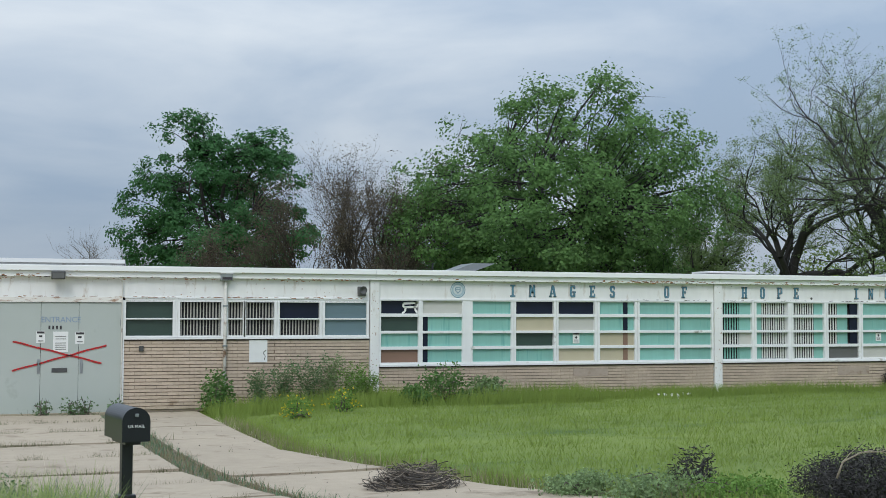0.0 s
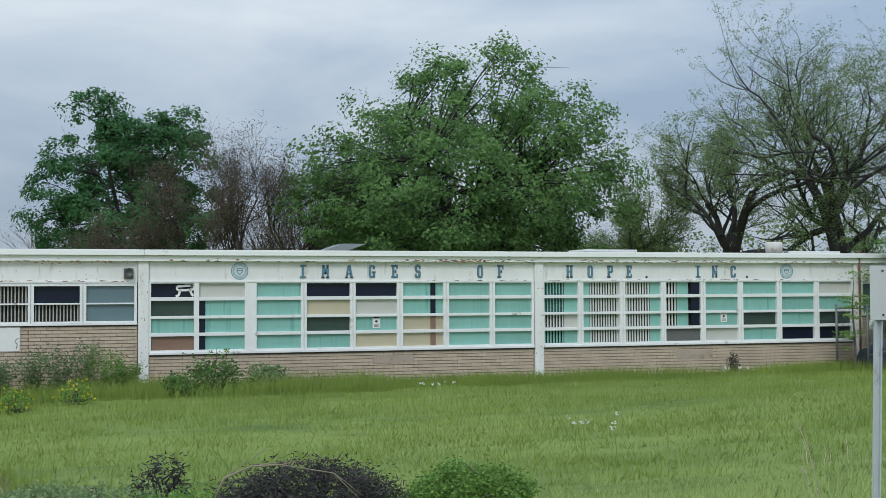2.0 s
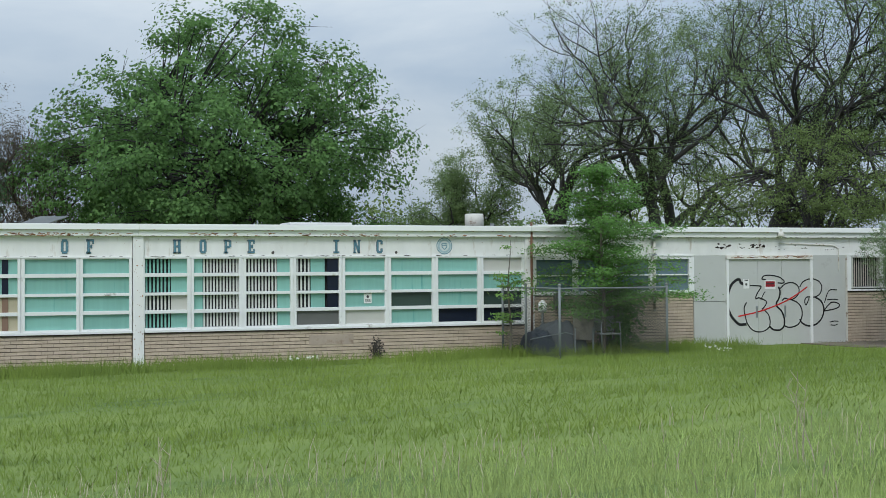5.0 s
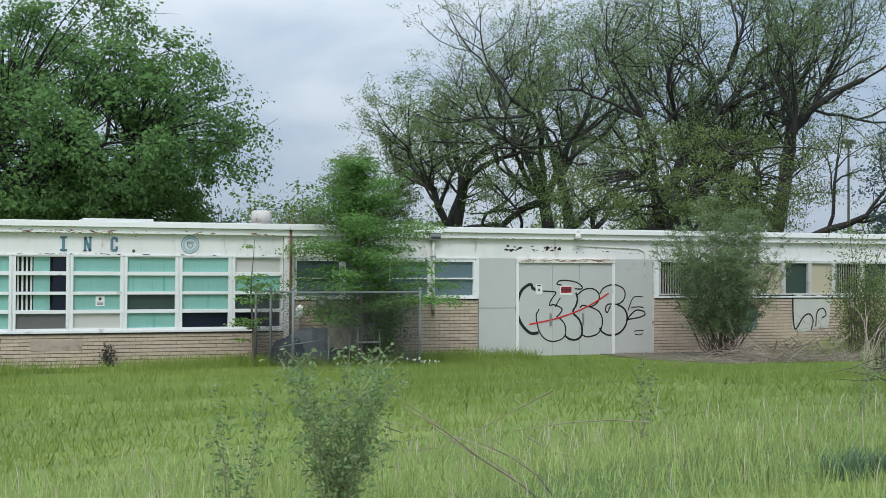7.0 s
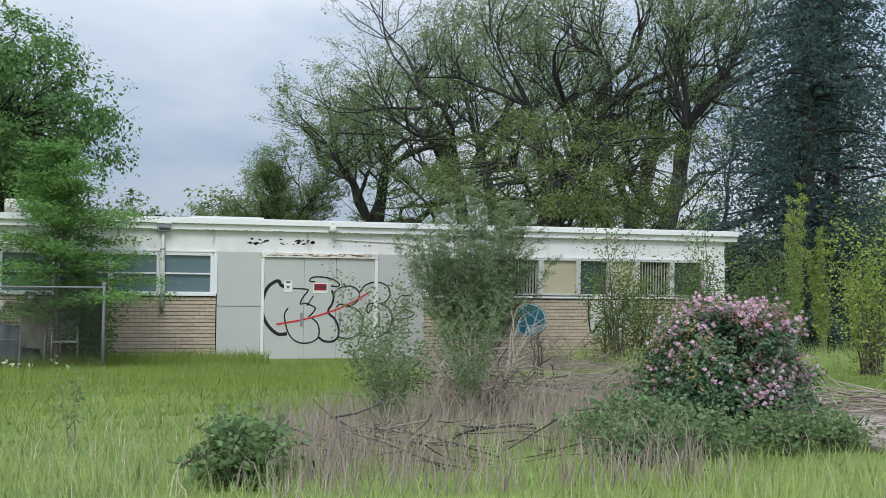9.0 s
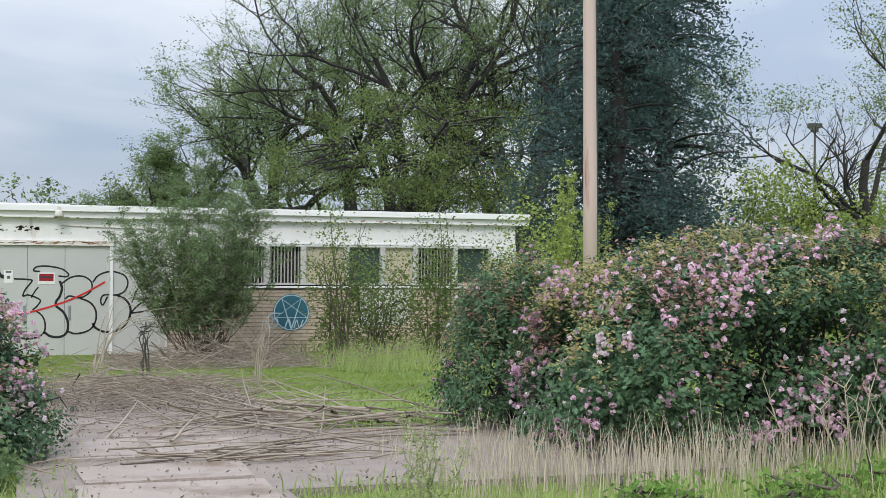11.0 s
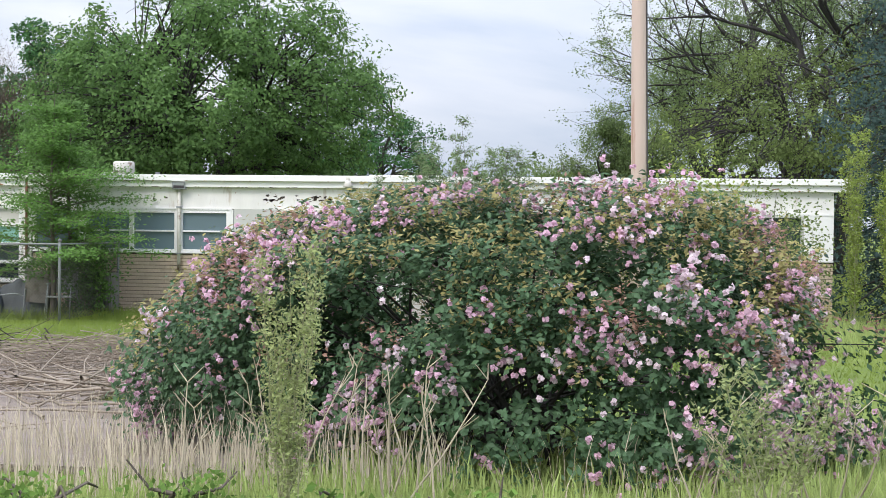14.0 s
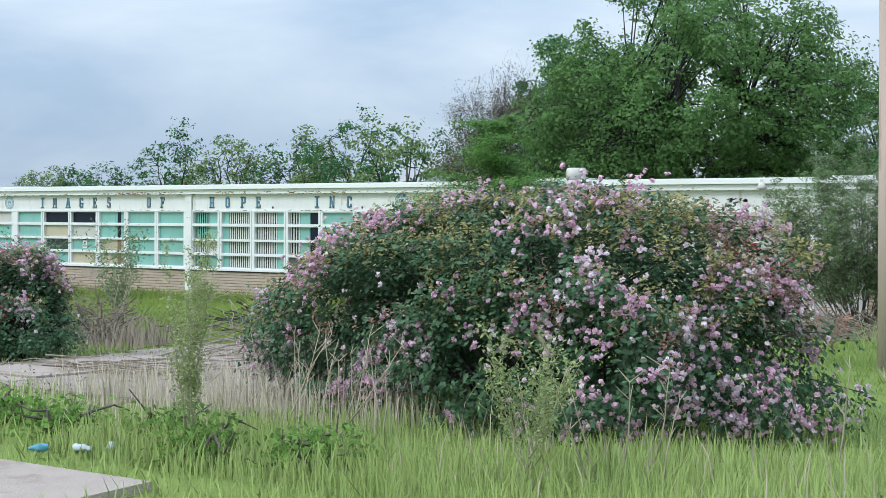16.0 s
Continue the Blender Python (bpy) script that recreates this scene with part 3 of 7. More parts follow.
for a, b, c in ((10.3, 13.2, 60), (14.2, 16.0, 22), (16.4, 18.4, 34), (18.6, 21.1, 10), (5.3, 7.4, 8), (31.5, 35.5, 20), (-2.3, -1.0, 14)):
    flakes(a, b, 2.65, 2.70, int(1.4 * c), 0.008, 0.026, -0.104, M_RUST)
for a, b in ((-6.0, 5.0), (5.2, 13.2), (13.5, 21.1), (21.5, 35.9)):
    flakes(a, b, 2.642, 2.652, int(9 * (b - a)), 0.004, 0.009, -0.104, M_DARKFLAKE, flat=7)
    flakes(a, b, 2.755, 2.762, int(4 * (b - a)), 0.003, 0.007, -0.163, M_RUST, flat=6)
    flakes(a, b, 2.50, 2.63, int(2.2 * (b - a)), 0.006, 0.016, -0.004, M_RUST, flat=0.8)
flakes(-2.9, 4.9, 2.60, 2.66, 90, 0.008, 0.022, -0.104, M_RUST)
flakes(10.4, 21.1, 2.262, 2.275, 60, 0.006, 0.012, -0.034, M_DARKFLAKE, flat=5)
flakes(-2.3, 4.9, 2.255, 2.275, 70, 0.008, 0.016, -0.034, M_RUST, flat=4)
flakes(0.2, 4.9, 2.28, 2.46, 16, 0.008, 0.02, -0.004, M_RUST, flat=1.2)
flakes(25.85, 27.1, 2.40, 2.5, 36, 0.012, 0.05, -0.004, M_DARKFLAKE, flat=1.5)
flakes(27.3, 29.2, 2.36, 2.48, 14, 0.01, 0.028, -0.004, M_DARKFLAKE, flat=1.5)
flakes(21.6, 24.0, 2.34, 2.48, 30, 0.01, 0.03, -0.004, M_DARKFLAKE, flat=1.5)
flakes(26.1, 28.3, 2.195, 2.235, 60, 0.008, 0.016, -0.05, M_RUST, flat=4)
for a in (5.0, 13.23, 21.21):
    flakes(a + 0.02, a + 0.18, 0.3, 2.6, 40, 0.005, 0.024, -0.054, M_RUST, flat=0.6)
# sills and bases
for a, b in ((5.21, 13.22), (13.44, 21.2)):
    part("window_sill", box(a, b, -0.05, 0.2, 0.835, 0.885, bevel=0.006), M_FRAME, core)
    part("sill_flashing", box(a, b, -0.035, 0.02, 0.812, 0.834), M_DARKFLAKE, core)
for a, b in ((0.0, 4.99), (21.42, 25.23), (29.28, X_END)):
    part("window_sill", box(a, b, -0.05, 0.2, 1.425, 1.462, bevel=0.006), M_FRAME, core)
    part("sill_flashing", box(a, b, -0.03, 0.02, 1.405, 1.424), M_DARKFLAKE, core)

# side and back walls, roof, inside
part("end_wall", box(-6.2, -6.0, 0.0, 15.0, -0.2, 2.8), M_BRICKJ, core)
part("end_wall", box(X_END - 0.2, X_END, 0.24, 15.0, -0.2, 2.7), M_BRICKJ, core)
part("back_wall", box(-6.0, X_END - 0.2, 14.8, 15.0, -0.2, 2.75), M_BRICKJ, core)
# unseen room surfaces, coloured near-black so the inside looks unlit
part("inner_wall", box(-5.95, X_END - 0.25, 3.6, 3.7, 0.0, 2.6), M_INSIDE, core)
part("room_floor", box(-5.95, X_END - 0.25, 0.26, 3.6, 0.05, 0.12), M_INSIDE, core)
roof = thing("roof", label="flat felt roof with a white metal edge", category="roof", kind="structure")
part("roof_deck", box(-6.2, X_END + 0.2, 0.2, 15.1, 2.72, 2.79), M_ROOF, roof)
part("edge_trim", box(X_END + 0.02, X_END + 0.25, 0.2, 15.1, 2.68, 2.866), M_TRIM, roof)
part("raised_roof", box(-6.2, 0.33, 4.0, 12.0, 2.79, 3.05), M_WHITE, roof, "raised roof block with rusty edge")
part("raised_edge", box(-6.25, 0.38, 3.95, 12.0, 3.05, 3.14), M_TRIM, roof)

WINDOW_GROUP = "windows along the front"
window_count = [0]


def window_unit(x0, x1, rows, panes, label, group=WINDOW_GROUP, paint=None):
    """One window column: frame members and its panes. panes: one letter a row."""
    window_count[0] += 1
    w = thing("window_%d" % window_count[0], x0, 0, rows[-1][0], label, "window", group, "structure")
    W = x1 - x0
    paint = paint or M_FRAME
    zb = rows[-1][0]
    top, bot = rows[0][1] - zb, 0.0
    for a, b in ((-0.05, 0.0), (W, W + 0.05)):
        part("jamb", box(a, b, -0.025, 0.11, bot - 0.035, top + 0.022, bevel=0.005), paint, w)
    zs = [(top, top + 0.02)] + [(rows[i + 1][1] - zb, rows[i][0] - zb) for i in range(len(rows) - 1)] + [(-0.035, 0.0)]
    for a, b in zs:
        part("rail", box(0.0, W, -0.02, 0.10, a, b, bevel=0.004), paint, w)
    kinds = {"t": M_TEAL, "d": M_DARK, "g": M_DGREEN, "c": M_CREAM, "p": M_PALE, "b": M_BROWN, "y": M_GREYP, "u": M_BLUEG}
    for (a, b), k in zip(rows, panes):
        if k in kinds:
            part("pane", box(0.0, W, 0.035 + (0.02 if k in "dg" else 0), 0.05 + (0.02 if k in "dg" else 0), a - zb, b - zb), kinds[k], w)
        else:
            # added near-black sheet stands for the unlit room behind the slats
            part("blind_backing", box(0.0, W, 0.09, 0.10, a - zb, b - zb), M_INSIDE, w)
            s0, s1, cover = {"s": (0, 0.62, M_TSLAT), "S": (0.2, 1.0, M_SLAT), "q": (0.04, 0.72, M_SLAT), "r": (0.0, 0.35, M_SLAT), "v": (0.0, 1.0, M_SLATG), "w": (0, 0.62, M_SLAT)}[k]
            hw = 0.012 if k == "v" else 0.017
            n = max(2, int(W * (s1 - s0) / 0.062))
            for i in range(n):
                xx = W * s0 + (i + 0.5) * W * (s1 - s0) / n
                part("slat", box(xx - hw, xx + hw, 0.055, 0.06, a - zb + 0.004, b - zb - 0.004), cover, w)
            fill = M_TEAL if k in "sqrS" else M_PALE
            if k != "v":
                if s1 < 0.99:
                    e = 0.68 if k == "r" else 1.0
                    part("curtain", box(W * s1, W * e, 0.05, 0.065, a - zb, b - zb), M_PALE if k == "w" else fill, w)
                if s0 > 0.1:
                    part("curtain", box(0, W * s0, 0.05, 0.065, a - zb, b - zb), fill, w)
    return w


TEXT_A = ["dgtb", "pttt", "tttt", "dcgt", "dptc", "ttcc", "tttt", "tttt"]
for (a, b), p in zip(BAY_A, TEXT_A):
    window_unit(a, b, WIN_Z, p, "white framed four-row window with teal, cream and dark panes")
part("blank_panel", box(7.09, 7.27, -0.02, 0.1, 0.89, 2.235), M_FRAME, core)
TEXT_B = ["ssws", "SSSS", "qqqq", "rrry", "tttp", "ttgt", "tttd", "ptgd"]
for (a, b), p in zip(BAY_B, TEXT_B):
    window_unit(a, b, WIN_Z, p, "white framed four-row window with teal panes and blinds")
ROW2 = [(1.85, 2.17), (1.50, 1.82)]
for (a, b), p in zip(STRIP_L, ["gg", "vv", "vv", "vv", "dv", "uu"]):
    window_unit(a, b, ROW2, p, "white framed two-pane window over tan brick", "strip windows")
for (a, b), p in zip(STRIP_F, ["uu", "uu", "uu", "uu"]):
    window_unit(a, b, ROW2, p, "white framed blue-grey two-pane window", "strip windows")
ROW1 = [(1.52, 2.19)]
# g panes here carry a greenish reflection as their base colour
for (a, b), p in zip(STRIP_R, ["v", "v", "v", "c", "g", "c", "v", "g"]):
    window_unit(a, b, ROW1, p, "weathered strip window with old blinds", "strip windows", M_FRAMED)
for z0, z1 in WIN_Z:
    part("curtain_gap", box(10.92, 11.03, 0.02, 0.033, z0, z1), M_DARK if z0 > 1.5 else M_BROWN, core)
for z0, z1 in WIN_Z[:3]:
    part("curtain_gap", box(16.98, 17.2, 0.02, 0.033, z0, z1), M_DARK, core)

for cols, za, zb in ((BAY_A, 0.89, 2.235), (BAY_B, 0.89, 2.235), (STRIP_L, 1.465, 2.235), (STRIP_F, 1.465, 2.235), (STRIP_R, 1.465, 2.235)):
    for (a0, a1), (b0, b1) in zip(cols, cols[1:]):
        if a1 + 0.052 < b0 - 0.052 and b0 - a1 < 0.2:
            part("mullion", box(a1 + 0.052, b0 - 0.052, -0.01, 0.1, za, zb), M_FRAME, core)

for a, b in ((25.172, 25.248), (29.282, 29.398), (35.452, X_END)):
    part("side_post", box(a, b, -0.02, 0.12, 1.465, 2.235), M_FRAME, core)
for z0, z1 in WIN_Z[1:]:
    part("curtain_gap", box(6.17, 6.29, 0.02, 0.033, z0, z1), M_DARK, core)

for a, b in ((0.02, 4.98), (21.45, 25.16), (29.42, 35.44)):
    part("head_rail", box(a, b, -0.015, 0.1, 2.193, 2.234), M_FRAME, core)

# ---- doors ----
door_1 = thing("door_1", -0.08, 0, 0, "grey-green metal entrance doors taped with a red cross", "door", kind="structure")
for a, b in ((-2.92, -1.562), (-1.556, -0.858), (-0.852, -0.057)):
    part("door_leaf", box(a, b, 0.0, 0.05, 0.02, 2.15, bevel=0.004), M_DOOR, door_1)
part("door_leaf", box(-5.9, -2.926, 0.0, 0.05, 0.02, 2.15, bevel=0.004), M_DOOR, door_1)
part("frame", box(-0.055, 0.0, -0.03, 0.12, 0.0, 2.2), M_FRAME, door_1)
part("head", box(-5.9, -0.055, -0.03, 0.12, 2.155, 2.25), M_LINTEL, door_1, "rust-flaked steel lintel")
part("threshold", box(-5.9, 0.0, -0.08, 0.05, -0.05, 0.02), M_CONC, door_1)
for x in (-1.62, -0.83):
    part("handle_plate", box(x, x + 0.06, -0.012, 0.0, 0.78, 1.06, bevel=0.003), M_GALV, door_1)
    part("handle", box(x + 0.02, x + 0.04, -0.035, -0.012, 0.84, 1.0, bevel=0.004), M_GALV, door_1)
part("mail_slot", box(-1.35, -1.06, -0.01, 0.0, 0.80, 0.885, bevel=0.003), M_DARKMETAL, door_1)
for x0, x1, z0, z1 in ((-1.64, -1.48, 1.37, 1.60), (-0.92, -0.75, 1.35, 1.58)):
    sg = part("notice", box(x0, x1, -0.004, 0.0, z0, z1), M_PAPER, door_1, "white warning notice")
    part("notice_band", box(x0 + 0.01, x1 - 0.01, -0.007, -0.0045, z1 - 0.05, z1 - 0.01), M_DARKMARK, sg)
    part("notice_bars", box(x0 + 0.05, x1 - 0.05, -0.007, -0.0045, z0 + 0.11, z0 + 0.145), M_DARKMARK, sg)
    part("notice_bars", box(x0 + 0.03, x1 - 0.03, -0.007, -0.0045, z0 + 0.03, z0 + 0.045), M_DARKMARK, sg)
big = part("notice", box(-1.33, -1.05, -0.004, 0.0, 1.19, 1.585, bevel=0.001), M_PAPER, door_1, "white printed notice")
for z in (1.49, 1.44, 1.36, 1.32, 1.28, 1.24):
    part("notice_bars", box(-1.29, -1.09, -0.007, -0.0045, z, z + 0.012), M_GREYP, big)
for i in range(4):
    part("number_bar", box(-1.42 + 0.07 * i, -1.385 + 0.07 * i, -0.006, 0.0, 1.63, 1.70), M_DARKMARK, door_1)
me = text_mesh("ENTRANCE", 0.155, 0.004, 0.93)
part("entrance_lettering", me, M_FADED, door_1, "faded blue ENTRANCE lettering", at=(-1.19, -0.003, 1.765))
for p, q in (((-2.07, 1.40), (-0.42, 0.97)), ((-2.07, 0.84), (-0.33, 1.32))):
    n = 14
    pts = [(p[0] + (q[0] - p[0]) * i / n, p[1] + (q[1] - p[1]) * i / n + 0.006 * math.sin(i * 1.3)) for i in range(n + 1)]
    part("tape_strip", stroke(pts, 0.035, 0.0, 0.012), M_REDP, door_1, "red hazard tape")
    part("tape_print", stroke(pts, 0.008, 0.0, 0.0145), M_DARKMARK, door_1)
part("kick_hinge", box(-0.08, -0.065, -0.015, 0.0, 1.7, 1.82), M_GALV, door_1)
part("kick_hinge", box(-0.08, -0.065, -0.015, 0.0, 0.25, 0.37), M_GALV, door_1)
for ob in door_1.children:
    ob.location.x += 0.08

door_2 = thing("door_2", 26.1, 0, 0, "grey painted doors sprayed with bubble graffiti", "door", kind="structure")
DX = -26.1
for a, b in ((25.25, 26.063), (26.127, 26.892), (26.897, 27.515), (27.521, 28.273), (28.337, 29.25)):
    part("door_leaf", box(a + DX, b + DX, 0.0, 0.05, 0.1, 2.16 if 26.1 < a < 28.3 else 2.25, bevel=0.004), M_DOOR2, door_2)
for a in (26.065, 28.275):
    part("frame", box(a + DX, a + 0.06 + DX, -0.03, 0.12, 0.1, 2.2), M_FRAME, door_2)
part("frame", box(29.25 + DX, 29.28 + DX, -0.03, 0.12, 0.1, 2.25), M_PIPEW, door_2)
part("head", box(26.065 + DX, 28.335 + DX, -0.045, 0.12, 2.165, 2.25), M_LINTEL, door_2, "rust-flaked steel lintel")
part("lower_seam", box(25.26 + DX, 26.05 + DX, -0.004, 0.0, 1.235, 1.243), M_DARKMARK, door_2)
for x in (26.83, 27.58):
    part("handle_plate", box(x + DX, x + 0.045 + DX, -0.012, 0.0, 0.86, 1.12, bevel=0.003), M_GALV, door_2)


def gp(u, v):
    return (26.12 + (u - 272) * 0.004725 + DX, 2.16 - (v - 205) * 0.00423)


for w, pts in (
    (0.045, [(370, 545), (330, 545), (290, 505), (268, 450), (268, 400), (285, 345), (310, 318), (332, 310), (342, 328), (365, 338)]),
    (0.02, [(390, 342), (440, 345), (452, 352), (430, 385), (422, 412), (440, 408), (470, 420), (483, 432), (470, 455), (455, 470)]),
    (0.02, [(372, 430), (358, 460), (365, 510), (378, 548), (405, 578), (440, 588), (475, 580), (497, 560), (500, 525), (490, 495), (465, 470)]),
    (0.03, [(497, 560), (520, 578), (555, 580), (578, 560), (580, 520), (565, 480), (540, 455), (538, 435), (550, 415), (558, 380), (550, 350)]),
    (0.02, [(480, 312), (458, 308), (470, 292), (510, 290), (555, 300), (580, 320), (575, 332), (545, 330)]),
    (0.02, [(558, 360), (590, 335), (630, 330), (660, 350), (665, 380), (650, 405), (620, 420), (585, 412), (570, 425)]),
    (0.022, [(620, 420), (660, 440), (680, 475), (678, 520), (655, 555), (610, 568), (580, 558)]),
    (0.02, [(668, 355), (690, 325), (735, 310), (780, 325), (795, 355), (785, 390), (755, 408), (710, 408), (697, 430), (705, 450), (722, 415)]),
    (0.028, [(755, 408), (790, 430), (806, 470), (795, 520), (760, 555), (715, 562), (680, 545), (668, 525)]),
    (0.016, [(810, 440), (830, 385), (850, 370), (885, 372)]),
    (0.016, [(825, 425), (860, 422), (890, 425)]),
    (0.02, [(805, 485), (830, 455), (855, 438), (890, 445), (895, 462), (865, 475), (805, 485)]),
    (0.014, [(840, 545), (865, 540), (890, 542)]),
    (0.014, [(845, 560), (870, 562), (885, 556)]),
    (0.016, [(450, 420), (462, 395), (475, 375)]),
):
    part("graffiti_line", stroke([gp(*q) for q in spline(pts)], 1.4 * w, 0.0, 0.004), M_BLACKP, door_2, "black spray-painted line")
part("red_slash", stroke([gp(*q) for q in spline([(325, 503), (440, 480), (560, 440), (640, 400), (712, 353)])], 0.03, 0.0, 0.008), M_REDP, door_2, "red sprayed slash")
sg = part("notice", box(26.51 + DX, 26.66 + DX, -0.006, 0.0, 1.51, 1.725), M_PAPER, door_2, "white warning notice")
part("notice_bars", box(26.54 + DX, 26.63 + DX, -0.009, -0.0065, 1.685, 1.71), M_DARKMARK, sg)
part("notice_bars", box(26.56 + DX, 26.61 + DX, -0.009, -0.0065, 1.58, 1.63), M_GREYP, sg)
sg = part("warning_sign", box(27.07 + DX, 27.35 + DX, -0.006, 0.0, 1.49, 1.69), M_PAPER, door_2, "red and black warning sign")
part("sign_field", box(27.09 + DX, 27.33 + DX, -0.009, -0.0065, 1.545, 1.67), mat("dark_red_sign", (0.30, 0.02, 0.03), 0.5), sg)
part("sign_bar", box(27.11 + DX, 27.31 + DX, -0.012, -0.0095, 1.60, 1.625), M_DARKMARK, sg)

# brick under and between the windows: rows nearest the entrance are single bricks
brick_rows(3.0, 4.99, 0.0, 1.404, False)
brick_rows(21.42, 25.23, 0.05, 1.404, False)
brick_rows(5.21, 13.22, 0.05, 0.811, False)
brick_rows(13.44, 21.2, 0.05, 0.811, False)
brick_rows(29.28, X_END, 0.05, 1.404, False)


# ---- plants ----
def tubes_mesh(name, segs):
    """Many tapered branch pieces: rows of (p0, p1, r0, r1, sides)."""
    verts, loops, sizes, base = [], [], [], 0
    for sides in (7, 5, 3):
        rows = [s for s in segs if s[4] == sides]
        if not rows:
            continue
        p0, p1 = np.array([s[0] for s in rows]), np.array([s[1] for s in rows])
        r0, r1 = np.array([s[2] for s in rows])[:, None, None], np.array([s[3] for s in rows])[:, None, None]
        d = p1 - p0
        d /= np.linalg.norm(d, axis=1, keepdims=True) + 1e-9
        up = np.where(np.abs(d[:, 2:3]) > 0.9, np.array([[1.0, 0, 0]]), np.array([[0, 0, 1.0]]))
        a = np.cross(d, up)
        a /= np.linalg.norm(a, axis=1, keepdims=True) + 1e-9
        b = np.cross(d, a)
        an = np.linspace(0, 2 * np.pi, sides, endpoint=False)
        ring = np.cos(an)[None, :, None] * a[:, None] + np.sin(an)[None, :, None] * b[:, None]
        v = np.concatenate([p0[:, None] + r0 * ring, p1[:, None] + r1 * ring], 1)
        n = len(rows)
        k = np.arange(sides)
        q = np.stack([k, (k + 1) % sides, sides + (k + 1) % sides, sides + k], -1).ravel()
        verts.append(v.reshape(-1, 3))
        loops.append((base + 2 * sides * np.arange(n)[:, None] + q[None]).ravel())
        sizes.append(np.full(n * sides, 4))
        base += n * 2 * sides
    return raw_mesh(name, np.concatenate(verts), np.concatenate(loops), np.concatenate(sizes))


def leaves_mesh(name, pts, size, rng, long=1.6, droop=0.0, fold=0.25, facing=None):
    """Small folded leaves, two triangles each, turned every way. facing: the light that each leaf turns its face to."""
    n = len(pts)
    d = rng.normal(size=(n, 3))
    d[:, 2] = d[:, 2] * 0.7 - droop
    s = rng.normal(size=(n, 3))
    if facing is not None:
        f = facing / (np.linalg.norm(facing, axis=1, keepdims=True) + 1e-9) + rng.normal(size=(n, 3)) * 0.42
        d -= (d * f).sum(1, keepdims=True) * f / (f * f).sum(1, keepdims=True)
        s = np.cross(f, d)
    d /= np.linalg.norm(d, axis=1, keepdims=True)
    s -= (s * d).sum(1, keepdims=True) * d
    s /= np.linalg.norm(s, axis=1, keepdims=True)
    nn = np.cross(d, s)
    L = (size * rng.uniform(0.6, 1.3, n))[:, None]
    W = L / long / 2
    a, b = pts - d * L / 2, pts + d * L / 2
    v = np.stack([a, pts + s * W + nn * W * fold, b, pts - s * W + nn * W * fold], 1).reshape(-1, 3)
    i = 4 * np.arange(n)[:, None]
    loops = (i + np.array([[0, 1, 2, 0, 2, 3]])).ravel()
    return raw_mesh(name, v, loops, np.full(2 * n, 3))


def skeleton_tree(rng, height, spread, trunk_r, fork, depth=4, kids=(5, 5, 4, 4), up=0.35, wobble=0.22, lean=(0, 0), first=0.55, ratio=0.62):
    """Grows a branching tree; returns branch pieces and twig points."""
    segs, tips = [], []

    def grow(p, d, length, r, level):
        n = 6 if level == 0 else 5 if level < 3 else 3
        sides = 7 if level == 0 else 5 if level < 2 else 3
        pts, rr = [p], r
        for i in range(n):
            d = d + rng.normal(size=3) * wobble * (0.5 if level == 0 else 1) + np.array([0, 0, up * 0.15 * level])
            d = d / np.linalg.norm(d)
            q = p + d * length / n
            r2 = r * (1 - 0.45 * (i + 1) / n) if level < depth else r * (1 - 0.8 * (i + 1) / n)
            segs.append((p, q, rr, r2, sides))
            p, rr = q, r2
            pts.append(p)
            if level >= depth - 1:
                tips.append((p, level))
        if level >= depth:
            return
        k = kids[min(level, len(kids) - 1)]
        for j in range(k):
            f = rng.uniform(first if level == 0 else 0.3, 1.0) if j else 1.0
            at = pts[min(n, int(round(f * n)))]
            side = rng.normal(size=3)
            side -= (side @ d) * d
            side /= np.linalg.norm(side)
            ang = rng.uniform(0.35, 1.05) * spread if j else rng.uniform(0.1, 0.4)
            nd = d * math.cos(ang) + side * math.sin(ang)
            grow(at, nd, length * rng.uniform(ratio - 0.12, ratio + 0.14), max(r * (1 - 0.45 * f) * rng.uniform(0.5, 0.75), 0.006), level + 1)

    d0 = np.array([lean[0], lean[1], 1.0])
    grow(np.zeros(3), d0 / np.linalg.norm(d0), fork, trunk_r, 0)
    top = max(s[1][2] for s in segs)
    k = height / top
    segs = [(a * k, b * k, r0, r1, s) for a, b, r0, r1, s in segs]
    return segs, np.array([t[0] * k for t in tips])


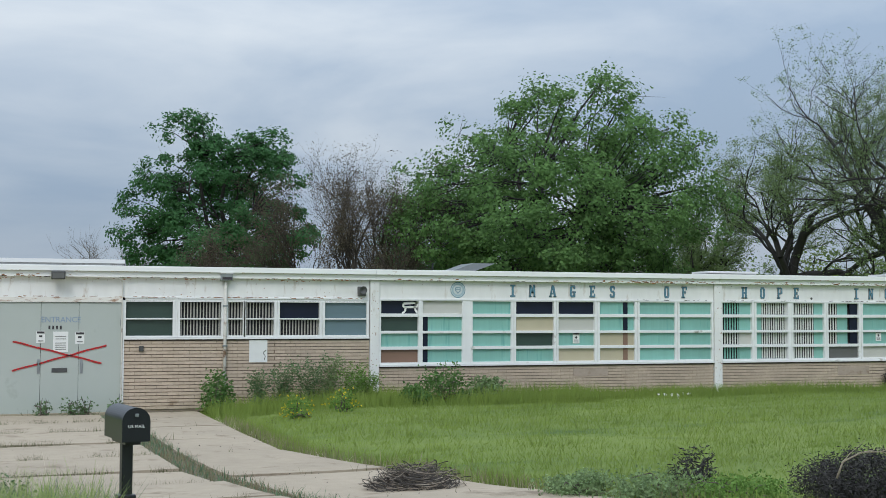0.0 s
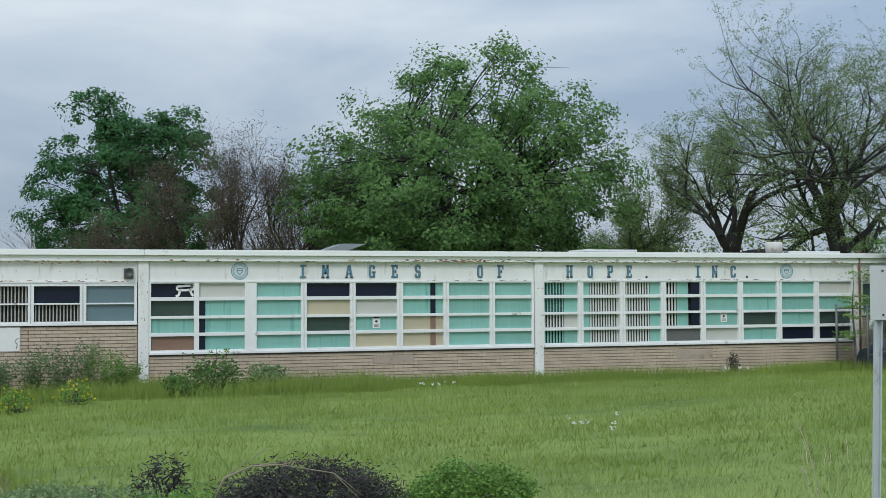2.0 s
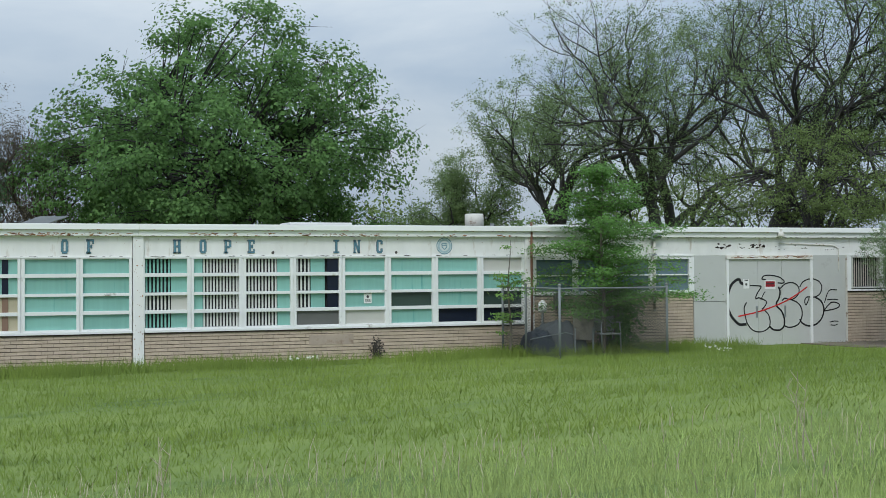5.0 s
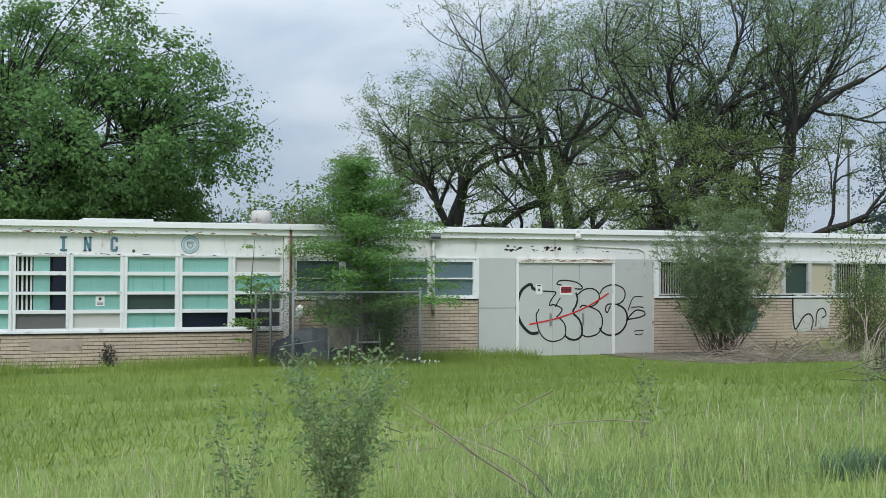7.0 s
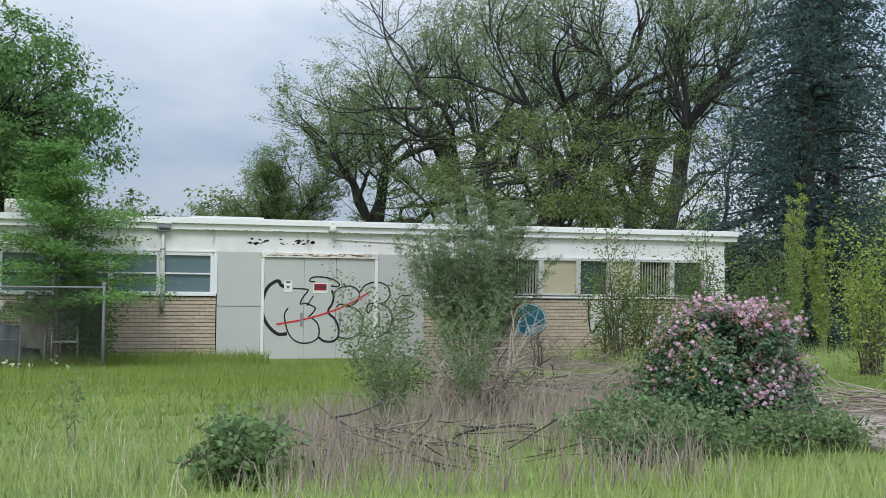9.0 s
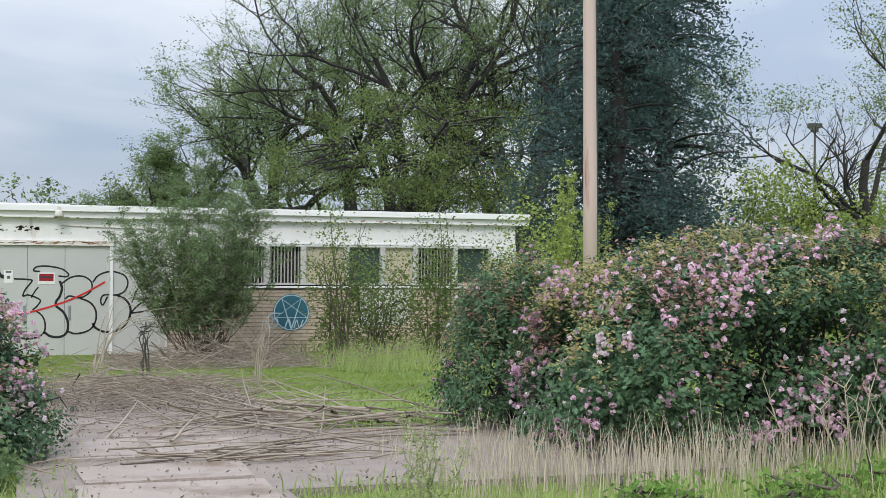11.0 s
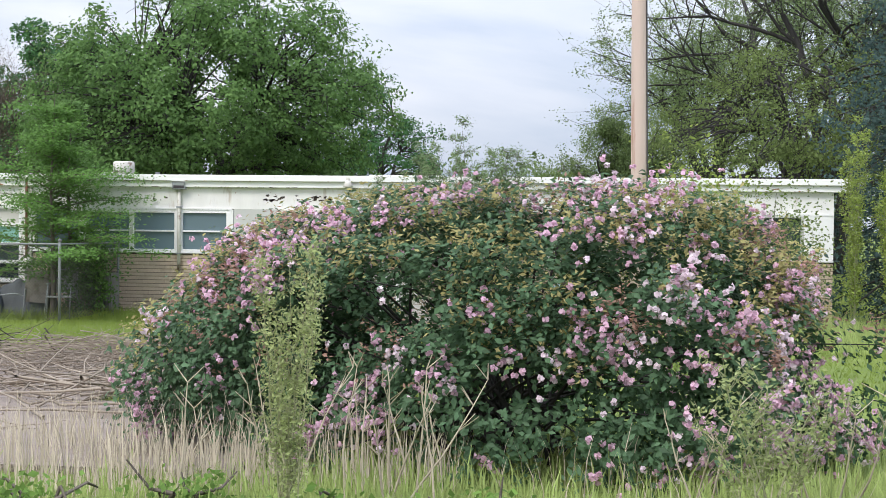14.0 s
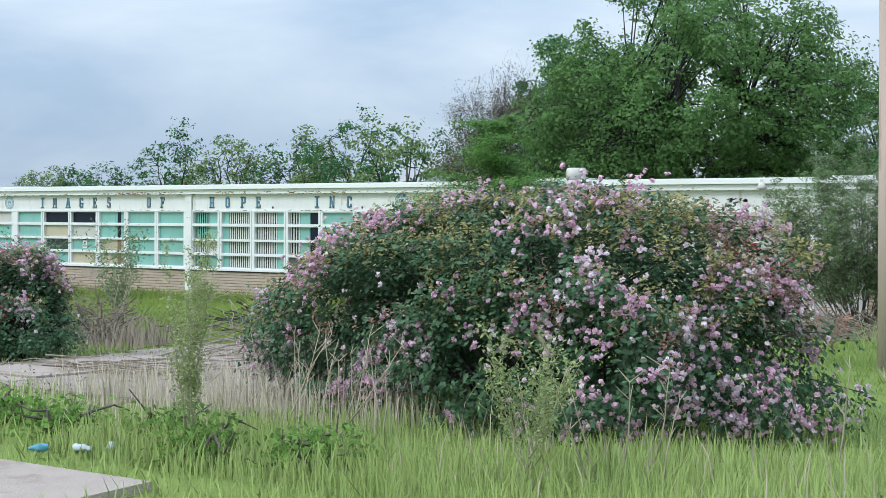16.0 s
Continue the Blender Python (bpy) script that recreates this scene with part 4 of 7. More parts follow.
def tree(x, y, seed, height, width, trunk_r, label, leaf_mat, leaf_n, leaf_size, bark, fork=4.0, cloud=0.55, droop=0.0, group="trees behind the school", name="tree", twigs=1.0, bare=0.5, **kw):
    rng = np.random.RandomState(seed)
    segs, tips = skeleton_tree(rng, height, kw.pop("spread", 1.0), trunk_r, fork, **kw)
    wide = np.abs(tips[:, :2]).max()
    sx = width / 2 / np.percentile(np.hypot(tips[:, 0], tips[:, 1]), 96)
    sc = np.array([sx, sx, 1.0])
    segs = [(a * sc, b * sc, r0, r1, s) for a, b, r0, r1, s in segs if r0 > 0.02 or rng.uniform() < twigs]
    t = thing(name, x, y, gz(x, y) - 0.05, label, "tree", group)
    part("trunk", tubes_mesh("trunk", segs), bark, t, smooth=True)
    if leaf_n:
        tips = tips * sc
        outer = tips[(tips[:, 2] > bare * height) | (np.hypot(tips[:, 0], tips[:, 1]) > 0.4 * width)]
        sprays = outer[rng.randint(0, len(outer), leaf_n // 14 + 1)] + rng.normal(size=(leaf_n // 14 + 1, 3)) * cloud
        k = np.repeat(np.arange(len(sprays)), 14)
        off = rng.normal(size=(len(k), 3)) * np.array([0.17, 0.17, 0.08])
        part("crown", leaves_mesh("crown", sprays[k] + off, leaf_size, rng, droop=droop, facing=np.array([0, -0.25, 0.6]) + off * 2.0), leaf_mat, t)
    return t


def leafy_tree(x, y, seed, height, width, base, trunk_r, leaf_mat, clusters, per, leaf, label, cr=(0.6, 1.15), shell=0.45, group="trees behind the school", bark=None, lump=0.16, squash=0.8, mid=0.42, holes=0.3):
    """A broad tree: a short trunk, spreading limbs, and boughs of leaves on a lumpy dome with gaps between."""
    rng = np.random.RandomState(seed)
    zc = base + (height - base) * mid
    d = rng.normal(size=(clusters, 3))
    d /= np.linalg.norm(d, axis=1, keepdims=True)
    lumps = np.array([noise.fractal(Vector(v) * 1.6 + Vector((seed * 1.7, 0, 0)), 1.0, 2.0, 3) for v in d])
    r = (shell + (1 - shell) * rng.uniform(0, 1, clusters) ** 0.6) * (1 + lump * 2 * lumps)
    half_z = np.where(d[:, 2] > 0, height - zc, zc - base)
    c = np.stack([d[:, 0] * r * width / 2, d[:, 1] * r * width / 2, zc + d[:, 2] * r * half_z], 1)
    c[:, 2] = np.clip(c[:, 2], base * 0.8, None)
    # gaps in the crown where the sky shows through
    gap = np.array([noise.noise(Vector(v) * 0.55 + Vector((seed * 2.3, 0, 0))) for v in c])
    c = c[gap < holes]
    clusters = len(c)
    segs = []
    fork = np.array([0, 0, base * 0.75])
    segs.append((np.zeros(3), fork * 0.5 + np.array([0.04, 0, 0]), trunk_r * 1.25, trunk_r, 7))
    segs.append((fork * 0.5 + np.array([0.04, 0, 0]), fork, trunk_r, trunk_r * 0.9, 7))
    nodes = [fork]
    for i in range(8):
        an = 2 * np.pi * i / 8 + rng.uniform(-0.3, 0.3)
        out = rng.uniform(0.25, 0.55)
        tgt = np.array([math.cos(an) * out * width / 2, math.sin(an) * out * width / 2, zc + rng.uniform(-0.1, 0.6) * (height - zc)])
        p, n = fork, 6
        for k in range(n):
            f = (k + 1) / n
            q = fork + (tgt - fork) * f + np.array([0, 0, 0.35 * math.sin(math.pi * f)]) + rng.normal(size=3) * 0.12
            segs.append((p, q, trunk_r * 0.55 * (1 - 0.7 * k / n), trunk_r * 0.55 * (1 - 0.7 * f), 5))
            nodes.append(q)
            p = q
    nodes = np.array(nodes)
    for q in c:
        j = np.argmin(np.linalg.norm(nodes - q, axis=1) + 0.35 * np.maximum(0, nodes[:, 2] - q[2]))
        p, st = nodes[j], nodes[j]
        for k in range(4):
            f = (k + 1) / 4
            e = st + (q - st) * f + rng.normal(size=3) * 0.10 * (1 - f) + np.array([0, 0, 0.15 * math.sin(math.pi * f)])
            segs.append((p, e, 0.05 * (1 - 0.2 * k), 0.05 * (1 - 0.2 * (k + 1)), 3))
            p = e
        for _ in range(4):
            e = q + rng.normal(size=3) * 0.4
            segs.append((q, e, 0.012, 0.004, 3))
    t = thing("tree", x, y, gz(x, y) - 0.05, label, "tree", group)
    part("trunk", tubes_mesh("trunk", segs), bark or M_BARK, t, smooth=True)
    # every bough is a handful of leafy sprays that point outwards
    out = c - np.array([0, 0, zc - 0.25 * (height - base)])
    out /= np.linalg.norm(out, axis=1, keepdims=True)
    rad = rng.uniform(cr[0], cr[1], clusters)
    sprays = 16
    sk = np.repeat(np.arange(clusters), sprays)
    e = rng.normal(size=(len(sk), 3)) + 0.9 * out[sk]
    e /= np.linalg.norm(e, axis=1, keepdims=True)
    e *= (rng.uniform(0.25, 1.0, len(sk)) ** 0.6)[:, None] * rad[sk][:, None] * np.array([1, 1, squash])
    mids = c[sk] + e
    n_in = max(2, per // sprays)
    k = np.repeat(np.arange(len(sk)), n_in)
    off = rng.normal(size=(len(k), 3)) * np.array([1, 1, 0.7]) * (0.055 + 0.12 * rad[sk][k][:, None])
    face = 0.7 * (e / (np.linalg.norm(e, axis=1, keepdims=True) + 1e-9))[k] + 0.5 * out[sk][k] + off * 1.6 + np.array([0, 0, 0.25])
    part("crown", leaves_mesh("crown", mids[k] + off, leaf, rng, facing=face), leaf_mat, t)
    return t


# broad trees in full leaf behind the roof
leafy_tree(7.7, 35.0, 1, 11.0, 8.5, 2.3, 0.30, M_LEAF1, 260, 240, 0.165, "broad tree in full dark green leaf", cr=(0.45, 0.95), lump=0.1)
leafy_tree(18.7, 20.3, 12, 10.7, 12.9, 2.0, 0.36, M_LEAF2, 620, 176, 0.145, "large spreading tree in dense green leaf", cr=(0.45, 1.0), shell=0.35, lump=0.06)
leafy_tree(20.8, 41.4, 14, 9.2, 6.6, 1.6, 0.26, M_LEAF1, 210, 150, 0.15, "dark green tree behind the large one", cr=(0.45, 0.9), lump=0.1)
# nearly bare trees between them
for i, (x, y, h, w) in enumerate([(10.6, 21.0, 8.3, 6.0), (12.6, 23.0, 8.9, 6.6), (8.6, 24.0, 7.4, 5.5), (14.6, 25.0, 7.0, 6.0), (5.6, 26.0, 5.2, 4.5)]):
    tree(x, y, 60 + i, h, w, 0.14, "nearly bare tree with fine grey-brown twigs", M_LEAFB, 13000, 0.06, M_BARKD, fork=2.0, cloud=0.22, first=0.2, kids=(7, 6, 5, 4), up=0.7, spread=0.75)
# tall dark branching trees with thin spring leaf
tall = [(36.9, 32.5, 14.0, 17.0, 71), (38.8, 25.8, 16.5, 16.0, 72), (38.2, 16.0, 15.2, 13.5, 73), (41.0, 13.0, 15.0, 13.5, 74), (44.5, 22.0, 16.5, 15.0, 75), (33.6, 36.0, 8.5, 9.0, 77), (41.5, 29.0, 17.0, 16.0, 78)]
for x, y, h, w, s in tall:
    tree(x, y, s, h, w, 0.36, "tall dark-limbed tree with sparse spring leaves", M_LEAF4, 52000 if s in (71, 77) else 25000, 0.095 if s in (71, 77) else 0.085, M_BARK, twigs=0.9, fork=3.2, cloud=0.09, first=0.3, kids=(6, 5, 5, 5), wobble=0.26, bare=0.33)
leafy_tree(37.5, 12.0, 79, 6.8, 8.6, 2.6, 0.16, M_OLIVE, 230, 200, 0.075, "low spreading tree with layered olive-green boughs", cr=(0.6, 1.35), squash=0.12, shell=0.25, holes=0.18)
tree(50.5, 9.0, 80, 12.5, 13.0, 0.22, "tree with drooping light green spring leaves", M_OLIVE, 26000, 0.08, M_BARK, fork=3.4, cloud=0.22, droop=0.5, first=0.3, kids=(6, 5, 5, 4))
tree(48.6, 4.5, 81, 8.0, 2.6, 0.10, "slim young tree with fine dark twigs", M_LEAF4, 2200, 0.06, M_BARKG, fork=3.0, cloud=0.14, first=0.2, kids=(8, 5, 4, 3), spread=0.55, up=0.9)
# far rows of trees, low on the horizon
rngf = random.Random(21)
for i, (x, y, h, w) in enumerate([(-84, 82, 7.6, 10), (-77, 84, 8.8, 11), (-69, 90, 8.0, 10), (-62, 80, 11.0, 9), (-56, 82, 11.6, 11), (-49, 84, 10.6, 11), (-43, 80, 11.2, 11), (-36, 78, 12.2, 12), (-29, 74, 11.6, 12), (-22, 76, 11.0, 12), (-15, 80, 10.0, 11)]):
    leafy_tree(x, y, 100 + i, h, w, 1.2, 0.25, M_LEAF1 if i % 2 else M_LEAF4, 75, 64, 0.34, "distant green tree on the skyline", cr=(0.9, 1.7), group="distant tree line", shell=0.3)
tree(5.0, 60.0, 99, 7.6, 7.0, 0.14, "distant bare tree with fine twigs", M_LEAFB, 2500, 0.05, M_BARKG, fork=2.0, cloud=0.2, first=0.2, kids=(7, 6, 5, 4), up=0.7, spread=0.8, group="distant tree line")
for i in range(9):
    x, y = 28 + 8.0 * i + rngf.uniform(-2, 2), 52 + rngf.uniform(-5, 8)
    leafy_tree(x, y, 130 + i, rngf.uniform(5.0, 7.0), rngf.uniform(9, 12), 0.8, 0.2, M_OLIVE if i % 2 else M_LEAF4, 60, 64, 0.27, "distant green tree on the skyline", cr=(0.8, 1.5), group="distant tree line", shell=0.3)


def cedar(x, y, seed, height, width, label):
    """A dark evergreen: a straight trunk, whorls of drooping boughs, flat sprays."""
    rng = np.random.RandomState(seed)
    segs, pts = [], []
    for i in range(10):
        segs.append((np.array([0, 0, height * i / 10]), np.array([rng.uniform(-.04, .04), 0, height * (i + 1) / 10]), 0.28 * (1 - i / 10.5), 0.28 * (1 - (i + 1) / 10.5), 7))
    n = 380
    for i in range(n):
        z = height * (0.03 + 0.95 * (i / n) ** 1.15)
        reach = width / 2 * (1.0 - (z / height) ** 1.7) * rng.uniform(0.6, 1.0 + 0.22 * math.sin(2.3 * z + seed)) + 0.25
        an = rng.uniform(0, 2 * np.pi)
        if z > 0.2 * height and noise.noise(Vector((1.5 * math.cos(an), 1.5 * math.sin(an), 0.95 * z + seed))) > 0.0:
            continue
        d = np.array([math.cos(an), math.sin(an), rng.uniform(-0.15, 0.65)])
        p, m = np.array([0, 0, z]), 6
        for k in range(m):
            q = p + (d + np.array([0, 0, -0.16 * k])) * reach / m
            segs.append((p, q, 0.045 * (1 - k / m) + 0.006, 0.045 * (1 - (k + 1) / m) + 0.006, 3))
            cnt = int(24 + 22 * reach * (k + 1) / m)
            spread = (0.16 + 0.09 * reach) * (0.65 if k == m - 1 else 1.0)
            tufts = q + rng.normal(size=(cnt // 9 + 1, 3)) * np.array([spread, spread, 0.26]) * 0.85
            pts.append(np.repeat(tufts, 7, 0) + rng.normal(size=(7 * len(tufts), 3)) * np.array([0.10, 0.10, 0.055]))
            p = q
    t = thing("cedar", x, y, gz(x, y) - 0.05, label, "tree", "evergreens")
    part("trunk", tubes_mesh("trunk", segs), M_BARK, t)
    part("crown", leaves_mesh("crown", np.concatenate(pts), 0.105, rng, long=2.2, droop=0.3), M_LEAFC, t)


cedar(38.5, 0.8, 5, 13.0, 5.2, "dark blue-green evergreen beside the end of the school")
cedar(40.9, 3.2, 6, 12.0, 4.8, "dark blue-green evergreen in a close pair")


def shrub(name, x, y, seed, height, width, depth_w, leaf_mat, leaf_n, leaf_size, label, category="shrub", group="", stems=16, stem_mat=None, shell=0.55, lumps=0.22, flowers=(), tip_mat=None, tip_n=0, base=0.0, long=1.7, lift=0.0, boxy=2.0, yaw=0.0):
    """A rounded mass of leaves on many stems; flowers: (material, clusters, blooms each, petals each, petal size, spread)."""
    rng = np.random.RandomState(seed)
    z0 = gz(x, y)
    t = thing(name, x, y, z0 - 0.03, label, category, group)
    t.rotation_euler = (0, 0, yaw)
    half = np.array([width / 2, depth_w / 2, height * 0.58])
    mid = np.array([0, 0, height * 0.44 + lift])

    def shape(d):
        w = np.array([noise.fractal(Vector(v) * 1.7 + Vector((seed * 3.1, 0, 0)), 1.0, 2.0, 4) for v in d])
        return (1.0 + lumps * 2.0 * w) * (np.abs(d) ** boxy).sum(1) ** (-1.0 / boxy)

    base_d = rng.normal(size=(2600, 3))
    base_d /= np.linalg.norm(base_d, axis=1, keepdims=True)
    radius = shape(base_d)

    def sample(n, lo, hi, power=0.5):
        i = rng.randint(0, len(base_d), n)
        r = radius[i] * (lo + (hi - lo) * rng.uniform(0, 1, n) ** power)
        p = base_d[i] * r[:, None] * half + mid + rng.normal(size=(n, 3)) * 0.032 * min(width, 1.6)
        return p[p[:, 2] > base]

    segs = []
    for i in range(stems):
        tgt = sample(4, 0.75, 1.0)
        if not len(tgt):
            continue
        tgt = tgt[0]
        a = np.array([rng.uniform(-0.3, 0.3) * half[0], rng.uniform(-0.3, 0.3) * half[1], 0.0])
        p = a
        for k in range(4):
            f = (k + 1) / 4
            q = a + (tgt - a) * f + np.array([0, 0, 0.16 * height * math.sin(math.pi * f)]) + rng.normal(size=3) * 0.03
            segs.append((p, q, 0.016 * (1 - 0.2 * k), 0.016 * (1 - 0.2 * (k + 1)), 3))
            p = q
    tagged(part("stem_tangle", tubes_mesh("stem_tangle", segs), stem_mat or M_BARKG, t), kind="stuff")
    part("foliage", leaves_mesh("foliage", sample(leaf_n, shell, 1.0), leaf_size, rng, long=long), leaf_mat, t)
    if tip_n:
        p = sample(tip_n * 2, 0.93, 1.08)
        p = p[p[:, 2] > mid[2] + 0.15 * height][:tip_n]
        tagged(part("young_growth", leaves_mesh("young_growth", p, leaf_size * 0.9, rng, long=long), tip_mat, t), kind="stuff")
    for m, clusters, blooms, petals, size, spread in flowers:
        c = sample(clusters, 0.97, 1.05)
        c = np.repeat(c, blooms, 0) + rng.normal(size=(len(c) * blooms, 3)) * spread
        p = np.repeat(c, petals, 0) + rng.normal(size=(len(c) * petals, 3)) * size * 0.30
        part("blossom", leaves_mesh("blossom", p, size, rng, long=1.1), m, t)
    return t


def rose_bush(x, y, seed, height, width, depth_w, sprigs, leaf, label, clusters, singles, yaw=0.0, lumps=0.2, boxy=2.6, lift=0.03, slump=0.0, high=0.0):
    """An overgrown rose: leafy sprigs on a lumpy dome with dark hollows, young shoots on top, blossom in hanging bunches."""
    rng = np.random.RandomState(seed)
    t = thing("rose_bush", x, y, gz(x, y) - 0.03, label, "bush", "rose bushes")
    t.rotation_euler = (0, 0, yaw)
    half, mid = np.array([width / 2, depth_w / 2, height * 0.58]), np.array([0, 0, height * 0.44 + lift])

    def surface(n):
        d = rng.normal(size=(n, 3))
        d /= np.linalg.norm(d, axis=1, keepdims=True)
        w = np.array([noise.fractal(Vector(v) * 1.7 + Vector((seed * 3.1, 0, 0)), 1.0, 2.0, 4) for v in d])
        r = (1.0 + lumps * 2.0 * w) * (np.abs(d) ** boxy).sum(1) ** (-1.0 / boxy)
        p = d * r[:, None] * half + mid
        p[:, 2] *= 1 - slump * np.clip(-p[:, 0] / half[0] - 0.3, 0, 1)
        out = (p - mid) / half ** 2
        out /= np.linalg.norm(out, axis=1, keepdims=True)
        hollow = np.array([noise.fractal(Vector(v) * 2.6 + Vector((0, seed * 1.3, 0)), 1.0, 2.0, 2) for v in p])
        return p, out, hollow

    # stems
    p, out, _ = surface(70)
    segs = []
    for q in p[p[:, 2] > 0.1]:
        a = np.array([rng.uniform(-0.3, 0.3) * half[0], rng.uniform(-0.3, 0.3) * half[1], 0.0])
        st = a
        for k in range(5):
            f = (k + 1) / 5
            e = a + (q - a) * f + np.array([0, 0, 0.16 * height * math.sin(math.pi * f)]) + rng.normal(size=3) * 0.03
            segs.append((st, e, 0.013 * (1 - 0.16 * k), 0.013 * (1 - 0.16 * (k + 1)), 3))
            st = e
    tagged(part("stem_tangle", tubes_mesh("stem_tangle", segs), M_BARK, t), kind="stuff")

    def sprig_leaves(p, d, length, count, spread):
        n = len(p)
        k = np.repeat(np.arange(n), count)
        f = np.tile(np.linspace(0.1, 1.0, count), n)[:, None]
        q = p[k] + d[k] * f * length[k][:, None] + rng.normal(size=(len(k), 3)) * spread
        q[:, 2] -= 0.35 * (f[:, 0] * length[k]) ** 2 / 0.2
        return q, k

    # leafy sprigs, fewer and deeper in the hollows
    p, out, hollow = surface(int(sprigs * 1.5))
    deep = np.clip((hollow - 0.02) * 2.4, 0, 1)
    keep = (p[:, 2] > 0.06) & (rng.uniform(0, 1, len(p)) > 0.88 * deep)
    p, out, deep = p[keep], out[keep], deep[keep]
    inner = rng.uniform(0, 1, len(p)) ** 1.5
    p = mid + (p - mid) * (1.0 - 0.26 * inner - 0.20 * deep)[:, None]
    d = out * 0.8 + np.array([0, 0, 0.35]) + rng.normal(size=p.shape) * 0.55
    d /= np.linalg.norm(d, axis=1, keepdims=True)
    q, k = sprig_leaves(p, d, rng.uniform(0.07, 0.20, len(p)), 12, 0.020)
    ok = q[:, 2] > 0.03
    part("foliage", leaves_mesh("foliage", q[ok], leaf, rng, long=1.9, facing=(0.7 * out + np.array([0, 0, 0.6]))[k][ok]), M_LEAFR, t)
    # young olive and reddish shoots on the crown of the bush
    p, out, hollow = surface(int(sprigs * 1.3))
    keep = (p[:, 2] > mid[2] - 0.15 * height) & (hollow < 0.22) & (out[:, 2] > rng.uniform(-0.6, 0.7, len(p)))
    p, out = p[keep], out[keep]
    d = out * 0.5 + np.array([0, 0, 0.9]) + rng.normal(size=p.shape) * 0.45
    d /= np.linalg.norm(d, axis=1, keepdims=True)
    q, k = sprig_leaves(p - 0.02 * out, d, rng.uniform(0.06, 0.20, len(p)), 9, 0.014)
    red = np.array([noise.noise(Vector(v) * 1.4 + Vector((5.0, seed, 0))) for v in p])[k] > 0.10
    for name, m, sel in (("young_growth", M_LEAFRY, ~red), ("bud_growth", M_BUDR, red)):
        if sel.any():
            tagged(part(name, leaves_mesh(name, q[sel], leaf * 0.72, rng, long=2.2, facing=np.tile([0, -0.3, 0.8], (int(sel.sum()), 1))), m, t), kind="stuff")
    # blossom in bunches that hang a little, and single paler blooms
    p, out, hollow = surface(clusters * 6)
    w = np.array([noise.noise(Vector(v) * 1.5 + Vector((0, 0, seed * 2.0))) for v in p]) + 0.24 * (1 + high) * p[:, 0] / half[0] + high * (p[:, 2] / height - 0.6)
    keep = (w + 0.42 * rng.normal(size=len(p)) > 0.14) & (p[:, 2] > 0.12) & (hollow < 0.13)
    p, out = p[keep][:clusters], out[keep][:clusters]
    pink, pale = [], []
    for c, o in zip(p, out):
        n = rng.randint(2, 17)
        size = 0.018 + 0.0022 * n
        b = c + 0.03 * o + rng.normal(size=(n, 3)) * size * np.array([1.0, 0.8, 1.15])
        (pale if rng.uniform() < 0.18 else pink).append((b, np.tile(o, (n, 1))))
    p, out, _ = surface(singles * 2)
    keep = p[:, 2] > 0.15
    pale.append(((p + 0.03 * out)[keep][:singles], out[keep][:singles]))
    for m, group in ((M_PETAL, pink), (M_PETALW, pale)):
        b, o = np.concatenate([g[0] for g in group]), np.concatenate([g[1] for g in group])
        k = np.repeat(np.arange(len(b)), 8)
        off = rng.normal(size=(len(k), 3))
        off /= np.linalg.norm(off, axis=1, keepdims=True)
        part("blossom", leaves_mesh("blossom", b[k] + off * 0.009, 0.022, rng, long=1.15, fold=0.5, facing=(o[k] + 0.9 * off + np.array([0, 0, 0.25]))), m, t)
    return t


# the flowering rose bushes by the drive
rose_bush(31.17, -16.75, 3, 1.18, 3.30, 1.75, 6200, 0.040, "wide overgrown rose bush covered in pink blossom", 400, 170, yaw=-0.24, lumps=0.11, boxy=3.1, slump=0.40)
rose_bush(26.31, -16.32, 4, 0.78, 1.2, 0.8, 2100, 0.034, "smaller rose bush with pink blossom beside the drive", 130, 30, lumps=0.16, boxy=2.2, high=2.2)
rose_bush(29.98, -15.45, 6, 1.02, 1.1, 1.0, 1700, 0.034, "leafy rose bush with few pale blossoms", 20, 40, boxy=2.0)


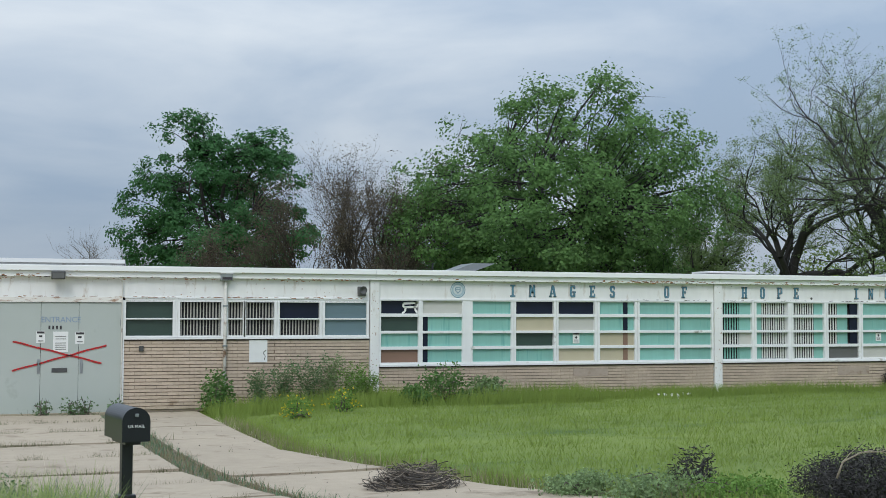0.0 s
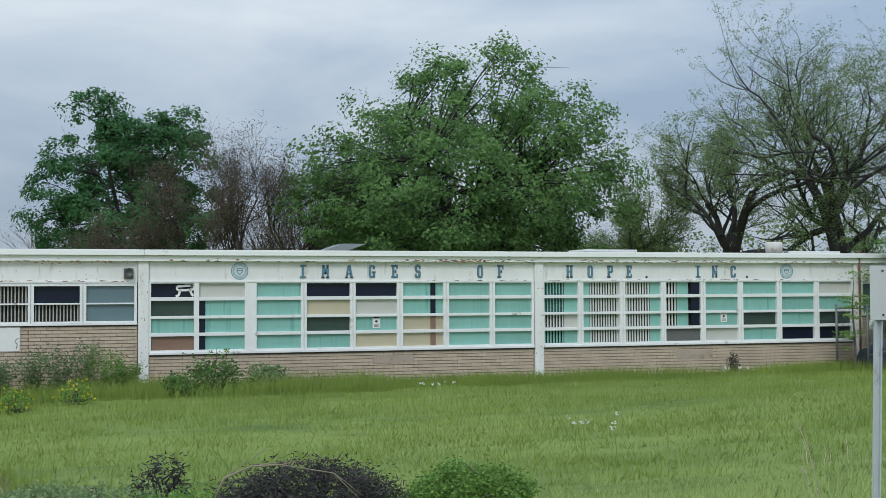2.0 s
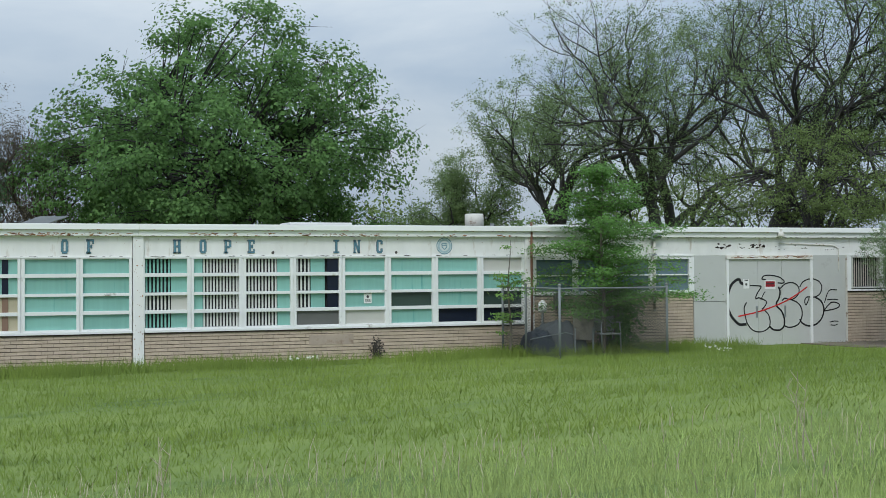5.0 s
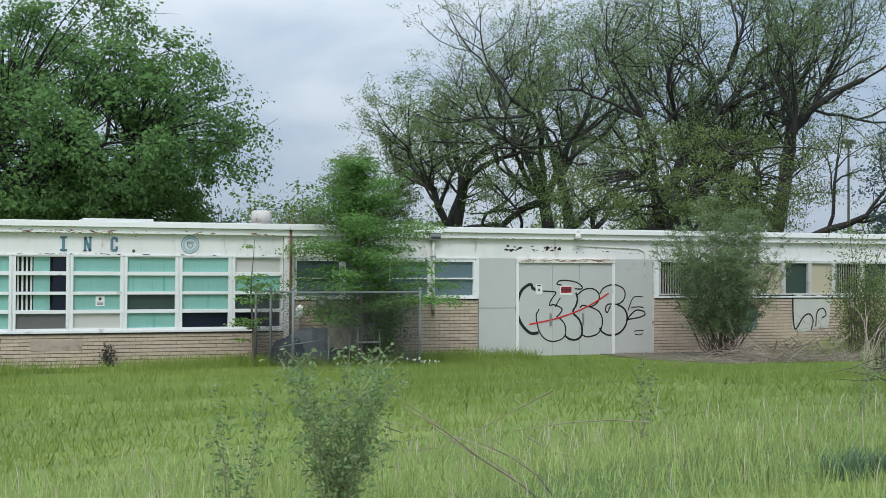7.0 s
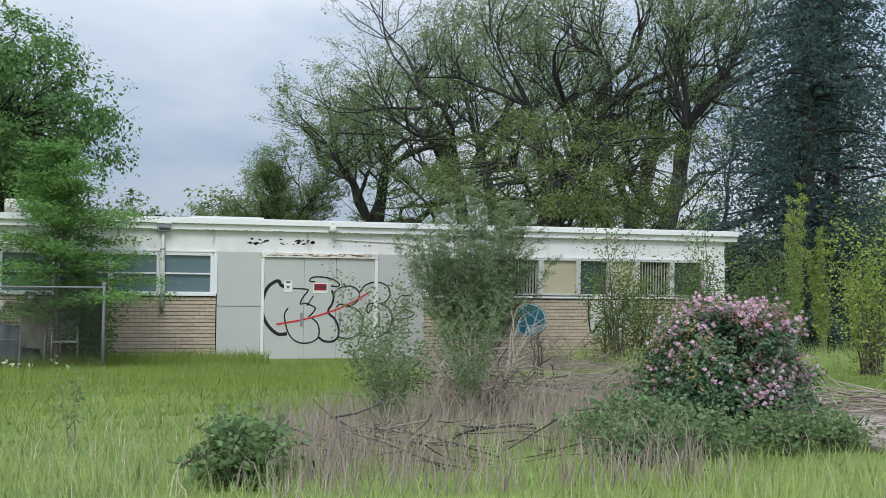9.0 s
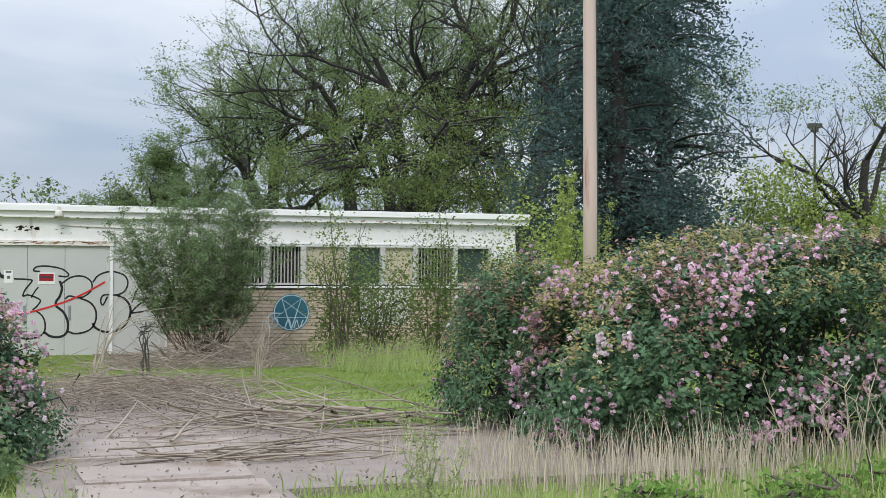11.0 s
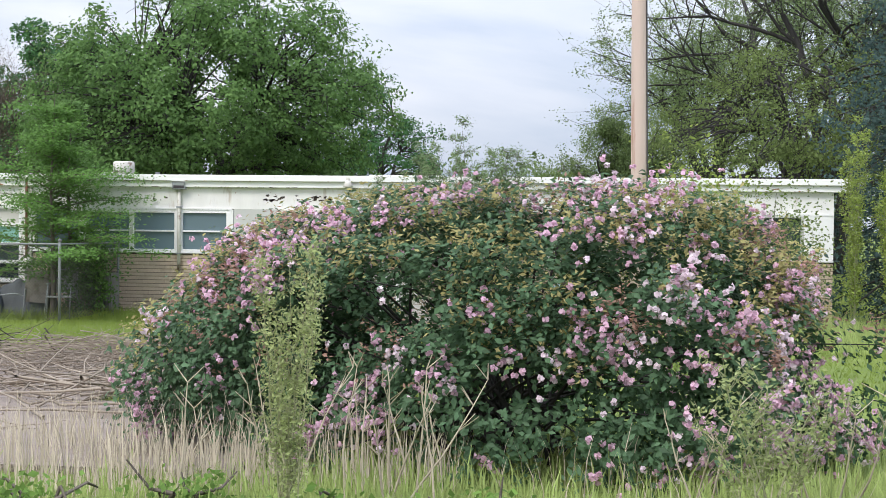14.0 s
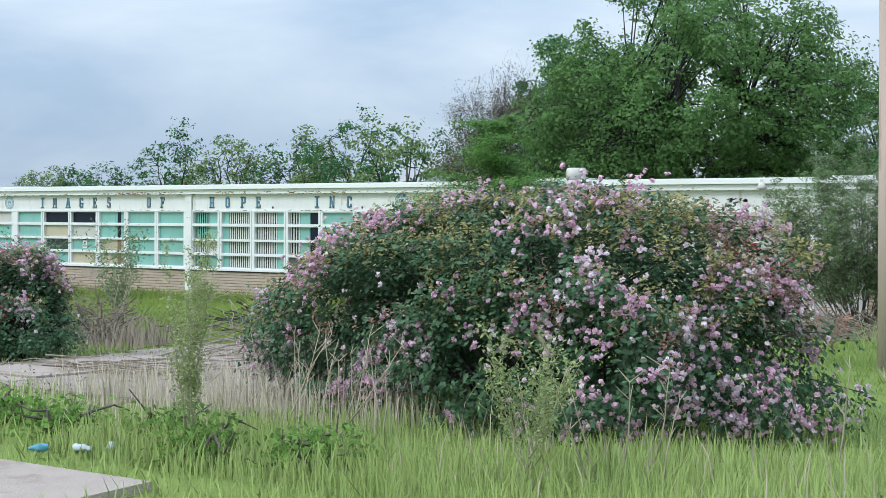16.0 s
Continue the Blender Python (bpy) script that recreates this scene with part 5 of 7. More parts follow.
def fan_shrub(x, y, seed, height, width, stems, leaves, leaf_mat, leaf, label, long=3.8):
    """A tall loose shrub: many thin stems that fan out from the root, feathered with small leaves."""
    rng = np.random.RandomState(seed)
    t = thing("shrub", x, y, gz(x, y) - 0.03, label, "shrub")
    segs, pts, way = [], [], []
    for _ in range(stems):
        an, lean = rng.uniform(0, 2 * np.pi), rng.uniform(0.02, 1.0) ** 0.55
        h = height * (1.0 - 0.38 * lean ** 2) * rng.uniform(0.75, 1.05)
        reach = width / 2 * lean
        p, n = np.array([rng.normal() * 0.10, rng.normal() * 0.10, 0.0]), 12
        st = p
        for k in range(n):
            f = (k + 1) / n
            q = st + np.array([math.cos(an) * reach * f ** 0.6, math.sin(an) * reach * 0.7 * f ** 0.6, h * f - 0.10 * h * lean * f ** 3]) + rng.normal(size=3) * 0.02
            segs.append((p, q, 0.012 * (1.05 - 0.95 * k / n), 0.012 * (1.05 - 0.95 * f), 3))
            if f > 0.22:
                for _s in range(3):
                    a2 = rng.uniform(0, 2 * np.pi)
                    L = width * 0.13 * rng.uniform(0.4, 1.2) * (1.25 - 0.7 * f)
                    d = np.array([math.cos(a2), math.sin(a2), rng.uniform(0.1, 0.9)])
                    e = q + d / np.linalg.norm(d) * L
                    segs.append((q, e, 0.005, 0.002, 3))
                    u = rng.uniform(0.1, 1.05, (9, 1))
                    pts.append(q + (e - q) * u)
                    way.append(np.tile(d, (9, 1)))
            p = q
    pts, way = np.concatenate(pts), np.concatenate(way)
    i = rng.randint(0, len(pts), leaves)
    tagged(part("stem_tangle", tubes_mesh("stem_tangle", segs), M_BARKG, t), kind="stuff")
    part("foliage", leaves_mesh("foliage", pts[i] + rng.normal(size=(leaves, 3)) * 0.035, leaf, rng, long=long, facing=0.5 * way[i] + np.array([0, -0.3, 0.7])), leaf_mat, t)


# shrubs along the wall
fan_shrub(29.68, -2.1, 7, 3.4, 3.2, 64, 60000, M_FEATHER, 0.058, "tall feathery green shrub beside the painted doors")
for i, (x, y, h, w, n) in enumerate([(31.5, -3.9, 2.25, 1.2, 4600), (33.0, -4.2, 2.2, 1.4, 6000), (32.2, -3.6, 1.8, 1.2, 3400), (34.5, -4.0, 2.1, 1.6, 6400)]):
    shrub("sapling_shrub", x, y, 30 + i, h, w, w, M_OLIVE, n, 0.050, "thin leggy shrub with dull olive-green leaves", stems=16, stem_mat=M_BARKG, shell=0.2, lumps=0.4, group="leggy shrubs")
shrub("shrub", 32.9, -9.0, 41, 2.2, 1.2, 1.1, M_LEAF3, 4200, 0.05, "leggy yellow-green shrub by the pole", stems=24, stem_mat=M_BARKG, shell=0.2, lumps=0.45)
for i, (x, y, h, w) in enumerate([(47.0, 8.0, 4.4, 4.4), (50.2, 6.0, 3.6, 4.6), (53.5, 10.0, 5.2, 5.5), (45.6, 4.6, 2.2, 2.6)]):
    shrub("hedge_shrub", x, y, 50 + i, h, w, w * 0.8, M_LEAF3, 12000, 0.12, "large yellow-green shrub at the edge of the lot", stems=26, shell=0.25, lumps=0.35, group="edge shrubs")
# weeds at the foot of the wall
for i, (x, y, h, w, m) in enumerate([(1.75, -0.55, 0.75, 0.65, M_LEAF2), (6.35, -0.8, 0.72, 1.2, M_LEAF2), (7.4, -0.6, 0.5, 0.8, M_SAP), (5.6, -1.2, 0.35, 0.5, M_LEAF2)]):
    shrub("weed_shrub", x, y, 200 + i, h, w, 0.7, m, 1500, 0.07, "leafy green weeds against the brick wall", "weeds", "wall weeds", 10, shell=0.3, lumps=0.35)
for x, y in ((-1.5, -0.35), (-1.0, -0.3), (-0.75, -0.3), (-0.15, -0.3)):
    shrub("weed", x, y, 230 + int(x * 10), 0.32, 0.35, 0.3, M_LEAFD, 160, 0.06, "small weed growing at the door sill", "weeds", "door weeds", 5, shell=0.2, lumps=0.4)
for x, y in ((2.75, -3.1), (3.75, -2.6)):
    shrub("yellow_flowers", x, y, 260 + int(x), 0.40, 0.6, 0.4, M_LEAFV, 500, 0.05, "clump of yellow wild flowers", "flowers", "yellow flowers", 8, shell=0.2, flowers=((M_YELLOW, 50, 1, 5, 0.03, 0.02),))
# low bushes by the road at the walk
shrub("bush", 4.75, -16.5, 270, 0.50, 1.35, 1.0, M_TWIG, 17000, 0.045, "round dark twiggy bush", "bush", "", 60, M_TWIG, 0.5, 0.1, long=5.0)
shrub("bush", 6.0, -16.3, 271, 0.40, 0.9, 0.8, M_LEAFV, 17000, 0.032, "low round green bush", "bush", "", 14, shell=0.55, lumps=0.16)
for i, (x, y, h, w) in enumerate([(3.4, -15.2, 0.26, 1.0), (4.0, -15.6, 0.24, 0.9), (3.0, -14.4, 0.26, 0.7), (5.3, -16.1, 0.22, 0.7)]):
    shrub("weed_clump", x, y, 280 + i, h, w, 0.8, M_LEAFV if i % 2 else M_SAP, 3600, 0.038, "rank green weeds by the road", "weeds", "roadside weeds", 10, shell=0.3, lumps=0.35)
for i, (x, y, h, w) in enumerate([(29.2, -18.75, 0.17, 0.4), (29.8, -18.9, 0.2, 0.45), (30.35, -18.7, 0.18, 0.4), (30.85, -19.05, 0.2, 0.45), (31.35, -18.9, 0.2, 0.45)]):
    shrub("weed_clump", x, y, 600 + i, h, w, 0.45, M_LEAFV, 620, 0.036, "low broad-leaved weeds in the roadside grass", "weeds", "roadside weeds", 10, shell=0.2, lumps=0.45)
shrub("bush", 3.9, -15.0, 290, 0.5, 0.5, 0.4, M_TWIG, 1200, 0.05, "small dark twiggy bush", "bush", "", 20, M_TWIG, 0.4, 0.2, long=4.0)


def sapling(x, y, seed, height, width, leaf_mat, n, label, name="sapling", leaf=0.08, tiers=14):
    """A young tree with light layered boughs."""
    rng = np.random.RandomState(seed)
    segs, pts = [], []
    m = 8
    for i in range(m):
        segs.append((np.array([0.03 * math.sin(i), 0, height * i / m]), np.array([0.03 * math.sin(i + 1), 0, height * (i + 1) / m]), 0.013 * height * (1 - i / m) + 0.004, 0.013 * height * (1 - (i + 1) / m) + 0.004, 5))
    for i in range(tiers * 3):
        z = height * rng.uniform(0.16, 0.97)
        reach = width / 2 * (1 - (z / height) ** 2.2) * rng.uniform(0.4, 1.15) + 0.12
        an = rng.uniform(0, 2 * np.pi)
        p = np.array([0, 0, z])
        for k in range(4):
            q = p + np.array([math.cos(an), math.sin(an), 0.35 - 0.13 * k]) * reach / 4
            segs.append((p, q, (0.012 - 0.002 * k) * min(1.0, height / 3), (0.010 - 0.002 * k) * min(1.0, height / 3), 3))
            c = max(3, int(n / (tiers * 3) / 4))
            pts.append(q + rng.normal(size=(c, 3)) * np.array([0.17, 0.17, 0.05]) * min(width, 2.3) / 2.2)
            p = q
    t = thing(name, x, y, gz(x, y) - 0.03, label, "tree", "saplings")
    part("trunk", tubes_mesh("trunk", segs), M_BARKG, t)
    pts = np.concatenate(pts)
    part("crown", leaves_mesh("crown", pts, leaf, rng, long=2.2, facing=np.tile([0, -0.35, 0.75], (len(pts), 1))), leaf_mat, t)


sapling(22.35, -1.3, 300, 3.9, 3.5, M_YOUNG, 24000, "young fresh green tree growing inside the fence", "young_tree", 0.065, 22)
sapling(22.5, -0.9, 301, 4.0, 0.9, M_LEAF2, 5600, "ivy-dark slender tree inside the fence", "young_tree", 0.07, 12)
shrub("shrub", 22.85, -0.95, 303, 1.75, 1.0, 0.9, M_LEAF2, 4200, 0.07, "dark leafy undergrowth inside the fence", stems=14, stem_mat=M_BARKG, shell=0.25, lumps=0.4)
sapling(20.35, -1.2, 302, 2.3, 0.8, M_LEAFV, 700, "thin sapling by the fence post", "sapling", 0.07, 6)


def leggy(x, y, seed, height, width, leaf_mat, stems, leaves, leaf, label, name="tall_weed", low=0.25, flare=0.6, shoots=9, soft=0.022, rise=0.8, thick=0.006, group="tall weeds", category="weeds"):
    """A loose weed or young shoot: a few thin stems from one root, short side shoots, small leaves along them."""
    rng = np.random.RandomState(seed)
    segs, pts = [], []
    for _ in range(stems):
        an, rad = rng.uniform(0, 2 * np.pi), width / 2 * rng.uniform(0.1, 1.0) ** flare * 0.75
        h = height * rng.uniform(0.68, 1.0)
        tip = np.array([math.cos(an) * rad, math.sin(an) * rad * 0.8, h])
        p, m = np.array([rng.normal() * 0.02, rng.normal() * 0.02, 0.0]), 9
        st = p
        for k in range(m):
            f = (k + 1) / m
            q = st + np.array([tip[0] * f ** 1.4, tip[1] * f ** 1.4, tip[2] * f]) + rng.normal(size=3) * 0.010
            segs.append((p, q, thick * (1.05 - 0.9 * k / m), thick * (1.05 - 0.9 * f), 3))
            if f > low:
                pts.append(p + (q - p) * rng.uniform(0, 1, (3, 1)))
                for _s in range(max(1, int(shoots / m))):
                    a2 = rng.uniform(0, 2 * np.pi)
                    L = width * 0.30 * rng.uniform(0.4, 1.1) * (1.15 - 0.6 * f)
                    d = np.array([math.cos(a2), math.sin(a2), rise * rng.uniform(0.5, 1.4)])
                    e = q + d / np.linalg.norm(d) * L
                    segs.append((q, e, thick * 0.4, thick * 0.2, 3))
                    pts.append(q + (e - q) * rng.uniform(0.1, 1.05, (7, 1)))
            p = q
    pts = np.concatenate(pts)
    pts = pts[rng.randint(0, len(pts), leaves)] + rng.normal(size=(leaves, 3)) * soft
    t = thing(name, x, y, gz(x, y) - 0.03, label, category, group)
    tagged(part("stem_tangle", tubes_mesh("stem_tangle", segs), M_STEM, t), kind="stuff")
    part("foliage", leaves_mesh("foliage", pts, leaf, rng, long=2.4), leaf_mat, t)


for i, (x, y, h, w) in enumerate([(35.72, -2.95, 3.3, 1.0), (36.35, -3.0, 2.6, 1.1), (37.1, -3.1, 1.9, 1.0)]):
    leggy(x, y, 320 + i, h, w, M_LEAF3, 11, 5200, 0.05, "upright yellow-green shoots of a leggy shrub", "shrub", 0.15, 0.5, 27, 0.03, 2.0, 0.009, "leggy shrubs", "shrub")
for i, (x, y, h, w, m) in enumerate([(2.55, -0.65, 0.75, 0.7, M_LEAFD), (3.05, -0.6, 0.85, 1.0, M_LEAFD), (3.55, -0.7, 1.0, 1.1, M_LEAFD), (3.95, -0.6, 0.95, 0.9, M_SAP), (4.45, -0.85, 0.8, 1.0, M_LEAFV), (4.75, -0.7, 0.6, 0.8, M_LEAFV)]):
    leggy(x, y, 340 + i, h, w, m, 9, 1500, 0.055, "tall leafy weeds against the brick wall", "weed_clump", 0.1, 0.6, 27, 0.06, 0.7, 0.006, "wall weeds")
leggy(17.0, -18.37, 310, 0.80, 0.85, M_SAP, 14, 3600, 0.030, "airy grey-green young shrub in the grass", "sapling", 0.15, 0.4, 20, 0.03)
leggy(16.53, -18.40, 311, 0.74, 0.32, M_SAP, 4, 420, 0.030, "thin feathery sapling in the grass", "sapling", 0.25, 0.5, 14, 0.03)
leggy(19.95, -16.0, 312, 0.62, 0.55, M_SAP, 3, 130, 0.04, "thin sapling in the grass", "sapling", 0.3, 0.6, 9)
leggy(22.0, -15.8, 316, 0.55, 0.55, M_SAP, 3, 110, 0.04, "thin sapling in the grass", "sapling", 0.3, 0.6, 9)
leggy(30.78, -19.06, 313, 0.98, 0.42, M_LEAFG, 12, 4000, 0.018, "feathery pale green weed before the roses", low=0.28, flare=0.4, shoots=27, soft=0.016, rise=2.2, thick=0.004)
leggy(32.3, -18.75, 314, 0.62, 0.75, M_LEAFG, 8, 1700, 0.022, "spreading pale weed with bare lower stems", low=0.4, flare=0.35, shoots=18, soft=0.016, rise=1.2, thick=0.005)
leggy(28.2, -18.9, 315, 0.55, 0.35, M_LEAFG, 6, 900, 0.018, "pale green weed beside the drive", low=0.2, rise=1.8)
shrub("bush", 25.25, -14.3, 296, 0.5, 1.0, 0.8, M_CANE, 1500, 0.05, "small brown withered bush", "bush", "", 50, M_CANE, 0.3, 0.3, long=5.0)
shrub("weed_clump", 22.75, -17.6, 297, 0.36, 0.5, 0.45, M_SHRUBD, 2000, 0.045, "dense leafy green weed by the road", "weeds", "roadside weeds", 10, shell=0.3, lumps=0.45)


for i, (x, y, h, w) in enumerate([(25.55, -17.3, 0.30, 0.6), (26.1, -17.25, 0.28, 0.6), (26.55, -17.1, 0.26, 0.5), (25.0, -17.5, 0.26, 0.6)]):
    shrub("weed_clump", x, y, 620 + i, h, w, 0.5, M_SHRUBD, 1500, 0.036, "dark green weeds at the foot of the roses", "weeds", "roadside weeds", 10, shell=0.2, lumps=0.45)
shrub("weed_clump", 25.3, -16.8, 298, 0.34, 0.75, 0.6, M_SHRUBD, 3000, 0.042, "dense leafy green weed beside the small rose bush", "weeds", "roadside weeds", 10, shell=0.3, lumps=0.4)
for i, (x, y, h, w) in enumerate([(24.1, -15.6, 0.75, 0.9), (24.9, -14.9, 0.95, 1.0), (24.6, -13.4, 1.1, 1.1)]):
    leggy(x, y, 360 + i, h, w, M_LEAFD, 12, 1500, 0.035, "thin dull green brush beside the drive", "shrub", 0.3, 0.4, 18, 0.03, 1.0, 0.006, "leggy shrubs", "shrub")

# ---- grass ----
def blades(name, n, region, hmin, hmax, width, material, seed, label, keep=None, lean=0.35, clump=0.0, paved=False, simple=False):
    """A stand of grass blades: three bent triangles each, or one where the grass is short."""
    rng = np.random.RandomState(seed)
    x0, x1, y0, y1 = region
    x, y = rng.uniform(x0, x1, n), rng.uniform(y0, y1, n)
    if clump:
        w = np.array([noise.noise(Vector((a * clump, b * clump, seed))) for a, b in zip(x[::1], y[::1])])
        ok = w > rng.uniform(-0.5, 0.35, n)
        x, y = x[ok], y[ok]
    edge = 1.42 + np.maximum(0.0, -y - 8.0) * 0.24
    ok = ~((x < edge) & (y < -0.3) & (y > -17.6) & (x > -6.3)) & ~((x > 27.04 + 0.06 * np.sin(7 * y)) & (x < np.where(y < -17.6 + 0.1 * np.sin(4 * x), 27.85 + 0.08 * np.sin(9 * y), np.where(y < -15.3 + 0.25 * np.sin(3 * x), 30.1, 28.55 + 0.12 * np.sin(4 * y)))) & (y < -11.2) & (y > -18.35)) & ~((y < -19.6) & (x > 23.5) & (x < 31.1))
    ok &= ~((x > 28.1 + 0.3 * np.sin(3 * y)) & (x < 31.5 + 0.3 * np.sin(3 * y)) & (y > -4.6 + 0.35 * np.sin(2.2 * x) + 0.2 * np.sin(7 * x)) & (y < 0) & (rng.uniform(0, 1, len(x)) > 0.12))
    if paved:
        ok[:] = True
    if keep is not None:
        ok &= keep(x, y)
    x, y = x[ok], y[ok]
    n = len(x)
    z = ground_z(x, y) - 0.04
    h = rng.uniform(hmin, hmax, n) * (0.7 + 0.6 * rng.uniform(0, 1, n))
    an, la = rng.uniform(-1.35, 1.35, n), rng.uniform(0, 2 * np.pi, n)
    s = np.stack([np.cos(an), np.sin(an), np.zeros(n)], 1) * (width * rng.uniform(0.6, 1.4, n))[:, None] / 2
    b = np.stack([np.cos(la), np.sin(la), np.zeros(n)], 1) * (lean * h * rng.uniform(0.2, 1.0, n))[:, None]
    p = np.stack([x, y, z], 1)
    mid = p + b * 0.3 + np.stack([0 * h, 0 * h, h * 0.6], 1)
    top = p + b + np.stack([0 * h, 0 * h, h], 1)
    v = np.stack([p - s, p + s, mid + s * 0.75, mid - s * 0.75, top], 1).reshape(-1, 3)
    i = 5 * np.arange(n)[:, None]
    loops = (i + np.array([[0, 1, 2, 0, 2, 3, 3, 2, 4]])).ravel()
    per = 5
    me = None if simple else raw_mesh(name, v, loops, np.full(3 * n, 3))
    if simple:
        per = 3
        v = np.stack([p - s, p + s, top], 1).reshape(-1, 3)
        me = raw_mesh(name, v, np.arange(3 * n), np.full(n, 3))
    # soft meadow shading: blades share an upward, slightly scattered normal
    nv = np.stack([rng.normal(size=n) * 0.35, rng.normal(size=n) * 0.35 - 0.25, np.ones(n)], 1)
    nv /= np.linalg.norm(nv, axis=1, keepdims=True)
    me.normals_split_custom_set_from_vertices(np.repeat(nv, per, 0))
    solo(name, me, material, label, "grass", kind="stuff")


def in_gap(x, y):
    xl, xr = np.interp(-y, [0, 6, 10, 13, 18], [-0.46, -0.42, -0.28, 0.12, 0.75]), np.interp(-y, [0, 4, 10, 13, 18], [-0.10, -0.06, 0.06, 0.48, 1.15])
    return (x > xl - 0.04) & (x < xr + 0.04)



blades("field_grass", 290000, (-3.5, 44, -15.5, -0.25), 0.02, 0.065, 0.012, M_GRASS, 1, "lush green grass over the lot", lean=1.2, simple=True)
blades("wall_grass_tall", 15000, (1.5, 9.5, -1.9, -0.2), 0.16, 0.40, 0.014, M_GRASS, 23, "tall uncut grass against the brick wall", lean=0.6, simple=True, clump=0.6)
blades("wall_grass", 42000, (1.6, 26.0, -1.5, -0.2), 0.10, 0.26, 0.014, M_GRASS, 21, "taller uncut grass along the foot of the wall", lean=0.7, simple=True, clump=0.7)
blades("field_tufts", 60000, (2.2, 27.0, -14.5, -1.2), 0.06, 0.13, 0.014, M_GRASS, 22, "taller tufts in the lush grass", lean=0.9, simple=True, clump=0.55)
blades("far_grass", 45000, (36, 64, -15, 16), 0.04, 0.12, 0.024, M_GRASS, 14, "green grass beyond the school", lean=1.0, simple=True)
blades("verge_grass", 115000, (-6, 44, -20.6, -15.2), 0.04, 0.12, 0.010, M_GRASST, 2, "rough yellow-green grass along the road", lean=0.8, simple=True)
blades("verge_tufts", 40000, (9, 44, -20.2, -16.0), 0.08, 0.17, 0.008, M_GRASST, 3, "taller tufts of grass along the road", clump=0.9, lean=0.5, keep=lambda x, y: (x < 25.8) | (x > 30.6) | (y < -18.75) | ((x > 27.85) & (y < -17.65)))
blades("verge_tufts", 20000, (30.0, 36.5, -19.3, -17.6), 0.09, 0.18, 0.007, M_GRASST, 8, "tall pale grass in front of the roses", clump=0.7, lean=0.4)
blades("dry_stalks", 1100, (29.6, 36.5, -19.0, -17.4), 0.10, 0.28, 0.005, M_STRAW, 4, "pale dry grass stalks", lean=0.45, clump=0.8)
blades("dry_stalks", 1100, (28.6, 30.4, -18.3, -16.6), 0.12, 0.30, 0.005, M_STRAW, 15, "pale dry grass stalks on the drive", lean=0.35, paved=True)
blades("dry_stalks", 700, (28.9, 31.2, -18.0, -17.4), 0.18, 0.34, 0.005, M_STRAW, 11, "pale dry grass stalks", lean=0.25)
blades("dry_stalks", 2600, (10, 26, -19.2, -14.5), 0.10, 0.24, 0.005, M_STRAW, 5, "pale dry grass stalks", lean=0.5, clump=0.5)
blades("corner_weeds", 9000, (-2.9, -1.85, -18.6, -17.4), 0.26, 0.60, 0.008, M_GRASST, 9, "rank grass at the corner of the walk", lean=0.5, paved=True, clump=1.5)
blades("dead_grass", 11000, (22.3, 26.4, -18.3, -13.9), 0.10, 0.34, 0.007, M_CANE, 25, "dead brown grass and weeds beside the drive", lean=0.7, clump=0.8, keep=lambda x, y: (x > 22.5 + 0.35 * (y + 18.3) + 0.3 * np.sin(3 * y)) & ((y > -16.6) | (x < 25.2)))
blades("tall_grass", 13000, (30.8, 36.5, -7.5, -0.3), 0.16, 0.42, 0.012, M_GRASST, 26, "tall yellow-green grass at the end of the school", lean=0.6, simple=True, clump=0.5)
blades("weed_tuft", 900, (19.83, 20.27, -18.42, -17.98), 0.07, 0.19, 0.008, M_TUFT, 12, "dark spiky tuft in the grass", lean=0.9, keep=lambda x, y: (x - 20.05) ** 2 + (y + 18.2) ** 2 < 0.03 + 0.015 * np.sin(31 * x))
blades("walk_weeds", 26000, (-0.60, 1.3, -17.0, -1.6), 0.03, 0.14, 0.009, M_GAPW, 6, "grey-green weeds grown between the walk slabs", clump=2.2, paved=True, keep=in_gap)
blades("gap_tufts", 12000, (-0.60, 1.3, -17.0, -1.0), 0.05, 0.17, 0.009, M_TUFT, 27, "green tufts grown between the walk slabs", clump=1.6, paved=True, keep=in_gap, lean=0.7)


def in_left_joint(x, y):
    near = np.min(np.abs(y[:, None] - (np.array(LEFT_JOINTS) - 0.02)[None]), axis=1)
    patch = np.sin(3.1 * x + 5.0 * np.round(y)) + np.sin(7.3 * x + 2.0 * np.round(y))
    return (near < 0.055) & (x < lane_edges_x(y)) & (patch > -0.5)


def lane_edges_x(y):
    return np.interp(-y, [0, 6, 10, 13, 18], [-0.46, -0.42, -0.28, 0.12, 0.75])


def in_right_joint(x, y):
    return (np.min(np.abs(y[:, None] - np.array(RIGHT_JOINTS)[None]), axis=1) < 0.03) & (np.sin(9.0 * x + 3.0 * np.round(y)) > 0.55)


blades("joint_weeds", 190000, (-4.6, 0.8, -17.4, -0.4), 0.09, 0.16, 0.010, M_JOINTW, 10, "low dark green weeds in the slab joints", paved=True, keep=in_left_joint, lean=0.8, simple=True)
blades("joint_weeds", 12000, (-0.1, 3.5, -17.4, -0.4), 0.08, 0.16, 0.008, M_JOINTW, 16, "small weeds in the slab joints", paved=True, keep=in_right_joint, lean=0.6)
blades("corner_grass", 5200, (-2.95, -1.62, -17.3, -15.7), 0.20, 0.50, 0.009, M_TUFT, 17, "rank grass standing beside the walk and the mailbox", lean=0.5, paved=True, clump=1.1)
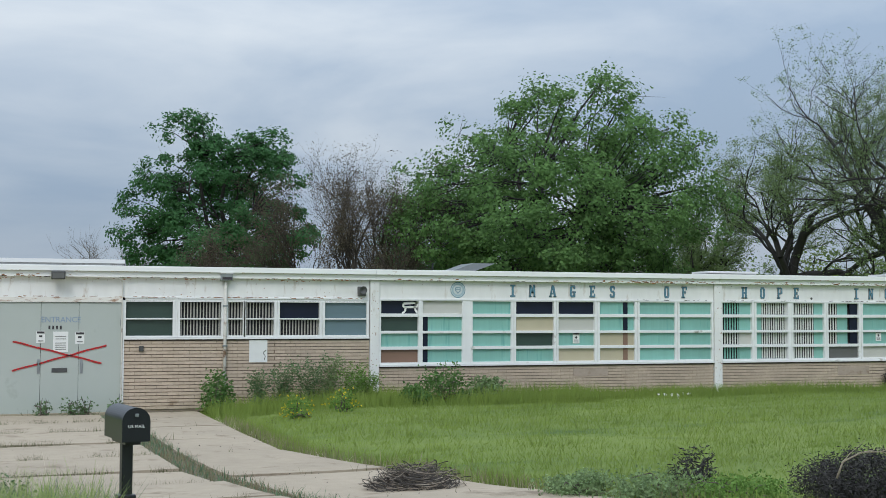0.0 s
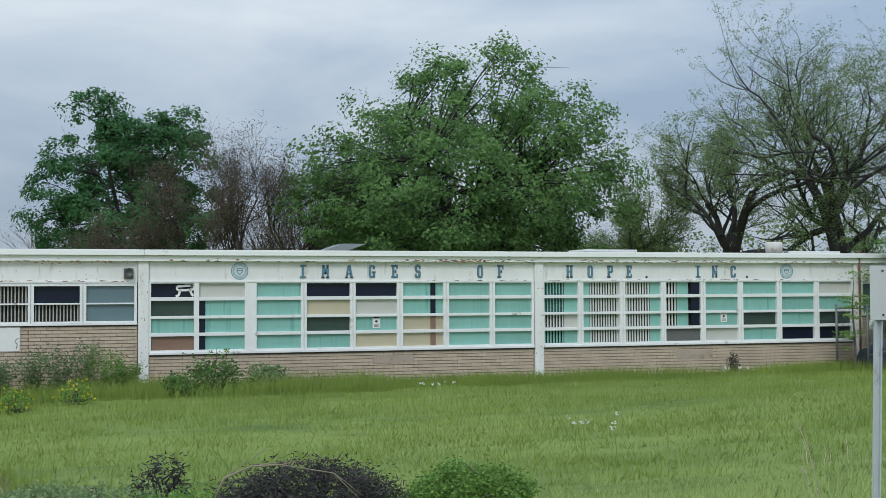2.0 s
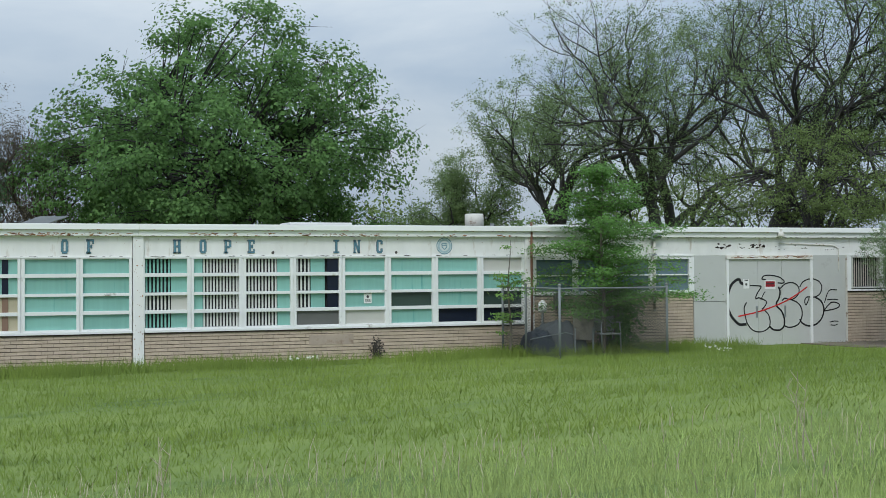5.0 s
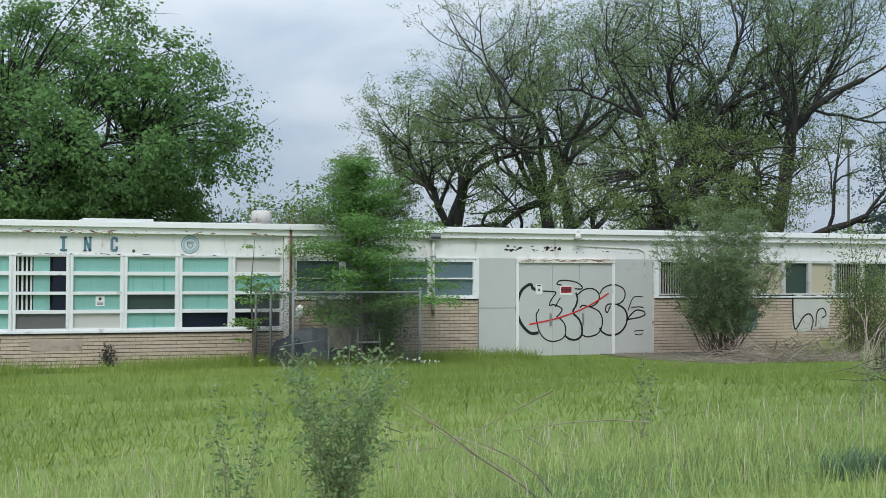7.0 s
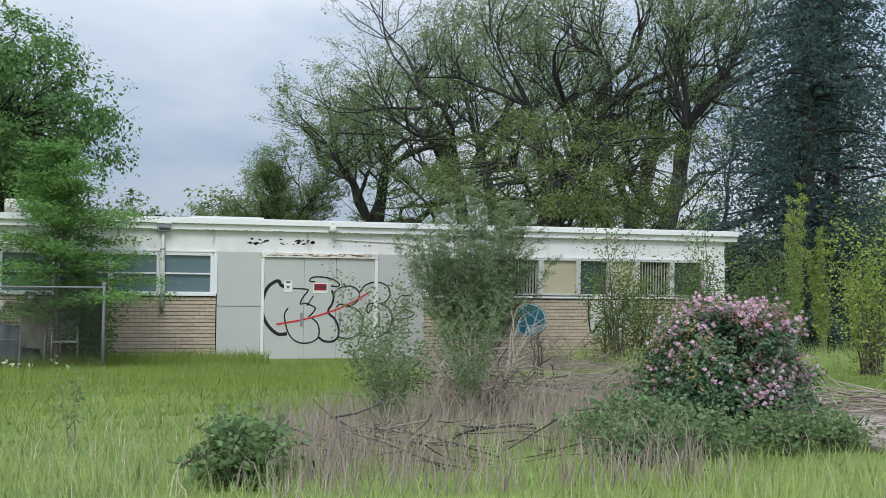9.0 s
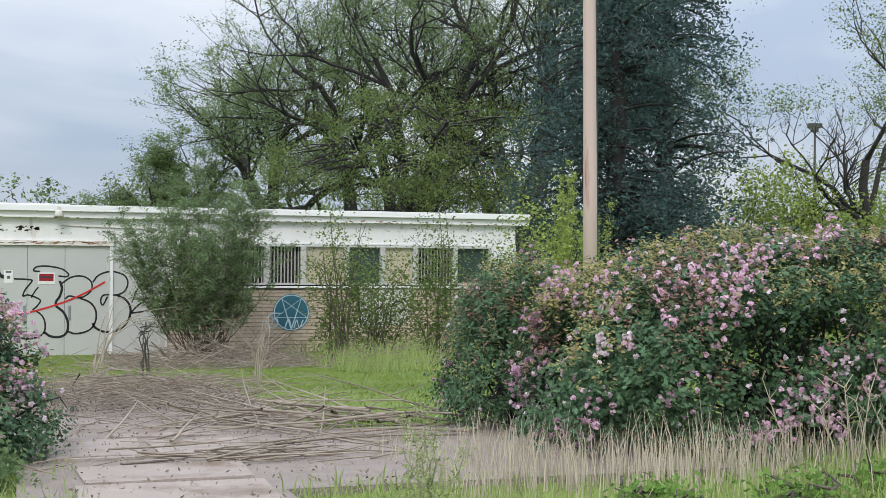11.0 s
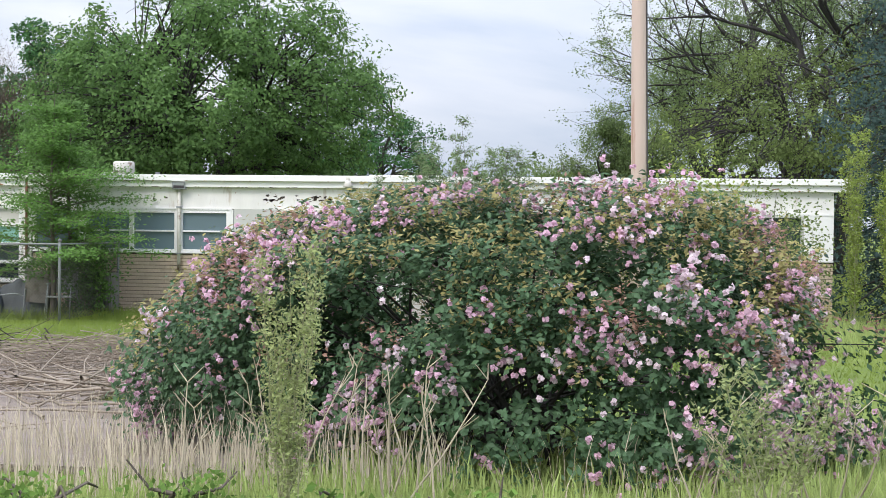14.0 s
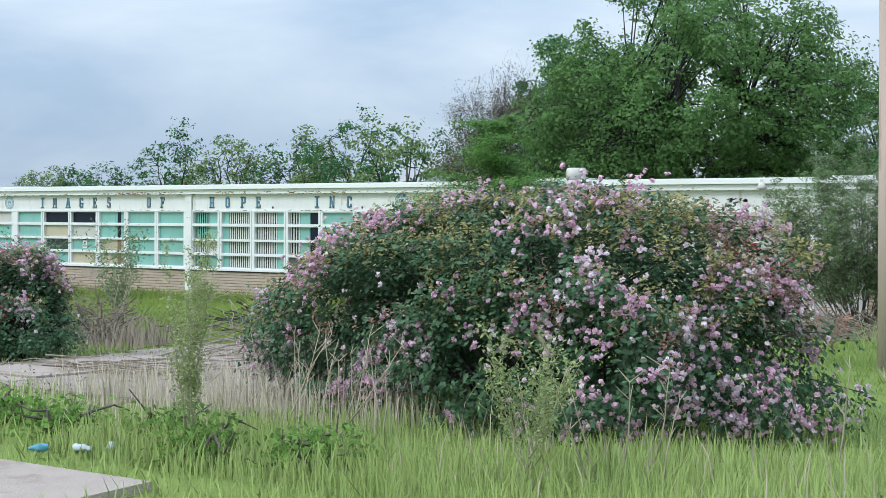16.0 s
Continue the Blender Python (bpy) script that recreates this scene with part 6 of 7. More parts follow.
for i, (x, y, h, w) in enumerate([(-2.75, -15.9, 0.5, 0.5), (-2.35, -16.3, 0.55, 0.5), (-2.7, -16.6, 0.5, 0.6), (-2.05, -16.75, 0.42, 0.4)]):
    leggy(x, y, 350 + i, h, w, M_LEAFD, 9, 900, 0.035, "rank leafy weeds beside the walk", "weed_clump", 0.1, 0.4, 18, 0.03, 1.0, 0.005, "roadside weeds")
blades("corner_stalks", 420, (-2.9, -1.55, -17.2, -15.8), 0.3, 0.62, 0.006, M_STRAW, 18, "dry stalks in the rank grass beside the walk", lean=0.4, paved=True)
blades("edge_weeds", 40000, (0.9, 5.0, -17.0, -3.0), 0.05, 0.22, 0.009, M_DRYWEED, 7, "dry weeds along the edge of the walk", keep=lambda x, y: x < 1.65 + np.maximum(0.0, -y - 8.0) * 0.25)
blades("edge_grass", 60000, (1.2, 6.0, -17.0, -0.6), 0.10, 0.26, 0.010, M_GRASS, 24, "taller grass hanging over the edge of the walk", lean=0.9, simple=True, clump=1.3, keep=lambda x, y: x < 1.95 + np.maximum(0.0, -y - 8.0) * 0.27)
blades("fringe_straw", 14000, (0.9, 5.0, -17.0, -2.0), 0.04, 0.12, 0.010, M_STRAW, 13, "dead brown fringe along the walk", lean=1.0, keep=lambda x, y: x < 1.52 + np.maximum(0.0, -y - 8.0) * 0.245)
# fallen leaves and bits on the drive and the walk
rngd = np.random.RandomState(77)
for name, n, x0, x1, y0, y1, m, label in (("leaf_litter", 1500, 26.7, 28.5, -13.9, -11.2, M_DEADB, "brown leaf litter on the drive"), ("leaf_litter", 1200, 26.7, 28.6, -18.3, -11.2, M_CANE, "pale dry litter on the drive"), ("leaf_litter", 3200, 28.2, 31.8, -4.8, -0.3, M_CANE, "dry leaf litter under the brush by the wall"), ("leaf_litter", 700, -6.0, 2.0, -17.0, -0.5, M_DEADB, "brown leaf litter on the walk")):
    lx, ly = rngd.uniform(x0, x1, n), rngd.uniform(y0, y1, n)
    lp = np.stack([lx, ly, ground_z(lx, ly) + 0.03], 1)
    solo(name, leaves_mesh(name, lp, 0.024, rngd, long=2.2), m, label, "litter", kind="stuff")


# ---- signs and lettering on the fascia ----
sign_letters = [("I", 8.23), ("M", 8.69), ("A", 9.18), ("G", 9.66), ("E", 10.15), ("S", 10.64), ("O", 12.01), ("F", 12.47),
                ("H", 14.05), ("O", 14.54), ("P", 15.01), ("E", 15.47), ("I", 17.16), ("N", 17.58), ("C", 18.05)]


def serif_glyph(ch):
    """Block letters with slab feet on a 1 x 1.6 cell, as bars (x0, x1, z0, z1)."""
    s = 0.27
    H = 1.55
    g = {
        "I": [(0.36, 0.36 + s, 0, H), (0.12, 0.88, 0, 0.16), (0.12, 0.88, H - 0.16, H)],
        "H": [(0.08, 0.08 + s, 0, H), (0.65, 0.65 + s, 0, H), (0.3, 0.7, 0.68, 0.86), (0, 0.43, 0, 0.14), (0.57, 1.0, 0, 0.14), (0, 0.43, H - 0.14, H), (0.57, 1.0, H - 0.14, H)],
        "E": [(0.12, 0.12 + s, 0, H), (0.0, 0.9, 0, 0.18), (0.0, 0.9, H - 0.18, H), (0.3, 0.68, 0.68, 0.86), (0.74, 0.9, 0.15, 0.45), (0.74, 0.9, H - 0.45, H - 0.15), (0.55, 0.68, 0.58, 0.96)],
        "F": [(0.12, 0.12 + s, 0, H), (0.0, 0.55, 0, 0.16), (0.0, 0.9, H - 0.18, H), (0.3, 0.68, 0.68, 0.86), (0.74, 0.9, H - 0.45, H - 0.15), (0.55, 0.68, 0.58, 0.96)],
        "P": [(0.12, 0.12 + s, 0, H), (0.0, 0.52, 0, 0.16), (0.0, 0.75, H - 0.18, H), (0.3, 0.75, 0.62, 0.80), (0.68, 0.95, 0.72, H - 0.08)],
        "O": [(0.08, 0.08 + s, 0.2, H - 0.2), (0.65, 0.65 + s, 0.2, H - 0.2), (0.2, 0.8, 0, 0.22), (0.2, 0.8, H - 0.22, H)],
        "C": [(0.08, 0.08 + s, 0.2, H - 0.2), (0.2, 0.8, 0, 0.22), (0.2, 0.8, H - 0.22, H), (0.68, 0.92, 0.12, 0.5), (0.68, 0.92, H - 0.5, H - 0.12)],
        "G": [(0.08, 0.08 + s, 0.2, H - 0.2), (0.2, 0.8, 0, 0.22), (0.2, 0.8, H - 0.22, H), (0.66, 0.92, 0.06, 0.75), (0.5, 1.0, 0.6, 0.76), (0.68, 0.92, H - 0.45, H - 0.12)],
        "S": [(0.12, 0.38, 0.85, H - 0.15), (0.2, 0.8, H - 0.22, H), (0.25, 0.75, 0.68, 0.90), (0.62, 0.9, 0.15, 0.72), (0.2, 0.8, 0, 0.22), (0.08, 0.3, 0.1, 0.45), (0.7, 0.9, H - 0.45, H - 0.1)],
    }
    return g.get(ch, [])


def sloped(bm, x0, z0, x1, z1, w, y0, y1):
    vs = [bm.verts.new(c) for c in ((x0, y0, z0), (x0 + w, y0, z0), (x1 + w, y0, z1), (x1, y0, z1), (x0, y1, z0), (x0 + w, y1, z0), (x1 + w, y1, z1), (x1, y1, z1))]
    for f in ((0, 1, 2, 3), (3, 2, 6, 7), (0, 4, 5, 1), (0, 3, 7, 4), (1, 5, 6, 2)):
        bm.faces.new([vs[k] for k in f])


def letter_bm(ch, y0, y1, grow):
    bm = bmesh.new()
    for a, b, c, d in serif_glyph(ch):
        box(a - grow, b + grow, y0, y1, c - grow, d + grow, bm)
    H = 1.55
    if ch == "M":
        for x in (0.06, 0.72):
            box(x - grow, x + 0.22 + grow, y0, y1, -grow, H + grow, bm)
        for x in (-0.02, 0.62):
            box(x - grow, x + 0.38 + grow, y0, y1, -grow, 0.14 + grow, bm)
        sloped(bm, 0.38 - grow, 0.5, 0.1 - grow, H, 0.24 + 2 * grow, y0, y1)
        sloped(bm, 0.38 - grow, 0.5, 0.66 - grow, H, 0.24 + 2 * grow, y0, y1)
    if ch == "N":
        for x in (0.08, 0.70):
            box(x - grow, x + 0.2 + grow, y0, y1, -grow, H + grow, bm)
        box(-0.02, 0.38, y0, y1, -grow, 0.13, bm)
        box(0.62, 1.02, y0, y1, H - 0.13, H + grow, bm)
        sloped(bm, 0.66 - grow, 0.0, 0.06 - grow, H, 0.26 + 2 * grow, y0, y1)
    if ch == "A":
        sloped(bm, 0.0 - grow, 0.0, 0.36 - grow, H, 0.22 + 2 * grow, y0, y1)
        sloped(bm, 0.74 - grow, 0.0, 0.42 - grow, H, 0.28 + 2 * grow, y0, y1)
        box(0.2, 0.75, y0, y1, 0.42, 0.58, bm)
        box(-0.06 - grow, 0.32 + grow, y0, y1, -grow, 0.13, bm)
        box(0.64 - grow, 1.08 + grow, y0, y1, -grow, 0.13, bm)
    bmesh.ops.scale(bm, vec=(0.148, 1, 0.165), verts=bm.verts)
    bmesh.ops.translate(bm, vec=(-0.074, 0, 0.012), verts=bm.verts)
    return bm


made = {}
for ch, x in sign_letters:
    if ch in made:
        copy_thing(made[ch], pose(x, 0, 2.31))
        continue
    t = thing("sign_letter", x, 0, 2.31, "weathered blue block letter %s on the white fascia" % ch, "letter", "fascia letters")
    part("letter_face", letter_bm(ch, -0.016, -0.010, 0.0), M_LETTER, t)
    # slightly larger dark copy: the letter's outline and shadow put in as colour
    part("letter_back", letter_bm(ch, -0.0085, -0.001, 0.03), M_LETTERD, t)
    made[ch] = t
for x in (15.89, 18.40):
    solo("sign_stop", lathe([(0.022, -0.004), (0.03, 0.0), (0.022, 0.012)], 12), M_LETTERD, "small round sign stud on the fascia", "sign", "fascia studs").matrix_basis = pose(x, -0.002, 2.33, 90, 0, 0)


def seal(x):
    t = thing("round_seal", x, -0.002, 2.46, "round blue and white painted seal on the fascia", "sign", "painted seals")
    def disc(r0, r1, y):
        bm = bmesh.new()
        n = 28
        o = [bm.verts.new((r1 * math.cos(2 * math.pi * k / n), y, r1 * math.sin(2 * math.pi * k / n))) for k in range(n)]
        if r0 <= 0:
            bm.faces.new(o)
        else:
            i = [bm.verts.new((r0 * math.cos(2 * math.pi * k / n), y, r0 * math.sin(2 * math.pi * k / n))) for k in range(n)]
            for k in range(n):
                bm.faces.new((o[k], o[(k + 1) % n], i[(k + 1) % n], i[k]))
        return bm
    part("disc", disc(0, 0.172, -0.003), mat("pale_seal_ground", (0.66, 0.70, 0.70), 0.6, 0.15, 14.0), t)
    part("outer_ring", disc(0.155, 0.17, -0.005), M_LETTER, t)
    part("word_band", disc(0.105, 0.142, -0.006), mat("seal_blue_band", (0.40, 0.52, 0.58), 0.6, 0.4, 45.0), t)
    part("shield", stroke([(-0.055, 0.045), (0.055, 0.045), (0.05, -0.02), (0, -0.075), (-0.05, -0.02), (-0.055, 0.045)], 0.018, 0, 0.007), M_LETTER, t)
    part("shield_bar", stroke([(-0.045, 0.012), (0.045, 0.012)], 0.014, 0, 0.0075), M_LETTER, t)


seal(6.96)
seal(19.43)


def window_notice(x, z):
    t = thing("window_notice", x, 0.03, z, "white warning notice taped inside the window", "notice", "window notices")
    part("sheet", box(-0.08, 0.08, -0.006, -0.002, -0.12, 0.12), M_PAPER, t)
    part("heading_bar", box(-0.07, 0.07, -0.009, -0.0065, 0.075, 0.108), M_DARKMARK, t)
    part("symbol", lathe([(0.0, 0), (0.028, 0.0), (0.0, 0.002)], 10), M_DARKMARK, t).matrix_basis = pose(0, -0.0065, 0.012, 90, 0, 0)
    for k in range(3):
        part("text_bar", box(-0.055, 0.055, -0.009, -0.0065, -0.05 - 0.022 * k, -0.04 - 0.022 * k), M_GREYP, t)


window_notice(9.76, 1.42)
window_notice(17.81, 1.44)

# white graffiti animal outline and broken pane marks in the first bay
t = thing("window_paint", 5.75, 0.03, 2.0, "white spray-painted shape on a dark pane", "graffiti")
for pts in ([(0.0, 0.16), (0.28, 0.17), (0.30, 0.10), (0.02, 0.09), (0.0, 0.16)], [(0.05, 0.1), (0.03, 0.0), (-0.03, -0.04)], [(0.24, 0.1), (0.27, 0.02), (0.31, -0.03)], [(0.26, 0.16), (0.34, 0.2)]):
    part("painted_line", stroke(spline(pts, 4), 0.045, 0, 0.004), M_PAPER, t)

# ---- fittings on the front ----
def downspout(x, z0, label):
    t = thing("downspout", x, -0.06, z0, label, "downspout", "downspouts")
    part("pipe", tube([(0, 0, 0), (0, 0, 2.64 - z0)], 0.032, 10), M_PIPEW, t, smooth=True)
    h = part("rain_head", box(-0.11, 0.13, -0.09, 0.05, 2.60 - z0, 2.74 - z0, bevel=0.01), M_GALV, t)
    part("rain_lip", box(-0.125, 0.145, -0.105, 0.055, 2.742 - z0, 2.79 - z0, bevel=0.005), M_TRIM, h)
    part("dark_outlet", box(-0.08, 0.12, -0.094, -0.0905, 2.62 - z0, 2.67 - z0), M_DARKMARK, h)
    for z in (0.35, 1.2, 2.0):
        if z < 2.4 - z0:
            part("bracket", box(-0.045, 0.045, -0.036, 0.05, z, z + 0.03), M_GALV, t)


downspout(1.97, 0.08, "rust-stained white downspout with a rain head")
downspout(24.24, 1.06, "broken white downspout ending above the ground")
solo("standing_pipe", tube([(21.33, -0.09, 0.28), (21.33, -0.09, 2.95)], 0.025, 10), M_PIPER, "rusty pipe up the white pier", "pipe", smooth=True)
solo("wall_conduit", tube([(-1.15, -0.125, 2.65), (-0.15, -0.125, 2.64), (-0.05, -0.05, 2.56), (-0.045, -0.045, 2.1), (-0.045, -0.045, 0.1)], 0.016, 8), M_PIPEW, "thin painted conduit along the fascia", "conduit")
t = thing("wall_lamp", -1.26, -0.16, 2.62, "dark boxy floodlight on the roof edge", "lamp", "wall lamps")
part("housing", box(-0.13, 0.12, -0.14, 0.03, -0.03, 0.13, bevel=0.015), M_DARKMETAL, t)
part("lens", box(-0.11, 0.10, -0.146, -0.1405, -0.01, 0.09), M_GREYP, t)
t = thing("alarm_horn", 4.82, -0.02, 2.40, "round alarm horn in a dark wall box", "alarm", "")
part("back_box", box(-0.09, 0.09, -0.03, 0.02, -0.09, 0.11, bevel=0.01), M_GREYP, t)
part("horn", lathe([(0.03, 0), (0.045, 0.03), (0.085, 0.09), (0.08, 0.09), (0.03, 0.05)], 18), M_DARKMETAL, t, smooth=True).matrix_basis = pose(0, -0.03, 0.03, 90, 0, 0)
t = thing("wall_lamp", 27.4, -0.16, 2.72, "small white conical lamp on the roof edge", "lamp", "wall lamps")
part("shade", lathe([(0.03, 0.06), (0.05, 0.05), (0.09, -0.05), (0.085, -0.055), (0.04, 0.03)], 16), M_PIPEW, t, smooth=True)
part("neck", box(-0.03, 0.03, -0.02, 0.06, 0.05, 0.12, bevel=0.005), M_PIPEW, t)
solo("wall_conduit", tube([(27.45, -0.01, 2.52), (28.9, -0.012, 2.47), (29.05, -0.012, 2.40), (29.06, -0.012, 1.9)], 0.014, 8), M_PIPEW, "painted conduit over the doors", "conduit")
t = thing("sign_board", 2.655, -0.01, 1.2, "blank white board fixed to the brick wall", "sign")
part("board", box(-0.185, 0.185, -0.015, 0.0, -0.245, 0.245, bevel=0.003), M_PAPER, t)
part("scribble", stroke(spline([(0.12, -0.2), (0.14, -0.12), (0.10, -0.05), (0.16, 0.0)], 5), 0.012, -0.015, 0.003), M_DARKMARK, t)
t = thing("wall_outlet", 0.33, -0.012, 1.24, "small dark outlet box on the brick", "outlet")
part("outlet_box", box(-0.045, 0.045, -0.04, 0.0, -0.05, 0.06, bevel=0.006), M_DARKMETAL, t)
# repaired brick patches
for x, z, w, h in ((10.1, 0.66, 0.85, 0.17), (17.05, 0.62, 0.9, 0.2)):
    solo("brick_patch", box(x - w / 2, x + w / 2, -0.016, 0.0, z - h / 2, z + h / 2, bevel=0.003), mat("grey_patch_mortar", (0.42, 0.34, 0.28), 0.9, 0.25, 12.0, (0.3, 0.22, 0.17), 0.4, 6.0), "patched area of paler brick under the windows", "patch", "brick patches")
shrub("wall_weed", 17.95, -0.15, 401, 0.42, 0.28, 0.2, M_DEADB, 260, 0.05, "withered brown weed on the brick sill", "weeds", "", 8, M_DEADB, 0.2)

# painted star disc and tag on the right-hand brick
t = thing("star_graffiti", 31.53, -0.016, 0.98, "blue disc with a pale star sprayed on the brick", "graffiti")
bm = bmesh.new()
bm.faces.new([bm.verts.new((0.34 * math.cos(2 * math.pi * k / 26), -0.003, 0.34 * math.sin(2 * math.pi * k / 26))) for k in range(26)])
part("disc", bm, M_TEALP, t)
star = [(0.31 * math.sin(2 * math.pi * k * 2 / 5), -0.31 * math.cos(2 * math.pi * k * 2 / 5)) for k in range(6)]
part("star", stroke(star, 0.028, 0, 0.006), M_LTBLUE, t)
part("ring", stroke([(0.32 * math.sin(2 * math.pi * k / 24), 0.32 * math.cos(2 * math.pi * k / 24)) for k in range(25)], 0.018, 0, 0.0065), M_LTBLUE, t)
for k, pts in enumerate(([(-0.20, -0.02), (-0.36, -0.02), (-0.46, -0.14), (-0.40, -0.27), (-0.27, -0.24), (-0.26, -0.13), (-0.35, -0.12), (-0.35, -0.19)], [(-0.12, -0.28), (-0.05, -0.12), (0.0, -0.28)], [(0.05, -0.28), (0.1, -0.14), (0.15, -0.28), (0.22, -0.14)])):
    part("tag_line", stroke(spline(pts, 4), 0.022, 0, 0.008 + 0.001 * k), M_LTBLUE, t)
t = thing("wall_tag", 33.3, -0.016, 1.08, "big white sprayed field with a black tag on the brick", "graffiti")
part("white_field", stroke([(-0.48, 0.02), (-0.25, 0.0), (0.1, 0.04), (0.5, 0.0)], [0.72, 0.86, 0.80, 0.66], 0, 0.003), M_PALE, t)
part("black_line", stroke(spline([(-0.5, 0.42), (-0.48, -0.1), (-0.42, -0.36), (-0.22, -0.10), (-0.05, -0.02), (0.05, -0.16), (0.0, -0.38)], 5), 0.035, 0, 0.006), M_BLACKP, t)
part("black_line", stroke(spline([(0.12, -0.30), (0.16, 0.02), (0.32, 0.10), (0.40, -0.04), (0.28, -0.12)], 5), 0.03, 0, 0.006), M_BLACKP, t)
part("black_line", stroke(spline([(-0.44, 0.34), (-0.1, 0.40), (0.3, 0.36)], 5), 0.018, 0, 0.006), M_BLACKP, t)

# ---- on the roof ----
t = thing("roof_vent", 21.68, 4.0, 2.79, "galvanised roof vent with a flat cap", "vent")
part("shaft", lathe([(0.20, 0), (0.20, 0.24)], 18), M_GALV, t, smooth=True)
part("cap", lathe([(0.21, 0.22), (0.225, 0.23), (0.225, 0.49), (0.20, 0.51), (0.02, 0.515)], 18), M_PIPEW, t, smooth=True)
t = thing("vent_pipe", 22.3, 4.4, 2.79, "thin roof vent pipe", "pipe")
part("pipe", tube([(0, 0, 0), (0, 0, 0.3)], 0.05, 10), M_GALV, t)
t = thing("roof_hatch", 11.9, 13.6, 2.79, "tilted sheet metal roof hatch", "hatch")
bm = bmesh.new()
sloped(bm, -0.75, 0.35, 0.35, 0.75, 0.75, -0.6, 0.6)
part("sheet", bm, M_GALV, t)
part("curb", box(-0.7, 1.1, -0.6, 0.6, 0.0, 0.34), M_DKJUNK, t)
part("crank", tube([(-0.85, 0, 0.0), (-0.85, 0, 0.75)], 0.03, 6), M_DKJUNK, t)
t = thing("skylight", 19.2, 9.0, 2.79, "low white roof skylight curb", "skylight")
part("curb", box(-0.9, 0.7, -0.5, 0.5, 0.0, 0.38, bevel=0.01), M_WHITE, t)
part("lid", box(-0.95, 0.75, -0.55, 0.55, 0.385, 0.45, bevel=0.01), M_TRIM, t)
t = thing("skylight", 27.0, 10.5, 2.79, "low white roof skylight curb", "skylight")
part("curb", box(-0.9, 0.9, -0.5, 0.5, 0.0, 0.42, bevel=0.01), M_WHITE, t)
part("lid", box(-0.95, 0.95, -0.55, 0.55, 0.425, 0.49, bevel=0.01), M_TRIM, t)

# ---- fenced yard ----
fence = thing("fence", 21.0, -2.0, 0.0, "rusty chain-link fence round a small yard", "fence")
FX, FY = -21.0, 2.0
posts = [(20.65, -0.14), (20.68, -1.24), (20.73, -2.68), (23.05, -2.62), (23.12, -0.14)]
for x, y in posts:
    z0 = gz(x, y)
    p = part("post", tube([(x + FX, y + FY, z0 - 0.1), (x + FX, y + FY, 1.66)], 0.026, 8), M_FENCE, fence, smooth=True)
    part("post_cap", lathe([(0.034, 0), (0.036, 0.02), (0.012, 0.05)], 8, at=(x + FX, y + FY, 1.655)), M_FENCE, p)
for a, b in zip(posts, posts[1:]):
    part("top_rail", tube([(a[0] + FX, a[1] + FY, 1.61), (b[0] + FX, b[1] + FY, 1.61)], 0.018, 6), M_FENCE, fence)
    L = math.dist(a, b)
    segs = []
    zb, n = gz(*a) + 0.03, int((L + 1.5) / 0.055)
    for i in range(n):
        s = -1.5 + i * 0.055
        for sg_ in (1, -1):
            u0, u1 = s, s + (1.6 - zb)
            f0, f1 = max(0.0, -u0 / (u1 - u0)), min(1.0, (L - u0) / (u1 - u0))
            if f1 > f0:
                q = []
                for f in (f0, f1):
                    u = u0 + (u1 - u0) * f
                    z = zb + (1.6 - zb) * (f if sg_ > 0 else 1 - f)
                    q.append(np.array([a[0] + (b[0] - a[0]) * u / L + FX, a[1] + (b[1] - a[1]) * u / L + FY, z]))
                segs.append((q[0], q[1], 0.0023, 0.0023, 3))
    tagged(part("chain_link", tubes_mesh("chain_link", segs), M_DARKMETAL, fence), kind="stuff")
# clutter in the yard
def crumpled(w, d, h, seed, nx=20, ny=12):
    """A sheet thrown over something: a sagging top with folds that fall to the ground."""
    bm = bmesh.new()
    bmesh.ops.create_grid(bm, x_segments=nx, y_segments=ny, size=0.5, matrix=Matrix.Diagonal((w, d, 1, 1)))
    for v in bm.verts:
        r = max(abs(v.co.x) / (w / 2), abs(v.co.y) / (d / 2))
        fold = 0.16 * noise.noise(Vector((v.co.x * 6, v.co.y * 6, seed))) + 0.08 * noise.noise(Vector((v.co.x * 15, v.co.y * 15, seed)))
        v.co.z = max(0.015, h * (1 - r ** 4) + h * fold)
        v.co.x *= 1 + 0.15 * fold
    return bm


t = thing("covered_heap", 21.1, -0.85, gz(21.1, -0.85), "dark blue tarpaulin thrown over junk in the yard", "tarpaulin")
part("tarp", crumpled(0.6, 0.7, 0.46, 3), mat("dark_blue_tarp", (0.035, 0.045, 0.065), 0.5, 0.3, 5.0, bump=0.4, bump_scale=14), t, smooth=True)
part("tie_cord", tube([(-0.3, -0.3, 0.30), (0.0, -0.36, 0.36), (0.5, -0.30, 0.42), (0.95, -0.22, 0.30)], 0.012, 6), M_GALV, t, smooth=True)
t = thing("covered_heap", 21.6, -0.75, gz(21.6, -0.75), "grey tarpaulin slumped over dark junk in the yard", "tarpaulin")
part("tarp", crumpled(1.1, 0.7, 0.62, 8), M_TARP, t, smooth=True)
t = thing("leaning_panel", 21.97, -1.2, gz(21.97, -1.2), "taupe weathered board leaning in the fenced yard", "panel")
bm = box(-0.23, 0.23, -0.012, 0.012, 0.26, 0.84, bevel=0.004)
bmesh.ops.rotate(bm, verts=bm.verts, cent=(0, 0, 0), matrix=Matrix.Rotation(radians(4), 3, "Y") @ Matrix.Rotation(radians(-9), 3, "X"))
